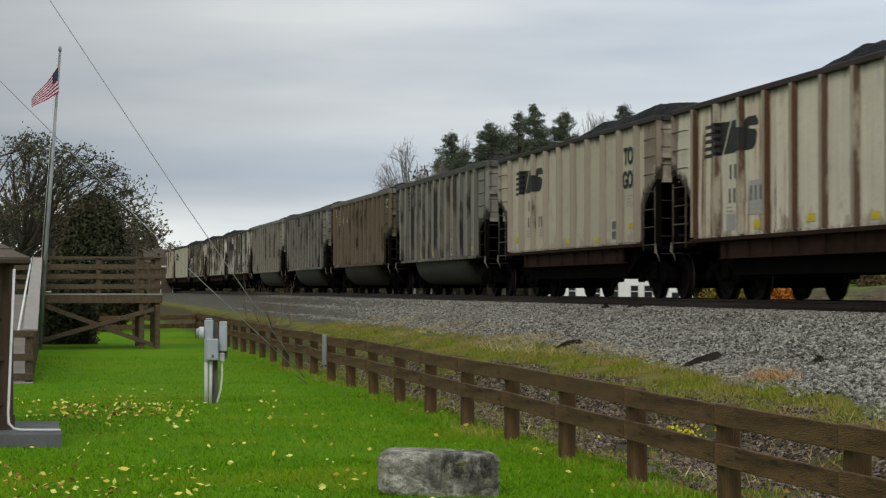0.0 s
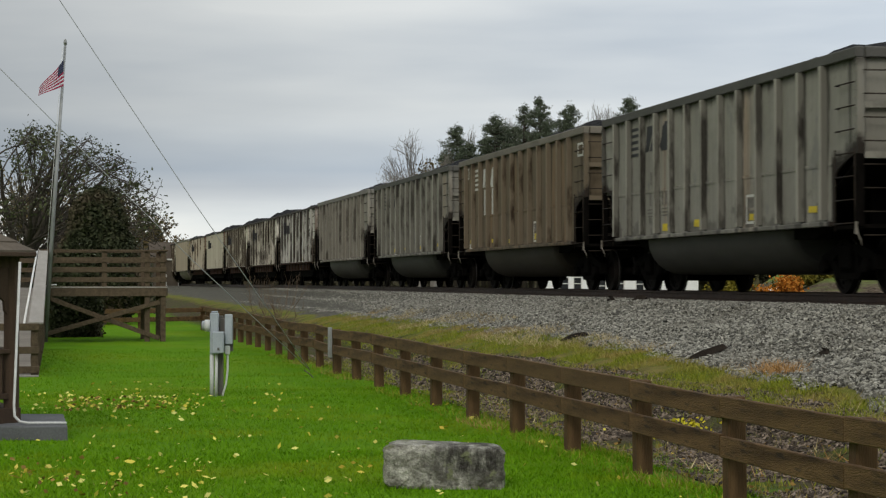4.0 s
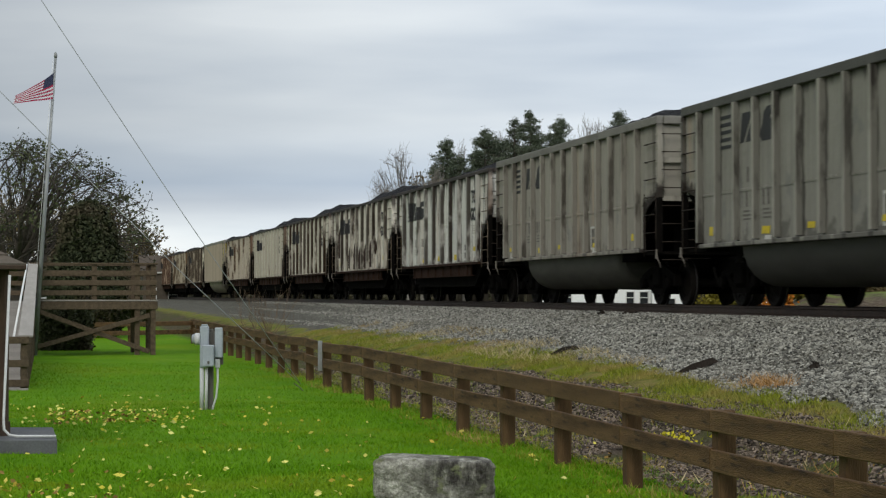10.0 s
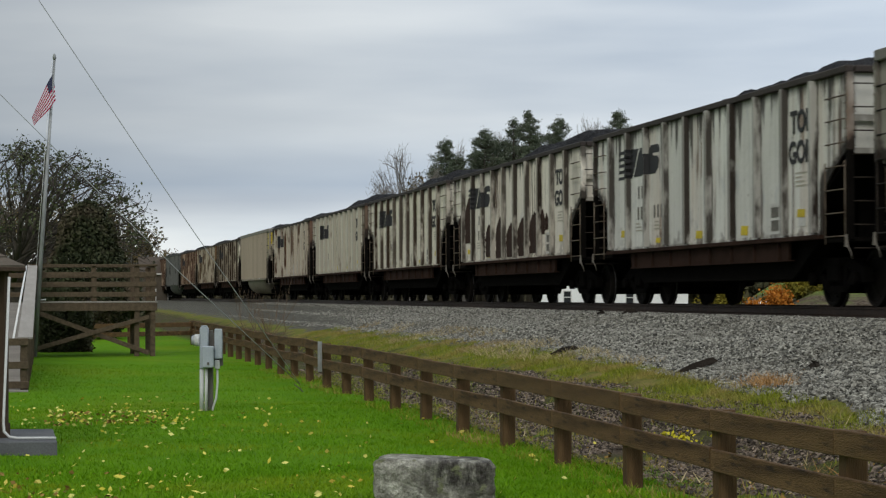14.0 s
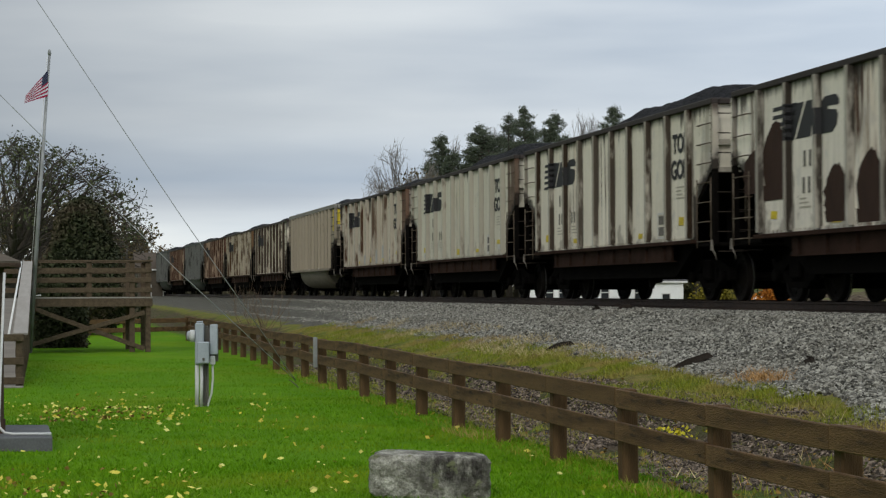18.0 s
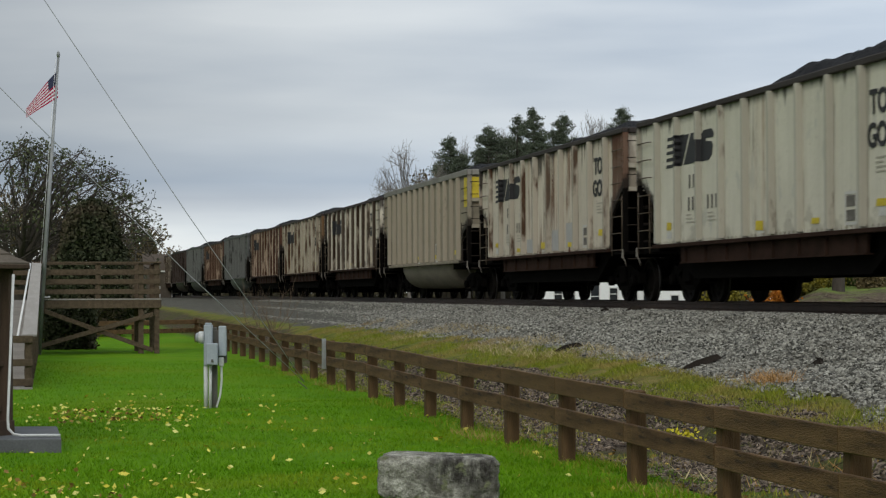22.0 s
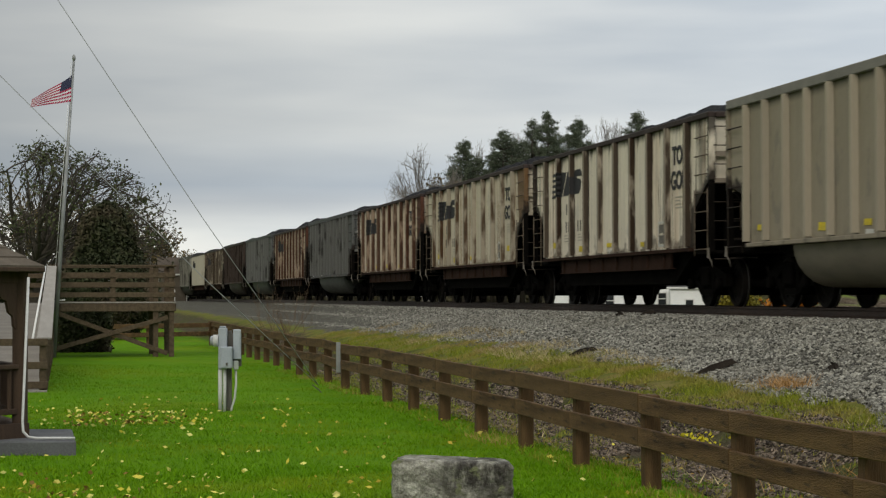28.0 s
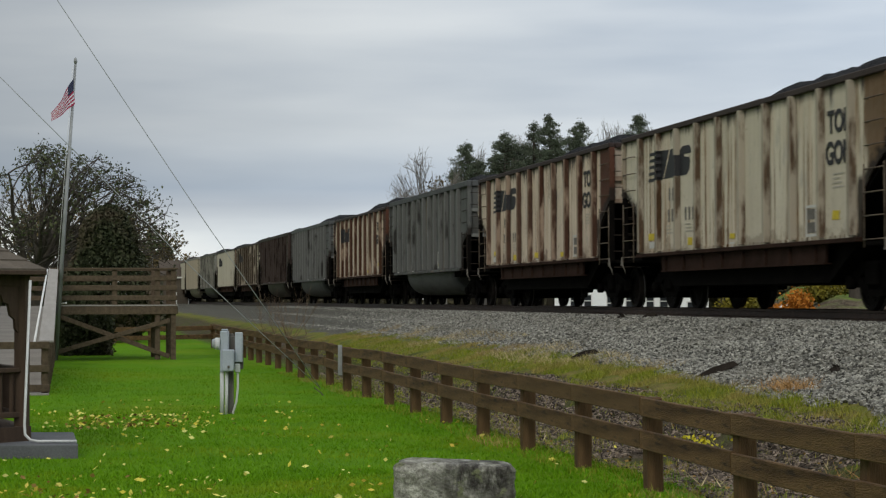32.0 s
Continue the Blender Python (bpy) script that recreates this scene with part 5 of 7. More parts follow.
def build_cross_fence():
    """The fence turns at its far corner and runs behind the platform."""
    f = thing("board_fence", ALONG, "low brown timber fence running behind the platform", "fence")
    s0 = FIRST + STEP * 22
    ends = [(s0 + 0.9, FENCE_D - 0.1), (s0 - 1.0, 2.6), (s0 - 2.9, 0.5), (s0 - 4.8, -1.6)]
    for s, d in ends:
        part("post", Shape().bevel(s - 0.07, s + 0.07, -d - 0.07, -d + 0.07, -0.3, 0.745, 0.01), POST_WOOD, f)
    for (sa, da), (sb, db) in zip(ends, ends[1:]):
        for h in (0.68, 0.405):
            part("rail_board", beam((sa - 0.09, -da, h), (sb - 0.09, -db, h), 0.04, 0.144), FENCE_WOOD, f)


build_cross_fence()

# ---------------------------------------------------------------- gazebo
GAZEBO_WOOD = surface("gazebo_wood", (0.052, 0.034, 0.024), (0.085, 0.055, 0.037), 3, 40, rough=0.8, stretch=(5, 5, 0.7))
SHINGLE = surface("brown_shingles", (0.085, 0.07, 0.055), (0.145, 0.12, 0.093), 3, 30, rough=0.95, vary=0.2)
CONCRETE = surface("grey_slab", (0.085, 0.088, 0.092), (0.135, 0.14, 0.148), 3, 40, rough=0.8)


def slab_shape():
    foot = [(-0.5, -0.9), (0.58, -0.9), (0.18, 1.0), (-0.5, 1.0)]
    inset = [(x - 0.012 * (1 if x > 0 else -1), y * 0.988) for x, y in foot]
    rings = [[(x, y, -0.1) for x, y in foot], [(x, y, 0.138) for x, y in foot], [(x, y, 0.15) for x, y in inset]]
    fs = [(0, 3, 2, 1), (8, 9, 10, 11)] + [(r * 4 + i, r * 4 + (i + 1) % 4, r * 4 + 4 + (i + 1) % 4, r * 4 + 4 + i) for r in (0, 1) for i in range(4)]
    return Shape().add(sum(rings, []), fs)


def build_gazebo():
    cx, cy, R, n = -6.52, 21.1, 2.02, 6
    g = thing("gazebo", pose(cx, cy, 0), "dark brown timber gazebo with shingled roof and balustrade", "gazebo")
    ang = [2 * math.pi * i / n + radians(-6) for i in range(n)]
    at = lambda r, i, z: Vector((r * math.cos(ang[i % n]), r * math.sin(ang[i % n]), z))
    part("base", Shape().add([at(R + 0.1, i, z) for z in (-0.1, 0.30) for i in range(n)],
                             [tuple(range(n, 2 * n)), tuple(range(n))[::-1]] + [(i, (i + 1) % n, (i + 1) % n + n, i + n) for i in range(n)]), GAZEBO_WOOD, g)
    for i in range(n):
        p = at(R, i, 0)
        m = Matrix.Translation(p) @ Matrix.Rotation(ang[i], 4, "Z")
        part("post", Shape().bevel(-0.065, 0.065, -0.065, 0.065, 0.28, 1.86, 0.01, m), GAZEBO_WOOD, g)
        q = at(R, i + 1, 0)
        part("top_beam", beam(p + Vector((0, 0, 1.80)), q + Vector((0, 0, 1.80)), 0.06, 0.12), GAZEBO_WOOD, g)
        part("top_rail", beam(p + Vector((0, 0, 0.88)), q + Vector((0, 0, 0.88)), 0.09, 0.05), GAZEBO_WOOD, g)
        part("bottom_rail", beam(p + Vector((0, 0, 0.42)), q + Vector((0, 0, 0.42)), 0.06, 0.06), GAZEBO_WOOD, g)
        for k in range(1, 14):
            c = p.lerp(q, k / 14)
            part("baluster", Shape().box(-0.018, 0.018, -0.018, 0.018, 0.45, 0.855, Matrix.Translation(c)), GAZEBO_WOOD, g)
        for a, b in ((p, q), (q, p)):
            u = (b - a).normalized()
            br = Shape()
            prof = [(0.065, 1.74), (0.42, 1.74), (0.40, 1.66), (0.30, 1.66), (0.27, 1.58), (0.20, 1.56), (0.17, 1.44), (0.11, 1.40), (0.10, 1.30), (0.065, 1.26)]
            ax = Matrix(((u.x, -u.y, 0, a.x), (u.y, u.x, 0, a.y), (0, 0, 1, 0), (0, 0, 0, 1)))
            br.prism(prof, -0.02, 0.02, ax)
            part("bracket", br, GAZEBO_WOOD, g)
        # roof in courses of shingles
        ra, rb, za, zb = R + 0.26, 0.1, 1.90, 2.96
        rows = 11
        for k in range(rows):
            u0, u1 = k / rows, (k + 1.15) / rows
            lo, hi = ra + (rb - ra) * u0, ra + (rb - ra) * min(1, u1)
            z0, z1 = za + (zb - za) * u0 + 0.022, za + (zb - za) * min(1, u1) + 0.004
            A, B, C, D = at(lo, i, z0), at(lo, i + 1, z0), at(hi, i + 1, z1), at(hi, i, z1)
            dn = Vector((0, 0, -0.022))
            part("shingle_course", Shape().add([A, B, C, D, A + dn, B + dn, C + dn, D + dn],
                                               [(0, 1, 2, 3), (7, 6, 5, 4), (0, 4, 5, 1), (1, 5, 6, 2), (2, 6, 7, 3), (3, 7, 4, 0)]), SHINGLE, g)
        part("fascia", beam(at(R + 0.25, i, 1.88), at(R + 0.25, i + 1, 1.88), 0.03, 0.05), GAZEBO_WOOD, g)
    part("conduit", Shape().tube([Vector(q) - Vector((cx, cy, 0)) for q in ((-4.37, 20.62, 1.80), (-4.40, 20.5, 0.34), (-4.385, 20.46, 0.24), (-4.33, 20.45, 0.185), (-4.25, 20.45, 0.172), (-3.86, 20.45, 0.172))], 0.0145, 8), WHITE_PVC, g, "white plastic conduit")
    slab = thing("entry_slab", pose(-4.4, 21.2, 0), "grey slab step at the gazebo's foot", "step")
    part("slab_body", slab_shape(), CONCRETE, slab)


build_gazebo()

# ---------------------------------------------------------------- flagpole and flag
POLE_METAL = surface("flagpole_aluminium", (0.30, 0.31, 0.31), (0.20, 0.21, 0.21), 2, 40, rough=0.45, metal=0.4, vary=0.0)
RED, WHITE, NAVY = plain("flag_red", (0.38, 0.010, 0.06), 0.8), plain("flag_white", (0.68, 0.66, 0.69), 0.8), plain("flag_blue", (0.03, 0.035, 0.075), 0.8)
POLE_FOOT, POLE_TOP = Vector((-10.66, 53.4, 0.0)), Vector((-10.13, 53.4, 7.85))
STRIPS, FLY, HOIST, SAG = 18, 1.40, 0.72, 1.0
FLAG = []


def build_flag():
    pole = thing("flagpole", Matrix.Identity(4), "slender grey metal flagpole leaning slightly beside the platform", "flagpole")
    part("mast", Shape().tube([POLE_FOOT + Vector((0, 0, -0.2)), POLE_FOOT.lerp(POLE_TOP, 0.5), POLE_TOP], [0.062, 0.05, 0.033], 12), POLE_METAL, pole)
    part("finial", Shape().tube([POLE_TOP, POLE_TOP + Vector((0, 0, 0.06)), POLE_TOP + Vector((0, 0, 0.14)), POLE_TOP + Vector((0, 0, 0.17))], [0.03, 0.05, 0.036, 0.01], 12), POLE_METAL, pole)
    part("halyard", Shape().tube([POLE_TOP + Vector((-0.06, -0.05, -0.05)), POLE_FOOT.lerp(POLE_TOP, 0.15) + Vector((-0.1, -0.05, 0))], 0.006, 5), WHITE_PAINT, pole)
    flag = thing("flag", Matrix.Translation(POLE_FOOT.lerp(POLE_TOP, 0.955)), "red and white striped flag with a plain blue canton", "flag")
    w = FLY / STRIPS * 0.71
    for i in range(STRIPS):
        me = bpy.data.meshes.new("flag_strip")
        vs, fs, ms = [], [], []
        hh = HOIST / 13
        for r in range(14):
            for x in (-0.003, w + 0.003):
                # the cloth gathers towards the fly
                gather = 1 - 0.7 * (i * w + max(0.0, min(w, x))) / (STRIPS * w)
                for y in (-0.003, 0.003):
                    vs.append((x, y, -r * hh * gather - SAG * x))
        for r in range(13):
            b = 4 * r
            k = 2 if (r < 6 and i < 5) else r % 2
            for q in ((0, 2, 6, 4), (3, 1, 5, 7), (1, 0, 4, 5), (2, 3, 7, 6)):
                fs.append(tuple(b + j for j in q))
                ms.append(k)
        me.from_pydata(vs, [], fs)
        for mm in (RED, WHITE, NAVY):
            me.materials.append(mm)
        me.polygons.foreach_set("material_index", ms)
        ob = new("flag_strip", me)
        ob.parent = flag
        FLAG.append(ob)


build_flag()

# ---------------------------------------------------------------- guy wires and their pole
WIRE = plain("wire_steel", (0.33, 0.34, 0.36), 0.7, 0.0)


def build_guys():
    anchor = Vector((-2.30, 33.7, 0.0))
    pole = thing("utility_pole", pose(-7.75, 30.0, 0), "tall round timber utility pole held by guy wires", "utility pole")
    part("shaft", Shape().tube([(0, 0, -0.5), (0, 0, 5), (0, 0, 10.4)], [0.17, 0.14, 0.11], 14), POST_WOOD, pole)
    part("crossarm", Shape().bevel(-1.1, 1.1, 0.1, 0.2, 9.6, 9.72, 0.01), POST_WOOD, pole)
    for z, name in ((8.75, "guy_wire"), (5.85, "guy_wire")):
        top = Vector((-7.75, 30.0, z))
        ob = solid(name, Shape().tube([anchor + Vector((0, 0, 0.12)), anchor.lerp(top, 0.33), anchor.lerp(top, 0.66), top], 0.0066, 8), WIRE)
        tagged(ob, "thin steel guy wire running down to a ground anchor", "guy wire", "guy wires")
    rod = solid("ground_anchor", Shape().tube([anchor + Vector((0.25, 0.1, -0.25)), anchor + Vector((0.0, 0, 0.05)), anchor + Vector((-0.10, -0.06, 0.13))], 0.009, 8), GREY_WOOD)
    tagged(rod, "dark steel anchor rod for guy wires in the lawn", "ground anchor")


build_guys()

# ---------------------------------------------------------------- debris on the bank
DARK_TIMBER = surface("rotten_timber", (0.02, 0.016, 0.012), (0.038, 0.03, 0.024), 4, 40, rough=0.95)


def build_debris():
    for s, d, ln, w, tilt, turn in ((26.3, 8.66, 0.66, 0.06, 17, 96), (33.6, 8.72, 0.5, 0.05, 12, 85), (23.6, 9.3, 0.16, 0.07, 6, 20), (39.5, 11.6, 0.32, 0.10, 12, 80), (40.2, 11.2, 0.2, 0.06, 5, 120)):
        z = ground_z(s, d)
        sh = Shape().prism([(-ln / 2, -0.03), (ln / 2 - 0.05, -0.05), (ln / 2, 0.0), (ln / 2 - 0.12, 0.036), (0.05, 0.058), (-ln / 2 + 0.06, 0.05)], -w / 2, w / 2)
        ob = solid("old_timber", sh, DARK_TIMBER)
        ob.matrix_world = ALONG @ pose(s, -d, z + 0.055, 14, tilt, turn)
        tagged(ob, "broken piece of dark rotten tie timber on the ballast", "timber scrap", "timber scraps on the ballast")


build_debris()


def build_branch():
    r = random.Random(17)
    sh = Shape()
    main = [Vector((-0.34, 0.1, 0.10)), Vector((-0.15, 0.0, 0.05)), Vector((0.05, -0.04, 0.03)), Vector((0.26, -0.02, 0.015)), Vector((0.42, 0.05, 0.03))]
    sh.tube(main, [0.006, 0.009, 0.012, 0.011, 0.007], 6)
    for i in range(9):
        p = main[1 + i % 4]
        a = r.uniform(0, 6.28)
        q = p + Vector((math.cos(a) * 0.2, math.sin(a) * 0.2, r.uniform(0.0, 0.12)))
        sh.tube([p, p.lerp(q, 0.5) + Vector((0, 0, 0.02)), q], [0.007, 0.005, 0.003], 4)
    ob = solid("fallen_branch", sh, DARK_TIMBER)
    ob.matrix_world = pose(2.95, 17.75, ground_z(16.87, 6.27) + 0.02)
    tagged(ob, "small dark fallen branch lying in the ditch", "branch")


build_branch()

# ---------------------------------------------------------------- plants
def leaf_material(name, a, b, c=None, rough=0.6):
    m, nt, bsdf = raw(name)
    col = mixed(nt, random_fac(nt, True), a, b)
    if c is not None:
        col = mixed(nt, noise_fac(nt, 0.5, 0.5, 0.62), col, c)
    finish(nt, bsdf, col, rough, 0, None, 0.01, 0.05)
    return m


def leaf_cloud(name, pts, size, rng, material, parent=None, flat=0.0, aspect=0.6, kind=""):
    """Many small leaves: one bent quad at each point."""
    pts = np.asarray(pts, dtype=float)
    n = len(pts)
    a = rng.normal(size=(n, 3))
    a[:, 2] *= 1 - flat
    a /= np.linalg.norm(a, axis=1)[:, None]
    b = np.cross(a, rng.normal(size=(n, 3)))
    b /= np.linalg.norm(b, axis=1)[:, None] + 1e-9
    k = size * rng.uniform(0.6, 1.4, n)[:, None]
    v = np.stack([pts - a * k, pts - b * k * aspect, pts + a * k, pts + b * k * aspect], axis=1).reshape(-1, 3)
    me = bpy.data.meshes.new(name)
    me.from_pydata(v.tolist(), [], [(4 * i, 4 * i + 1, 4 * i + 2, 4 * i + 3) for i in range(n)])
    me.materials.append(material)
    ob = new(name, me)
    if parent is not None:
        ob.parent = parent
    if kind:
        ob["kind"] = kind
    return ob


def blades(name, pts, height, width, rng, material, lean=0.5, matrix=None):
    """Upright grass blades, one triangle each."""
    pts = np.asarray(pts, dtype=float)
    n = len(pts)
    t = rng.uniform(0, 2 * np.pi, n)
    side = np.stack([np.cos(t), np.sin(t), np.zeros(n)], 1) * (width * rng.uniform(0.6, 1.4, n))[:, None]
    h = height * rng.uniform(0.5, 1.4, n)
    tip = np.stack([rng.normal(0, lean, n) * h, rng.normal(0, lean, n) * h, h], 1)
    v = np.stack([pts - side, pts + side, pts + tip], 1).reshape(-1, 3)
    me = bpy.data.meshes.new(name)
    me.from_pydata(v.tolist(), [], [(3 * i, 3 * i + 1, 3 * i + 2) for i in range(n)])
    me.materials.append(material)
    ob = new(name, me)
    if matrix is not None:
        ob.matrix_world = matrix
    return ob


BARK = surface("dark_bark", (0.05, 0.042, 0.034), (0.085, 0.072, 0.058), 3, 30, rough=0.95, stretch=(4, 4, 0.7))
PALE_BARK = surface("pale_bark", (0.17, 0.155, 0.14), (0.25, 0.23, 0.205), 3, 30, rough=0.95, stretch=(4, 4, 0.7))


def limbs(shape, start, way, length, radius, depth, rng, spread, tips, seg=5, lift=0.12):
    """A branching limb; collects the places of its twigs."""
    pts, p, d = [start], Vector(start), Vector(way).normalized()
    steps = 4
    for i in range(steps):
        d = (d + Vector((rng.uniform(-1, 1), rng.uniform(-1, 1), rng.uniform(-1, 1))) * 0.16 + Vector((0, 0, lift))).normalized()
        p = p + d * (length / steps)
        pts.append(p.copy())
        if depth <= 1:
            tips.append(p.copy())
    shape.tube(pts, [radius * (1 - 0.6 * i / steps) for i in range(steps + 1)], seg if depth > 1 else 3, cap=False)
    if depth > 0:
        for k in range(rng.choice((2, 3, 3)) + (1 if depth > 2 else 0)):
            f = rng.uniform(0.35, 1.0)
            i = min(steps - 1, int(f * steps))
            q = pts[i].lerp(pts[i + 1], f * steps - i)
            dv = (d + Vector((rng.uniform(-1, 1), rng.uniform(-1, 1), rng.uniform(-0.5, 0.9))) * spread).normalized()
            limbs(shape, q, dv, length * rng.uniform(0.55, 0.8), radius * 0.58, depth - 1, rng, spread, tips, seg, lift)


def dome_tree(name, m, label, fork, trunk, cz, rx, rz, boughs, seed, bark, leaves=None, leaf_size=0.06, clump=6, twig=0.011, droop=0.25):
    """A tree whose boughs arch from the fork out to a wide dome, each dividing twice on its way."""
    t = thing(name, m, label, "tree")
    rng = random.Random(seed)
    part("trunk", Shape().tube([(0.05, 0, -0.3), (0, 0.03, fork * 0.5), (0, 0, fork)], [trunk * 1.3, trunk, trunk * 0.9], 10, cap=False), bark, t)

    def rim(a, e, k=1.0):
        k *= rng.uniform(0.86, 1.06)
        return Vector((math.cos(a) * math.cos(e) * rx * k, math.sin(a) * math.cos(e) * rx * k, cz + math.sin(e) * rz * k))

    def arc(p, q, r0, r1, seg):
        mid = p.lerp(q, 0.5) + Vector((rng.uniform(-1, 1), rng.uniform(-1, 1), rng.uniform(-0.4, 1.2))) * (q - p).length * 0.13
        pts = [p * (1 - u) ** 2 + mid * 2 * u * (1 - u) + q * u * u for u in (0, 0.2, 0.4, 0.6, 0.8, 1.0)]
        pts = [pts[0]] + [x + Vector((rng.uniform(-1, 1), rng.uniform(-1, 1), rng.uniform(-1, 1))) * (q - p).length * 0.022 for x in pts[1:-1]] + [pts[-1]]
        work.tube(pts, [r0 + (r1 - r0) * i / 5 for i in range(6)], seg, cap=False)
        return pts
    work, tips = Shape(), []
    for i in range(boughs):
        a, e = 2 * math.pi * i / boughs * 1.618 * 2 + rng.uniform(-0.3, 0.3), math.asin(rng.uniform(-droop, 0.97))
        main = arc(Vector((0, 0, fork * rng.uniform(0.85, 1.0))), rim(a, e, 0.8), trunk * 0.34, trunk * 0.08, 6)
        for j in range(7):
            p = main[1 + j % 5]
            b, f = a + rng.uniform(-0.6, 0.6) / max(0.35, math.cos(e)), min(1.45, max(-droop, e + rng.uniform(-0.45, 0.45)))
            sec = arc(p, rim(b, f, 0.95), trunk * 0.08, twig * 1.6, 4)
            for k in range(9):
                q = sec[rng.randrange(1, 6)]
                tw = arc(q, q.lerp(rim(b + rng.uniform(-0.35, 0.35), f + rng.uniform(-0.3, 0.3)), rng.uniform(0.45, 1.0)), twig * 1.3, twig * 0.6, 3)
                tips += [tw[4], tw[5], tw[5]] if tw[5].z > cz else [tw[5]] * (rng.random() < 0.3)
    part("branchwork", work, bark, t)
    if leaves is not None:
        g = np.random.default_rng(seed)
        base = np.array([tuple(p) for p in tips])
        hubs = base[g.integers(0, len(base), len(base) // 4)]
        pick = np.repeat(hubs, clump, 0)
        leaf_cloud("crown", pick + g.normal(0, 0.13, pick.shape), leaf_size, g, leaves, t)
    return t


def broadleaf(name, m, label, height, trunk, crown, depth, seed, bark, leaves=None, leaf_size=0.06, per_tip=3, spread=0.9, boughs=5, low=0.3, lift=0.12):
    t = thing(name, m, label, "tree")
    rng = random.Random(seed)
    sh, tips = Shape(), []
    sh.tube([(0, 0, -0.3), (0.05, 0, low * height * 0.5), (0.0, 0.05, low * height)], [trunk * 1.25, trunk, trunk * 0.85], 10, cap=False)
    part("trunk", sh, bark, t)
    br = Shape()
    for i in range(boughs):
        a = 2 * math.pi * i / boughs + rng.uniform(-0.4, 0.4)
        w = Vector((math.cos(a) * crown, math.sin(a) * crown, rng.uniform(0.5, 1.1)))
        limbs(br, Vector((0, 0, low * height * rng.uniform(0.8, 1.0))), w, height * rng.uniform(0.36, 0.5), trunk * 0.6, depth, rng, spread, tips, lift=lift)
    part("branchwork", br, bark, t)
    if leaves is not None:
        g = np.random.default_rng(seed)
        base = np.array([tuple(p) for p in tips])
        pick = base[g.integers(0, len(base), int(len(base) * per_tip))]
        leaf_cloud("crown", pick + g.normal(0, 0.12, pick.shape), leaf_size, g, leaves, t)
    return t


def conifer(name, m, label, height, width, seed, mat_, sparse=1.0, ragged=0.35):
    """A pine: straight trunk, whorls of boughs carrying tufts of needles."""
    t = thing(name, m, label, "tree")
    rng = random.Random(seed)
    g = np.random.default_rng(seed)
    part("trunk", Shape().tube([(0, 0, -0.3), (0, 0, height * 0.6), (0.05, 0, height)], [height * 0.018, height * 0.012, 0.02], 8), BARK, t)
    br, pts = Shape(), []
    levels = int(height * 2.3)
    for k in range(levels):
        u = k / levels
        z = height * (0.45 + 0.55 * u)
        reach = width * 0.92 * (1 - u) ** 0.7 * rng.uniform(1 - 1.3 * ragged, 1 + ragged) + 0.18
        for b in range(rng.choice((2, 3, 4, 5))):
            a = rng.uniform(0, 2 * math.pi)
            end = Vector((math.cos(a) * reach, math.sin(a) * reach, z + reach * rng.uniform(-0.05, 0.45)))
            br.tube([(0, 0, z), Vector((0, 0, z)).lerp(end, 0.6) + Vector((0, 0, -0.05)), end], [0.05, 0.03, 0.012], 4, cap=False)
            way = np.array(end - Vector((0, 0, z)))
            for f in (0.35, 0.55, 0.72, 0.88, 1.02):
                n = int(30 * sparse * min(1.0, 0.5 + reach * 0.4))
                c = np.array((0, 0, z)) + way * f + g.normal(0, 0.13, 3)
                along = g.normal(0, 0.13, (n, 1)) * way
                pts.append(c + along + g.normal(0, 0.13 * (1.2 - 0.5 * u), (n, 3)) * np.array((1, 1, 0.7)) + np.array((0, 0, 0.07)))
    lead = g.uniform(0.85, 1.03, (60, 1))
    pts.append(np.concatenate([g.normal(0, 0.09, (60, 2)), lead * height], 1))
    part("boughwork", br, BARK, t)
    leaf_cloud("crown", np.concatenate(pts), 0.085, g, mat_, t, aspect=0.28)
    return t


PINE = leaf_material("pine_needles", (0.05, 0.066, 0.045), (0.125, 0.145, 0.10))
CEDAR = leaf_material("dark_cedar", (0.024, 0.030, 0.016), (0.052, 0.058, 0.030), (0.075, 0.06, 0.04))
AUTUMN = leaf_material("late_leaves", (0.045, 0.056, 0.028), (0.09, 0.10, 0.05))
ORANGE = leaf_material("orange_leaves", (0.30, 0.10, 0.014), (0.42, 0.17, 0.03))
GOLD = leaf_material("golden_leaves", (0.13, 0.11, 0.016), (0.2, 0.17, 0.025), (0.07, 0.07, 0.02))
GREENISH = leaf_material("green_leaves", (0.035, 0.05, 0.012), (0.065, 0.08, 0.02))
TANLEAF = leaf_material("tan_leaves", (0.085, 0.068, 0.034), (0.14, 0.105, 0.05))


def at_view(x, depth, z=0.0):
    """A place in plan by its sideways run per metre of depth."""
    return (x * depth, depth, z)


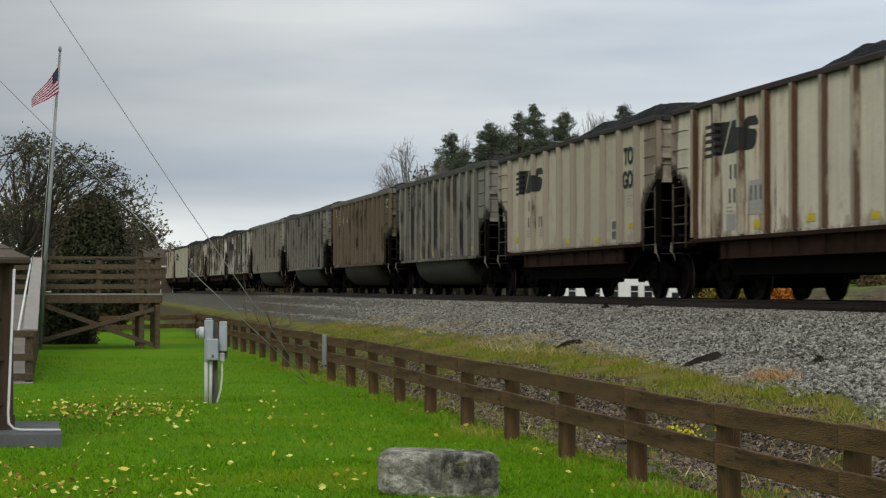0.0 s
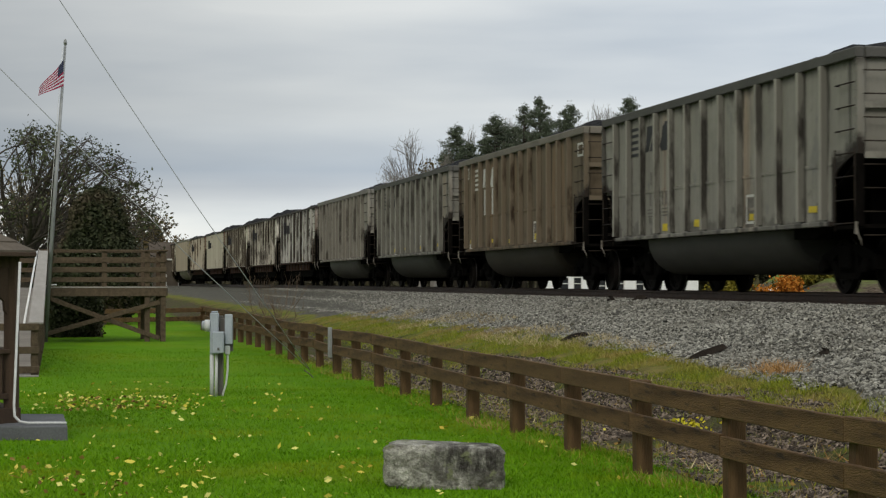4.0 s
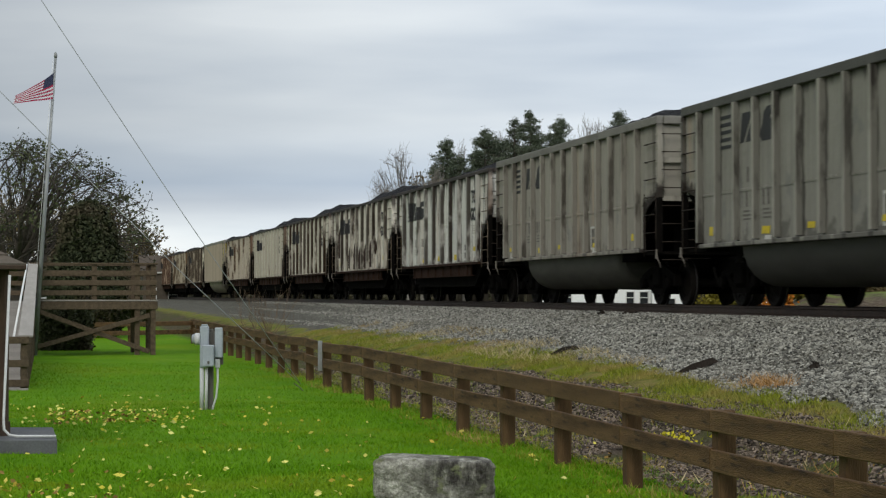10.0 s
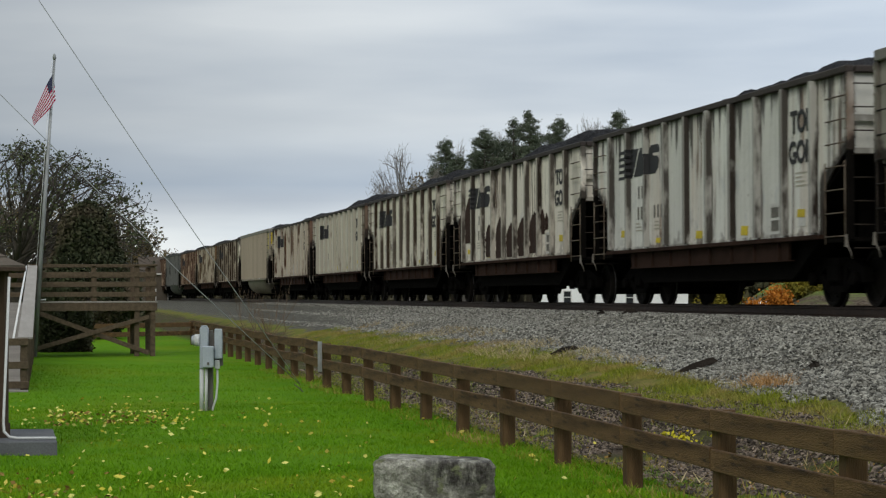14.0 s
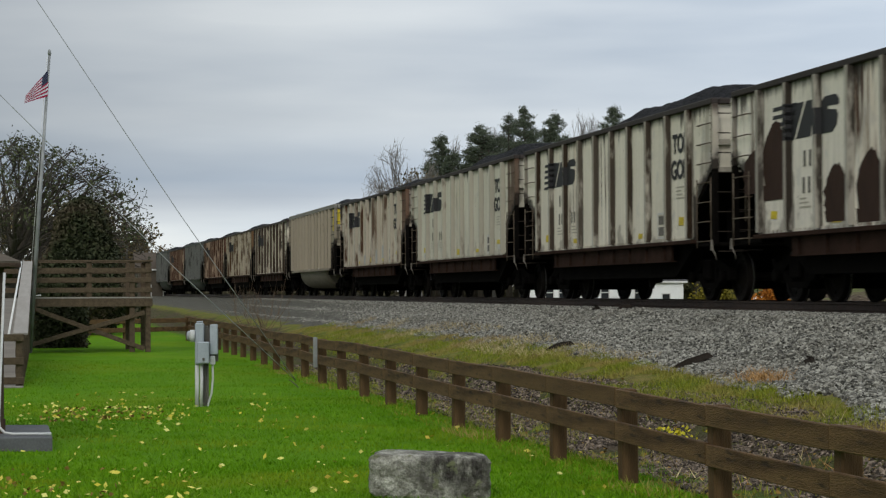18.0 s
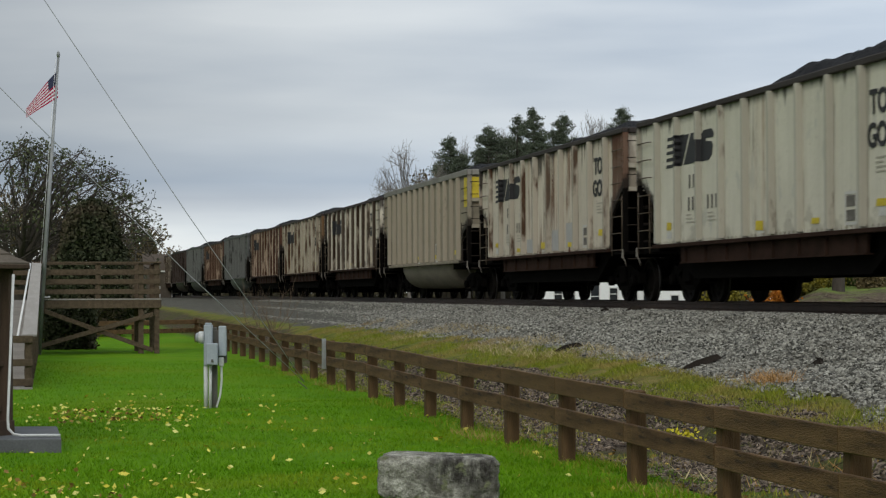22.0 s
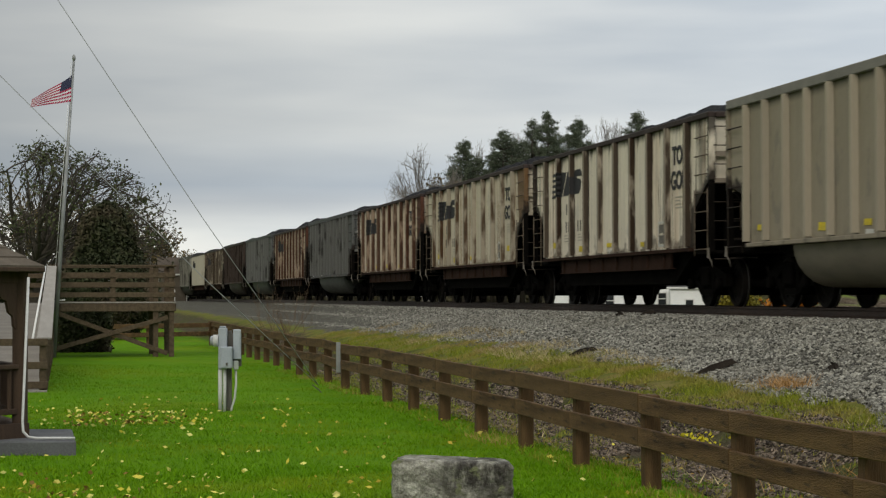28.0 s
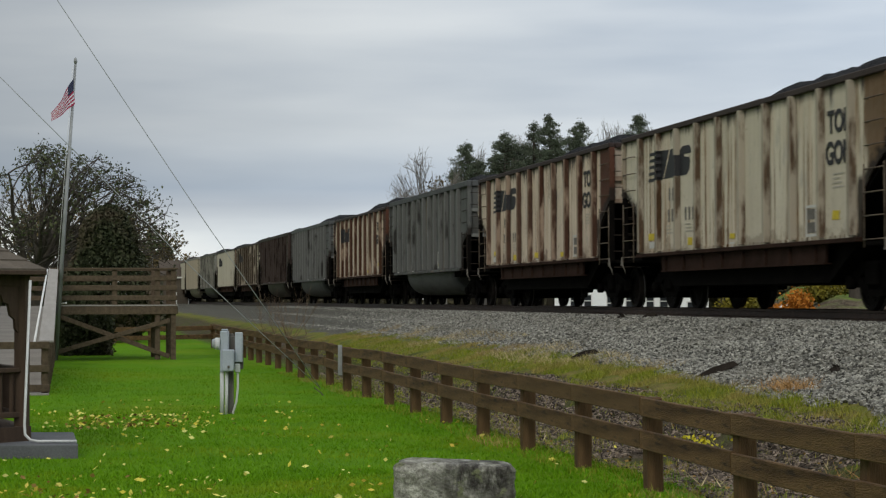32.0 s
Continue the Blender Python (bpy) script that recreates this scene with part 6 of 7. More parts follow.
def bush(name, m, label, rx, ry, rz, n, size, mat_, seed, stems=8, clump=0.35):
    t = thing(name, m, label, "shrub")
    g = np.random.default_rng(seed)
    rng = random.Random(seed)
    st = Shape()
    cent = []
    for i in range(stems):
        e = Vector((rng.uniform(-0.8, 0.8) * rx, rng.uniform(-0.8, 0.8) * ry, rz * rng.uniform(0.5, 1.7)))
        st.tube([(e.x * 0.2, e.y * 0.2, -0.1), (e.x * 0.6, e.y * 0.6, e.z * 0.55), e], [0.04, 0.025, 0.01], 4, cap=False)
        cent.append(e)
        cent.append(Vector((e.x * 0.8, e.y * 0.8, e.z * 0.6)))
        cent.append(Vector((e.x * 0.9, e.y * 0.9, e.z * 0.3)))
    part("stemwork", st, BARK, t)
    c = np.array([tuple(p) for p in cent])
    p = c[g.integers(0, len(c), n)] + g.normal(0, clump, (n, 3)) * np.array((rx, ry, rz))
    p[:, 2] = np.abs(p[:, 2])
    leaf_cloud("crown", p, size, g, mat_, t)
    return t


def build_trees():
    # the old spreading tree and the cedar beyond the platform
    dome_tree("spreading_tree", pose(*at_view(-0.2115, 82)), "spreading broadleaf tree, nearly bare, with a few late leaves", 2.1, 0.46, 3.6, 6.1, 4.35, 25, 11, BARK, AUTUMN, 0.065, 7, 0.013)
    cedar = thing("cedar", pose(*at_view(-0.1735, 76)), "dense dark green cedar with browned top", "tree")
    g = np.random.default_rng(5)
    part("trunk", Shape().tube([(0, 0, -0.3), (0, 0, 4.6)], [0.16, 0.03], 8), BARK, cedar)
    n = 20000
    u = g.uniform(0, 1, n) ** 0.85
    z = 0.1 + 4.9 * u
    rad = 2.0 * (1 - u ** 3.6) ** 0.72 * (0.78 + 0.22 * np.clip(u / 0.25, 0, 1)) * (0.86 + 0.14 * np.sin(9 * u + 5))
    a = g.uniform(0, 2 * np.pi, n)
    q = g.uniform(0.45, 1.05, n) ** 0.5
    pts = np.stack([rad * q * np.cos(a), rad * q * np.sin(a), z + g.normal(0, 0.12, n)], 1)
    leaf_cloud("crown", pts, 0.085, g, CEDAR, cedar, aspect=0.5)
    h = thing("hedge", ALONG @ pose(59.0, -0.55, 0), "clipped dark green hedge behind the platform", "hedge")
    p = g.uniform(-1, 1, (5200, 3)) * np.array((0.5, 0.75, 0.62)) + np.array((0, 0, 0.62)) + g.normal(0, 0.05, (5200, 3))
    part("stemwork", Shape().tube([(0, -0.4, -0.1), (0, -0.4, 0.9)], 0.03, 5).tube([(0, 0.4, -0.1), (0, 0.4, 0.9)], 0.03, 5), BARK, h)
    leaf_cloud("crown", p, 0.06, g, CEDAR, h)
    # undergrowth closing the view behind the platform
    for i in range(9):
        bush("thicket_shrub", pose(*at_view(-0.232 + 0.0095 * i, 92 + 5 * (i % 3))), "dense dark thicket shrub below the old tree", 1.0, 0.9, 1.45 - 0.08 * i, 2600, 0.10, CEDAR if i % 3 else AUTUMN, 600 + i)
    for i in range(7):
        bush("thicket_shrub", pose(*at_view(-0.231 + 0.0095 * i, 84 + 2 * (i % 2))), "dense dark thicket shrub below the old tree", 0.9, 0.7, 1.5, 2200, 0.09, CEDAR if i % 2 else AUTUMN, 640 + i)
    # pines beyond the track
    spec = ((0.0042, 165, 14.0, 2.3, 1.0), (-0.001, 172, 12.4, 1.8, 0.9), (0.0105, 170, 13.0, 2.0, 0.8), (0.0175, 172, 13.3, 1.9, 0.8), (0.0232, 165, 14.8, 2.3, 1.0), (0.0275, 170, 14.6, 2.2, 1.0),
            (0.0325, 174, 14.6, 1.8, 0.9), (0.0374, 166, 15.7, 1.6, 0.8), (0.0452, 164, 16.1, 1.9, 1.2), (0.0505, 172, 14.9, 1.9, 0.8), (0.0550, 169, 14.8, 1.8, 0.7), (0.0603, 165, 15.7, 2.2, 1.0),
            (0.0660, 173, 14.4, 1.9, 0.9), (0.0770, 170, 13.6, 2.3, 1.0), (0.0897, 166, 16.3, 2.4, 1.0), (0.099, 168, 15.0, 2.4, 1.0), (0.112, 170, 15.4, 2.4, 1.0), (0.13, 168, 15.8, 2.4, 1.0),
            (0.0015, 180, 11.6, 2.2, 1.0), (0.0075, 182, 12.6, 2.2, 1.0), (0.014, 184, 12.8, 2.3, 1.0), (0.0205, 183, 13.6, 2.2, 1.0), (0.030, 184, 14.0, 2.3, 1.0), (0.041, 182, 14.6, 2.3, 1.0), (0.048, 184, 14.4, 2.2, 1.0), (0.0575, 183, 14.2, 2.2, 1.0), (0.063, 184, 13.4, 2.0, 1.0))
    for i, (x, dep, hgt, w, sp) in enumerate(spec):
        tagged(conifer("pine", pose(*at_view(x, dep, 0.2), 0, 0, 40 * i), "tall dark pine in a row beyond the railway", hgt, w, 300 + i, PINE, sp * 1.2), group="pines beyond the railway")
    for i, (x, dep, top, half) in enumerate(((-0.0155, 125, 11.0, 1.9), (-0.0075, 130, 9.6, 1.3), (0.0125, 178, 15.2, 1.8), (0.030, 180, 16.2, 2.0), (0.0715, 176, 17.4, 2.0), (0.079, 178, 17.0, 1.7))):
        dome_tree("bare_tree", pose(*at_view(x, dep, 0.2)), "bare leafless grey tree beyond the railway", top * 0.5, 0.2, top * 0.68, half * 1.35, top * 0.31, 12, 70 + i, PALE_BARK, TANLEAF if i == 1 else None, 0.1, 2, 0.009)
    # woods far off along the other side of the line
    g2 = np.random.default_rng(77)
    q = []
    for i in range(90):
        u = -0.155 + 0.0048 * i
        dep = 270 + 40 * math.sin(i * 1.7)
        c = np.array((u * dep, dep, 1.2))
        q.append(c + g2.normal(0, 1, (420, 3)) * np.array((1.3, 1.3, (0.9 if i < 46 else 1.7) + 0.3 * math.sin(i * 2.3))))
    q = np.concatenate(q)
    q[:, 2] = np.abs(q[:, 2])
    tagged(leaf_cloud("far_woods", q, 0.28, g2, leaf_material("far_wood_leaves", (0.035, 0.033, 0.022), (0.075, 0.066, 0.04))), "low brown woods far off beyond the line", "woods", kind="stuff")
    # colour behind the train, seen under the cars
    for i, (x, dep, rx, rz, mt, lb) in enumerate(((0.1565, 97, 0.6, 0.5, ORANGE, "orange"), (0.1655, 98, 0.65, 0.75, ORANGE, "orange"), (0.139, 104, 1.0, 0.8, GOLD, "golden"), (0.168, 124, 1.1, 0.6, GREENISH, "dull green"),
                                                   (0.183, 121, 1.2, 0.6, GOLD, "golden"), (0.209, 116, 1.6, 0.7, GREENISH, "dull green"), (0.225, 110, 1.4, 0.7, GREENISH, "dull green"))):
        bush("autumn_shrub", pose(*at_view(x, dep, 0.25)), lb + " autumn shrub beyond the railway", rx, 0.8, rz, 4200, 0.09, mt, 400 + i)
    # far line of trees at the left, down the line
    for i, (x, dep, hgt) in enumerate(((-0.150, 230, 5.6), (-0.156, 210, 6.2), (-0.162, 200, 7.0), (-0.143, 260, 5.2), (-0.137, 280, 5.4), (-0.17, 190, 7.5), (-0.185, 180, 7.0), (-0.2, 175, 7.4), (-0.22, 170, 8.0))):
        broadleaf("far_tree", pose(*at_view(x, dep)), "small tan-leaved tree far down the line", hgt * 1.3, 0.12, 0.8, 3, 500 + i, PALE_BARK, TANLEAF, 0.16, 2.5, 0.8, 6, 0.25, 0.1)


build_trees()


# ---------------------------------------------------------------- buildings and car beyond the track
SIDING = surface("white_siding", (0.86, 0.87, 0.86), (0.82, 0.83, 0.82), 2, 30, rough=0.5, vary=0.05)
ROOFING = surface("dark_roofing", (0.05, 0.05, 0.052), (0.08, 0.08, 0.083), 3, 30, rough=0.9)
PANE = plain("window_glass", (0.02, 0.023, 0.026), 0.25, 0.0, 0.3)


def house(name, m, label, w, dep, eave, ridge, openings, siding=None, roofing=None):
    h = thing(name, m, label, "house")
    siding, roofing = siding or SIDING, roofing or ROOFING
    # front wall with real openings, built from strips round them
    xs = sorted({-w / 2, w / 2, *[o[0] for o in openings], *[o[1] for o in openings]})
    wall = Shape()
    for a, b in zip(xs, xs[1:]):
        hole = [o for o in openings if o[0] <= a and b <= o[1]]
        if hole:
            o = hole[0]
            if o[2] > 0:
                wall.box(a, b, 0, 0.18, -0.3, o[2])
            wall.box(a, b, 0, 0.18, o[3], eave)
        else:
            wall.box(a, b, 0, 0.18, -0.3, eave)
    wl = part("front_wall", wall, siding, h)
    for k in range(int(eave / 0.2)):
        for a, b in zip(xs, xs[1:]):
            if not [o for o in openings if o[0] <= a and b <= o[1]]:
                part("clapboard", Shape().prism([(a, 0), (b, 0), (b, 0.19), (a, 0.19)], -0.02, -0.002, Matrix.Translation((0, 0, 0.2 * k))), siding, wl)
    part("back_wall", Shape().box(-w / 2, w / 2, dep - 0.18, dep, -0.3, eave), siding, h)
    for sx in (-1, 1):
        x = sx * w / 2
        gable = [(0.18, -0.3), (dep - 0.18, -0.3), (dep - 0.18, eave), (dep / 2, ridge - 0.1), (0.18, eave)]
        g = Shape()
        n = len(gable)
        x0, x1 = (x - 0.18, x) if sx > 0 else (x, x + 0.18)
        g.add([(x0, a, b) for a, b in gable] + [(x1, a, b) for a, b in gable], [tuple(range(n))[::-1], tuple(range(n, 2 * n))] + [(i, (i + 1) % n, (i + 1) % n + n, i + n) for i in range(n)])
        part("gable_wall", g, siding, h)
    for y0, y1 in ((-0.15, dep / 2), (dep + 0.15, dep / 2)):
        z0 = eave - 0.1
        r = Shape().add([(-w / 2 - 0.3, y0, z0), (w / 2 + 0.3, y0, z0), (w / 2 + 0.3, y1, ridge), (-w / 2 - 0.3, y1, ridge),
                         (-w / 2 - 0.3, y0, z0 + 0.12), (w / 2 + 0.3, y0, z0 + 0.12), (w / 2 + 0.3, y1, ridge + 0.12), (-w / 2 - 0.3, y1, ridge + 0.12)],
                        [(0, 1, 2, 3), (7, 6, 5, 4), (0, 4, 5, 1), (1, 5, 6, 2), (2, 6, 7, 3), (3, 7, 4, 0)])
        part("roof", r, roofing, h)
    part("eave_board", Shape().box(-w / 2 - 0.3, w / 2 + 0.3, -0.20, -0.155, eave - 0.1, eave + 0.04), WHITE_PAINT, h)
    part("floor_slab", Shape().box(-w / 2 + 0.2, w / 2 - 0.2, 0.2, dep - 0.2, -0.3, 0.02), CONCRETE, h)
    for a, b, z0, z1 in openings:
        wn = part("window" if z0 > 0 else "door", Shape().box(a, b, 0.10, 0.13, z0, z1), PANE, h)
        fr = Shape().box(a - 0.08, a, -0.04, 0.05, z0 - 0.08, z1 + 0.08).box(b, b + 0.08, -0.04, 0.05, z0 - 0.08, z1 + 0.08)
        fr.box(a, b, -0.04, 0.05, z1, z1 + 0.08).box(a, b, -0.04, 0.05, z0 - 0.08, z0).box(a, b, 0.06, 0.10, (z0 + z1) / 2 - 0.03, (z0 + z1) / 2 + 0.03)
        part("frame", fr, WHITE_PAINT, wn)
    return h


def build_far_side():
    house("white_house", pose(0.0775 * 150, 150, 0.25, 0, 0, -3), "white clapboard house with dark windows beyond the railway", 9.0, 6.5, 3.3, 5.0,
          [(-3.3, -2.75, 0.75, 1.6), (-2.3, -1.8, 0.75, 1.6), (-0.6, 0.0, 0.0, 2.0), (0.8, 1.35, 0.75, 1.6), (2.3, 2.82, 0.72, 1.55), (3.3, 3.86, 0.72, 1.55)])
    house("white_shed", pose(0.1145 * 146, 146, 0.25, 0, 0, -4), "small white shed with a dark roof and a grey door", 2.6, 3.0, 1.95, 2.7, [(-0.2, 0.32, 0.0, 1.05)])
    house("brown_house", pose(-0.1365 * 190, 190, 0.0, 0, 0, 12), "small brown-roofed house far down the line", 3.6, 4.2, 3.7, 5.2, [(-1.4, -0.6, 1.0, 2.2), (0.6, 1.4, 1.0, 2.2)],
          surface("tan_siding", (0.09, 0.075, 0.058), (0.13, 0.108, 0.082), 2, 30), surface("brown_roofing", (0.07, 0.055, 0.043), (0.10, 0.078, 0.06), 2, 30))
    house("red_shed", pose(0.2225 * 132, 132, 1.9, 0, 0, -6), "small faded red shed on the grassy bank beyond the railway", 4.4, 3.6, 2.2, 3.2, [(-0.5, 0.3, 0.0, 1.7)],
          surface("faded_red_siding", (0.20, 0.06, 0.045), (0.27, 0.10, 0.08), 2, 30))
    tank = thing("gas_tank", pose(0.1655 * 118, 118, 0.12, 0, 0, 5), "white horizontal gas tank on short legs beyond the railway", "gas tank")
    xs = (-1.25, -1.2, -1.05, -0.9, 0.9, 1.05, 1.2, 1.25)
    part("shell", Shape().tube([(x, 0, 0.62) for x in xs], (0.08, 0.26, 0.40, 0.46, 0.46, 0.40, 0.26, 0.08), 20), SIDING, tank)
    part("dome", Shape().tube([(0, 0, 1.05), (0, 0, 1.2)], 0.14, 12), SIDING, tank)
    for x in (-0.7, 0.7):
        part("leg", Shape().bevel(x - 0.08, x + 0.08, -0.3, 0.3, -0.05, 0.3, 0.01), CONCRETE, tank)


def build_bank():
    """A low earth bank across the line, littered with leaves, grass on top; dark woods close the view behind it."""
    m, nt, bsdf = raw("bank_cover")
    rise = axis_fac(nt, "Z", 1.35, 1.75)
    earth = mixed(nt, noise_fac(nt, 1.1, 0.4, 0.6, detail=6), (0.045, 0.032, 0.022), (0.085, 0.064, 0.044))
    earth = mixed(nt, noise_fac(nt, 7.0, 0.5, 0.62, detail=6, stretch=(1, 1, 2.4)), earth, (0.14, 0.115, 0.085))
    grass = mixed(nt, noise_fac(nt, 0.8, 0.4, 0.6), (0.09, 0.14, 0.025), (0.15, 0.19, 0.045))
    blend = calc(nt, "ADD", rise, calc(nt, "SUBTRACT", noise_fac(nt, 0.9, 0.3, 0.7, detail=5), 0.5), True)
    finish(nt, bsdf, mixed(nt, blend, earth, grass), 0.95, 0, noise_fac(nt, 5, 0.2, 0.8), 0.08, 0.05)
    rows = ((0.0, -0.2), (2.0, 0.5), (5.5, 1.25), (8.0, 1.6), (14.0, 1.85), (30.0, 2.2), (60.0, 2.4), (75.0, 0.0))
    n, vs = 60, []
    for i in range(n + 1):
        x = 14.5 + 26 * i / n
        k = min(1.0, i / 8, (n - i) / 8)
        for y, zz in rows:
            vs.append((x + 0.12 * y, 92 + y + 0.9 * noise.noise(Vector((x * 0.3, y * 0.2, 4.0))), (zz + 0.22 * noise.noise(Vector((x * 0.5, y * 0.4, 1.0)))) * k + 0.25 * (1 - k)))
    r = len(rows)
    ob = solid("grassy_bank", Shape().add(vs, [(a * r + b, (a + 1) * r + b, (a + 1) * r + b + 1, a * r + b + 1) for a in range(n) for b in range(r - 1)], smooth=True), m)
    tagged(ob, "low earth bank with grass on top beyond the railway", "ground", kind="structure")
    broadleaf("bare_tree", pose(*at_view(0.1955, 101, 1.2)), "bare dark tree on the bank beyond the railway", 8.0, 0.3, 0.8, 3, 811, BARK)
    for i, (x, dep, z0, rx, rz, mt, lb) in enumerate(((0.181, 103, 1.4, 0.9, 0.75, GOLD, "golden"), (0.189, 105, 1.5, 0.8, 0.6, GOLD, "golden"), (0.204, 106, 1.5, 0.8, 0.5, GREENISH, "dull green"), (0.2135, 104, 1.5, 0.8, 0.5, TANLEAF, "tan-leaved"))):
        bush("autumn_shrub", pose(*at_view(x, dep, z0)), lb + " autumn shrub on the earth bank", rx, 0.8, rz, 3200, 0.09, mt, 850 + i)
    g = np.random.default_rng(88)
    u, dep = g.uniform(0.118, 0.34, 15000), g.uniform(168, 180, 15000)
    q = np.stack([u * dep, dep, np.abs(g.normal(0, 2.6, 15000)) + 0.3], 1)
    tagged(leaf_cloud("bank_woods", q, 0.38, g, leaf_material("bank_wood_leaves", (0.03, 0.034, 0.018), (0.075, 0.07, 0.036))), "dim brown and green woods behind the bank", "woods", kind="stuff")


build_far_side()
build_bank()


# ---------------------------------------------------------------- grass, leaves and stones near the viewer
def field_points(rng, n, s0, s1, d0, d1, lift=0.0, follow=True):
    s = rng.uniform(s0, s1, n)
    d = rng.uniform(d0, d1, n)
    z = np.array([terrain(b, a) + bumps(a, b) for a, b in zip(s, d)])
    return np.stack([s, -d, z + lift], 1)


def build_cover():
    g = np.random.default_rng(21)
    lawn = leaf_material("lawn_blades", (0.075, 0.19, 0.003), (0.118, 0.255, 0.006), (0.155, 0.235, 0.008))
    pts = np.concatenate([field_points(g, 64000, 12.5, 19, -1.6, 6.0), field_points(g, 54000, 19, 30, -2.6, 6.0), field_points(g, 26000, 30, 48, -3.0, 5.0)])
    ob = blades("lawn_grass", pts[[noise.noise(Vector((p[0] * 1.1, p[1] * 2.0, 5.5))) * 1.1 - p[1] < 5.35 for p in pts]], 0.032, 0.005, g, lawn, 0.6, ALONG)
    tagged(ob, "short mown green lawn grass", "grass", kind="stuff")
    # rough grass on the verge and at the fence foot
    rough = leaf_material("verge_blades", (0.13, 0.175, 0.012), (0.24, 0.25, 0.035), (0.28, 0.225, 0.07))
    pts = np.concatenate([field_points(g, 34000, 14, 34, 7.2, 9.0), field_points(g, 26000, 34, 62, 6.8, 8.9)])
    toe = np.array([noise.noise(Vector((p[0] * 0.9, p[1] * 1.3, 6.1))) * 0.2 - p[1] for p in pts])
    pts = pts[(toe > np.where(pts[:, 0] < 34, 7.22 + 0.045 * np.maximum(0, pts[:, 0] - 22), 6.6)) & (toe < np.minimum(8.95, 7.85 + 0.068 * (pts[:, 0] - 18)))]
    pts = np.concatenate([pts, field_points(g, 9000, 12, 44, 4.5, 6.0), field_points(g, 3500, 12, 44, 6.0, 7.4)])
    keep = np.array([noise.noise(Vector((p[0] * 0.8, p[1] * 1.6, 2.2))) > -0.3 for p in pts])
    ob = blades("verge_grass", pts[keep], 0.062, 0.006, g, rough, 0.55, ALONG)
    tagged(ob, "rough yellowing grass along the ballast toe", "grass", kind="stuff")
    dry = leaf_material("dry_blades", (0.30, 0.16, 0.055), (0.44, 0.27, 0.12))
    pts = []
    for s, d, r, n in ((22.6, 8.3, 0.30, 420), (16.5, 6.3, 0.5, 120)):
        q = np.stack([g.normal(s, r, n), -g.normal(d, r * 0.4, n)], 1)
        pts.append(np.column_stack([q, [ground_z(a, -b) for a, b in q]]))
    ob = blades("dry_tufts", np.concatenate(pts), 0.15, 0.005, g, dry, 1.0, ALONG)
    tagged(ob, "tufts of straw-brown dead grass on the bank", "grass", kind="stuff")
    straw = leaf_material("straw_blades", (0.34, 0.27, 0.13), (0.50, 0.42, 0.235), (0.26, 0.19, 0.09))
    pts = np.concatenate([field_points(g, 14000, 24, 62, 8.0, 9.6), field_points(g, 500, 17, 30, 5.3, 8.0)])
    pts = pts[[noise.noise(Vector((p[0] * 0.35, p[1] * 1.1, 12.2))) > 0.08 and -p[1] < 8.1 + 0.068 * (p[0] - 18) for p in pts]]
    ob = blades("straw_grass", pts, 0.10, 0.006, g, straw, 0.9, ALONG)
    tagged(ob, "pale straw-coloured dead grass along the ballast", "grass", kind="stuff")
    # fallen leaves on the lawn
    yellow = leaf_material("fallen_leaves", (0.58, 0.5, 0.06), (0.66, 0.64, 0.22), (0.48, 0.36, 0.06))
    pts = np.concatenate([field_points(g, 400, 12.5, 32, -2.4, 3.4, 0.03), field_points(g, 150, 24.8, 28.4, 0.0, 1.8, 0.03), field_points(g, 60, 23.5, 30, -0.6, 2.4, 0.03), field_points(g, 200, 13, 18, -1.4, 1.4, 0.03), field_points(g, 70, 12.5, 26, 3.5, 7.4, 0.03)])
    ob = leaf_cloud("fallen_leaves", pts, 0.029, g, yellow, flat=0.65, aspect=0.55)
    ob.matrix_world = ALONG
    brown = leaf_material("brown_leaves", (0.12, 0.075, 0.025), (0.26, 0.165, 0.045))
    pts = np.concatenate([field_points(g, 130, 25.0, 28.0, 0.0, 1.7, 0.03), field_points(g, 60, 15, 19, -0.8, 0.6, 0.03), field_points(g, 1100, 12.5, 30, 5.2, 7.8, 0.015)])
    ob2 = leaf_cloud("brown_leaves", pts, 0.025, g, brown, flat=0.75, aspect=0.75)
    ob2.matrix_world = ALONG
    tagged(ob2, "heap of brown fallen leaves on the lawn", "fallen leaves", kind="stuff")
    tagged(ob, "yellow and tan fallen leaves scattered on the lawn", "fallen leaves", kind="stuff")
    # weeds with yellow leaves in the ditch
    pts = np.stack([g.normal(19.2, 0.14, 150), -g.normal(6.1, 0.12, 150), g.uniform(0.0, 0.24, 150)], 1)
    ob = leaf_cloud("yellow_weed", pts, 0.024, g, leaf_material("yellow_weed_leaves", (0.42, 0.36, 0.02), (0.55, 0.5, 0.05)))
    ob.matrix_world = ALONG
    tagged(ob, "small yellow-leaved weed in the ditch", "weed", kind="stuff")
    br = Shape()
    r = random.Random(8)
    tips = []
    for i in range(16):
        a = r.uniform(0, 6.28)
        limbs(br, Vector((r.uniform(-0.4, 0.4), r.uniform(-0.3, 0.3), -0.05)), (math.cos(a) * 0.7, math.sin(a) * 0.7, 1), r.uniform(0.7, 1.2), 0.012, 2, r, 0.7, tips, 4)
    ob = solid("dry_brush", br, surface("dry_twigs", (0.16, 0.11, 0.07), (0.22, 0.16, 0.11), 4, 30, rough=0.95))
    ob.matrix_world = ALONG @ pose(58.5, -6.3, 0.1)
    tagged(ob, "leafless brown brush beside the track bank", "brush")


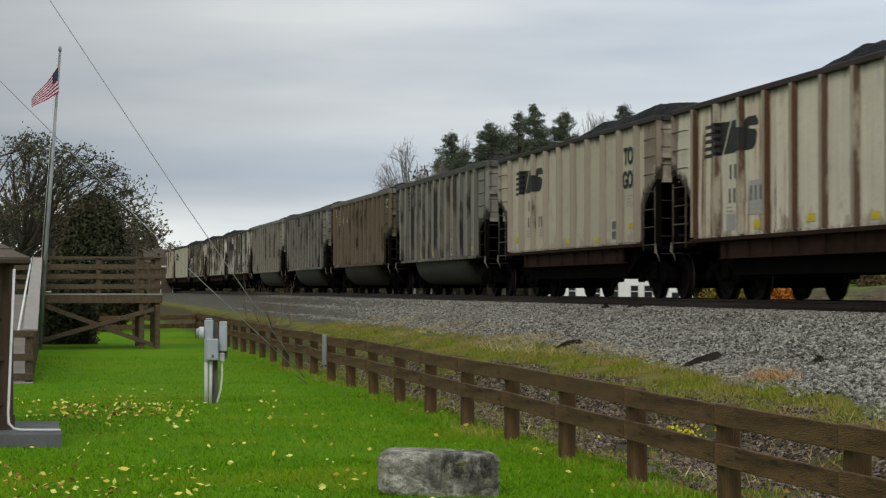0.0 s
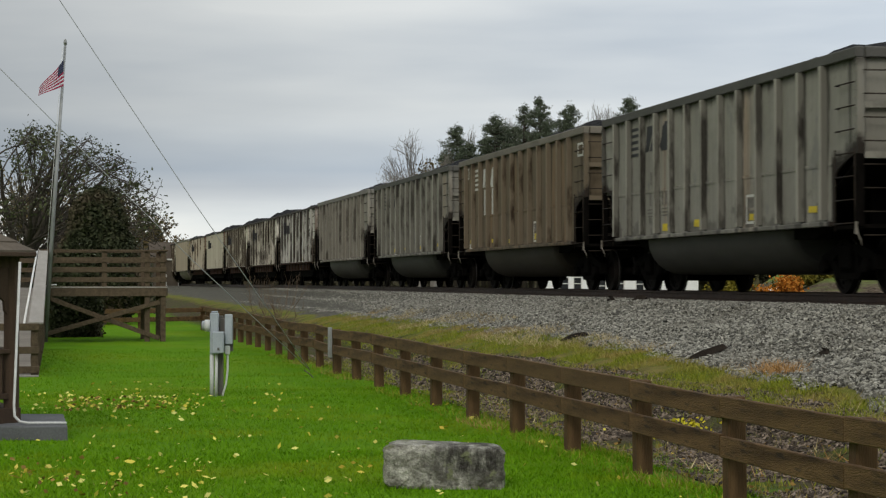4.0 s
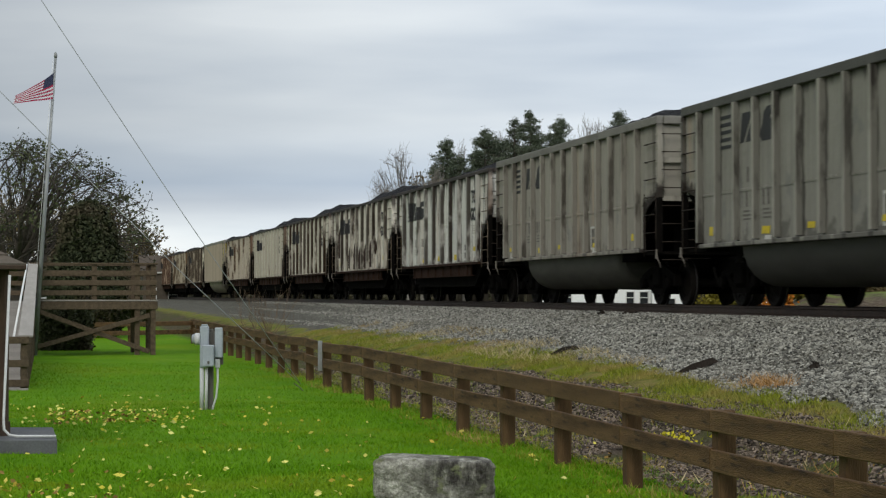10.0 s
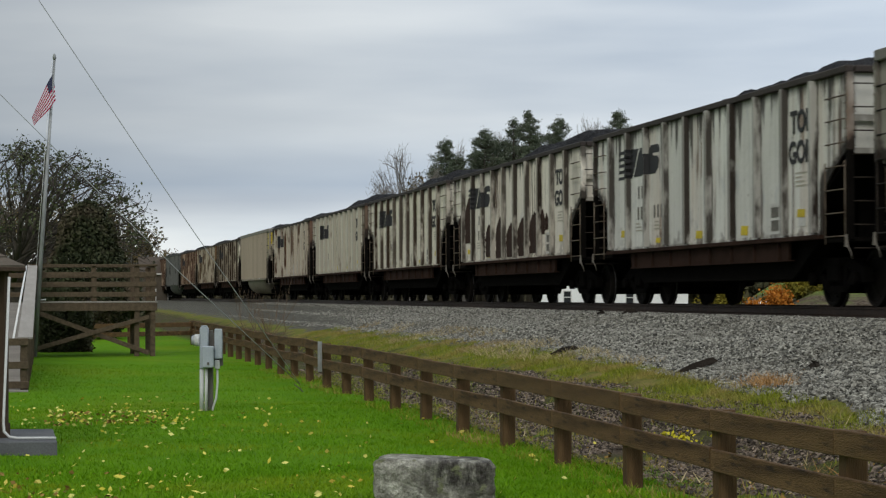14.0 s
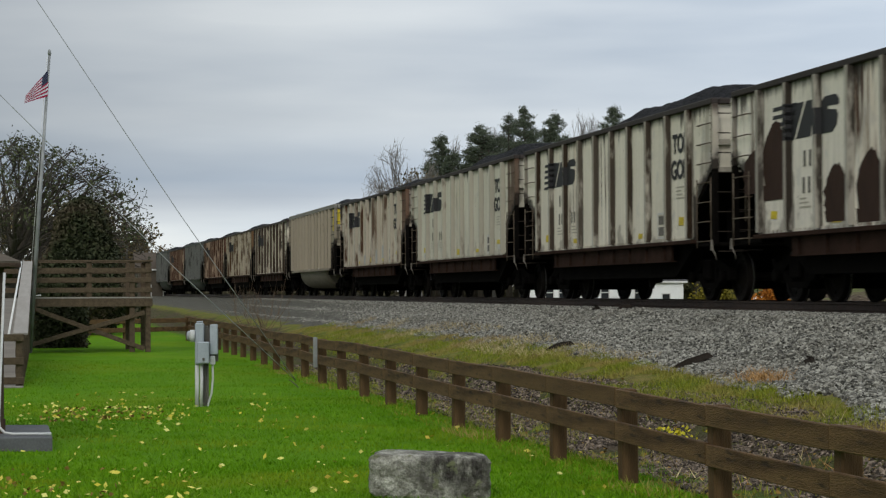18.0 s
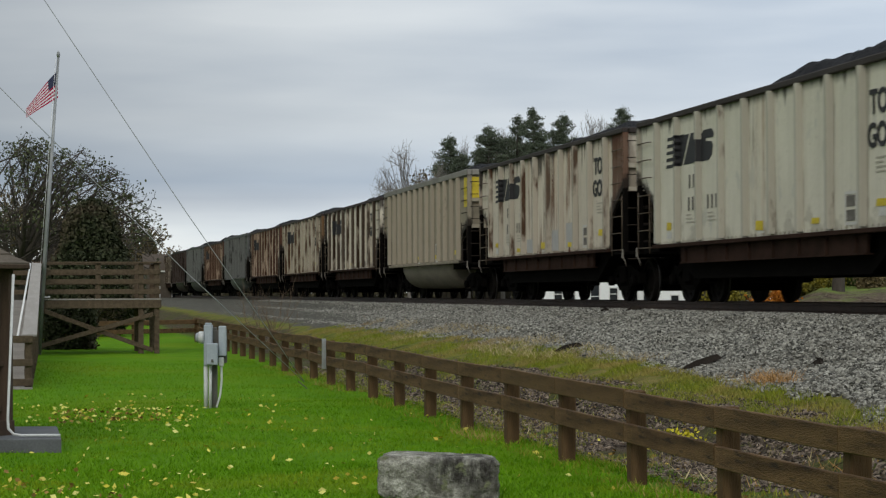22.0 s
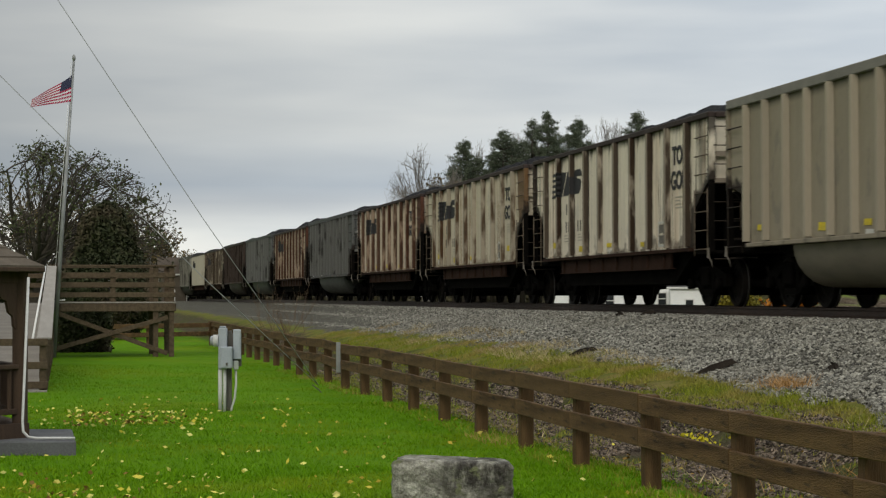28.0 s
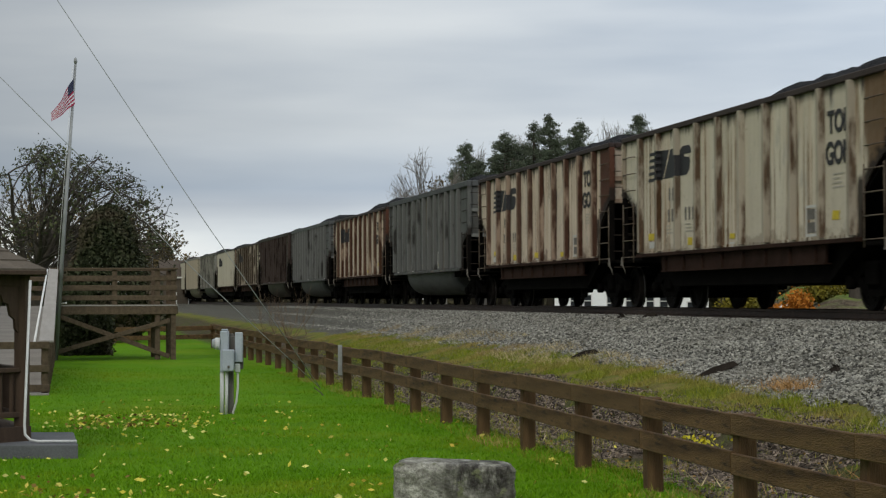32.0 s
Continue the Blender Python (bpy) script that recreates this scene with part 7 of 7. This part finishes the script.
def build_stones():
    """Broken stone: ballast on the bank and brown rubble in the ditch."""
    g = np.random.default_rng(33)

    def heap(name, pts, size, mat_, label):
        n = len(pts)
        base = np.array([(1, 0, 0), (-1, 0, 0), (0, 1, 0), (0, -1, 0), (0, 0, 1), (0, 0, -1)], dtype=float)
        tri = np.array([(0, 2, 4), (2, 1, 4), (1, 3, 4), (3, 0, 4), (2, 0, 5), (1, 2, 5), (3, 1, 5), (0, 3, 5)])
        v = np.repeat(base[None], n, 0) * g.uniform(0.55, 1.25, (n, 6, 1)) + g.normal(0, 0.22, (n, 6, 3))
        # turn each stone at random
        q = g.normal(size=(n, 4))
        q /= np.linalg.norm(q, axis=1)[:, None]
        w, x, y, z = q.T
        R = np.stack([np.stack([1 - 2 * (y * y + z * z), 2 * (x * y - z * w), 2 * (x * z + y * w)], 1),
                      np.stack([2 * (x * y + z * w), 1 - 2 * (x * x + z * z), 2 * (y * z - x * w)], 1),
                      np.stack([2 * (x * z - y * w), 2 * (y * z + x * w), 1 - 2 * (x * x + y * y)], 1)], 1)
        v = np.einsum("nij,nkj->nki", R, v) * (size * g.uniform(0.6, 1.35, n))[:, None, None] * np.array((1.1, 1.1, 0.8)) + pts[:, None, :]
        f = (tri[None] + 6 * np.arange(n)[:, None, None]).reshape(-1, 3)
        me = bpy.data.meshes.new(name)
        me.from_pydata(v.reshape(-1, 3).tolist(), [], f.tolist())
        me.materials.append(mat_)
        ob = new(name, me)
        ob.matrix_world = ALONG
        tagged(ob, label, name.replace("_", " "), kind="stuff")

    m, nt, bsdf = raw("ballast_stone")
    col = mixed(nt, random_fac(nt, True), (0.030, 0.029, 0.025), (0.45, 0.44, 0.38))
    col = mixed(nt, times(nt, noise_fac(nt, 0.7, 0.48, 0.7), 0.35), col, (0.15, 0.135, 0.105))
    col = mixed(nt, times(nt, noise_fac(nt, 40, 0.3, 0.7), 0.4), col, (0.06, 0.06, 0.058))
    finish(nt, bsdf, col, 0.85, 0, noise_fac(nt, 50, 0.2, 0.8), 0.006, 0.25)
    pts = np.concatenate([field_points(g, 92000, 15, 36, 7.3, 12.2, 0.0), field_points(g, 66000, 36, 62, 8.3, 12.2, 0.0), field_points(g, 46000, 62, 110, 8.6, 12.2, 0.0)])
    pts = pts[[noise.noise(Vector((p[0] * 0.9, p[1] * 1.5, 4.4))) * 0.4 - p[1] > min(8.75, 7.80 + 0.062 * (p[0] - 18)) for p in pts]]
    pts[:, 2] += g.uniform(-0.012, 0.026, len(pts))
    heap("ballast", pts, 0.0275, m, "angular grey ballast stones on the track bank")
    m2, nt, bsdf = raw("rubble_stone")
    col = mixed(nt, times(nt, random_fac(nt, True), random_fac(nt, True)), (0.022, 0.016, 0.011), (0.30, 0.235, 0.18))
    col = mixed(nt, times(nt, noise_fac(nt, 40, 0.3, 0.7), 0.4), col, (0.04, 0.035, 0.03))
    finish(nt, bsdf, col, 0.9, 0, None, 0.006, 0.2)
    pts = np.concatenate([field_points(g, 46000, 12.5, 32, 5.2, 7.7, 0.004), field_points(g, 10000, 32, 46, 5.2, 7.6, 0.004)])
    pts = pts[[noise.noise(Vector((p[0] * 0.7, p[1] * 1.2, 8.4))) > -0.25 for p in pts]]
    heap("rubble", pts, 0.027, m2, "brown broken stone in the ditch behind the fence")


build_cover()
build_stones()


# ---------------------------------------------------------------- what moves
HEAD_START = 28.4 + 9.83      # far end of the first car at the start
SPEED, SLOWING = 6.6071, -0.0101143


def travelled(t):
    return SPEED * t + SLOWING * t * t


def car_pose(s):
    u = max(0.0, s - BEND_FROM)
    p = tp(s, AXIS - drift(s), CAR_Z)
    return Matrix.Translation(p) @ Matrix.Rotation(TURN + BEND * u + math.pi, 4, "Z")


FLY_ENDS = ((0, -34, 39), (1, -35, 49), (2, -42, 37), (3, -36, 14), (4.5, -28, 40), (5.5, -22, 57), (6.5, -30, 54), (7.5, -20, 54), (8.5, -24, 37), (9.5, -48, 17), (10.5, -60, 11),
            (11.5, -40, 44), (12.5, -32, 51), (13.5, -28, 62), (14.5, -18, 58), (15.5, -35, 38), (16.5, -48, 21), (17.5, -22, 19), (18.5, -32, 29), (19.5, -28, 57), (20.5, -42, 37),
            (21.5, -44, 57), (22.5, -44, 31), (23, -10, 27), (23.5, -40, 14), (24, 6, 29), (24.5, 36, 37), (25, -20, 31), (25.5, -22, 19), (26.5, -38, 32), (27.5, -52, 41), (28, -66, 14),
            (28.5, -62, 17), (29.5, -38, 19), (30.5, -58, 24), (31.5, -50, 44), (32, -26, 44))


def flag_poses(side, down, t):
    """All strips of the flag, hung one on the other, when the fly's end lies at (side, down) from the hoist."""
    w = FLY / STRIPS * 0.71
    level = math.sqrt(max(0.05, FLY * FLY - down * down))
    turn = math.degrees(math.acos(max(-1.0, min(1.0, side / level * 1.05))))
    steep = math.degrees(math.atan2(down, level)) - math.degrees(math.atan(SAG))
    m, rows = Matrix.Identity(4), []
    for i in range(STRIPS):
        u = i / STRIPS
        bend = 26 * math.sin(2.3 * math.pi * u - 2.6 * t) * (0.2 + 0.8 * u)
        here = Matrix.Translation(m.translation) @ pose(0, 0, 0, 0, 0, -turn + bend) @ pose(0, 0, 0, 0, steep * 0.75 * min(1.0, 0.3 + 2 * u), 0)
        rows.append(here)
        m = here @ Matrix.Translation((w, 0, -SAG * w))
    return rows


def motions():
    times_ = [0.0, 4.0, 8.0, 12.0, 16.0, 20.0, 24.0, 28.0, 32.0]
    for car, s in TRAIN:
        walk(car, [(t, car_pose(HEAD_START + s - travelled(t))) for t in times_])
    # all wheelsets roll alike, each about its own axle
    first = WHEELS[0]
    walk(first, [(k / 15, Matrix.Rotation(travelled(k / 15) / 0.457, 4, "Y")) for k in range(481)])
    keys = first.animation_data
    # the flag: each strip follows the fly, whose end swings (seconds, sideways, down)
    hung = [(t, flag_poses(a / 66, (b + 24) / 66, t)) for t, a, b in FLY_ENDS]
    for i, strip in enumerate(FLAG):
        walk(strip, [(t, poses[i]) for t, poses in hung])
    for wheel in WHEELS[1:]:
        wheel.rotation_mode = "QUATERNION"
        data = wheel.animation_data_create()
        data.action = keys.action
        data.action_slot = keys.action_slot


motions()
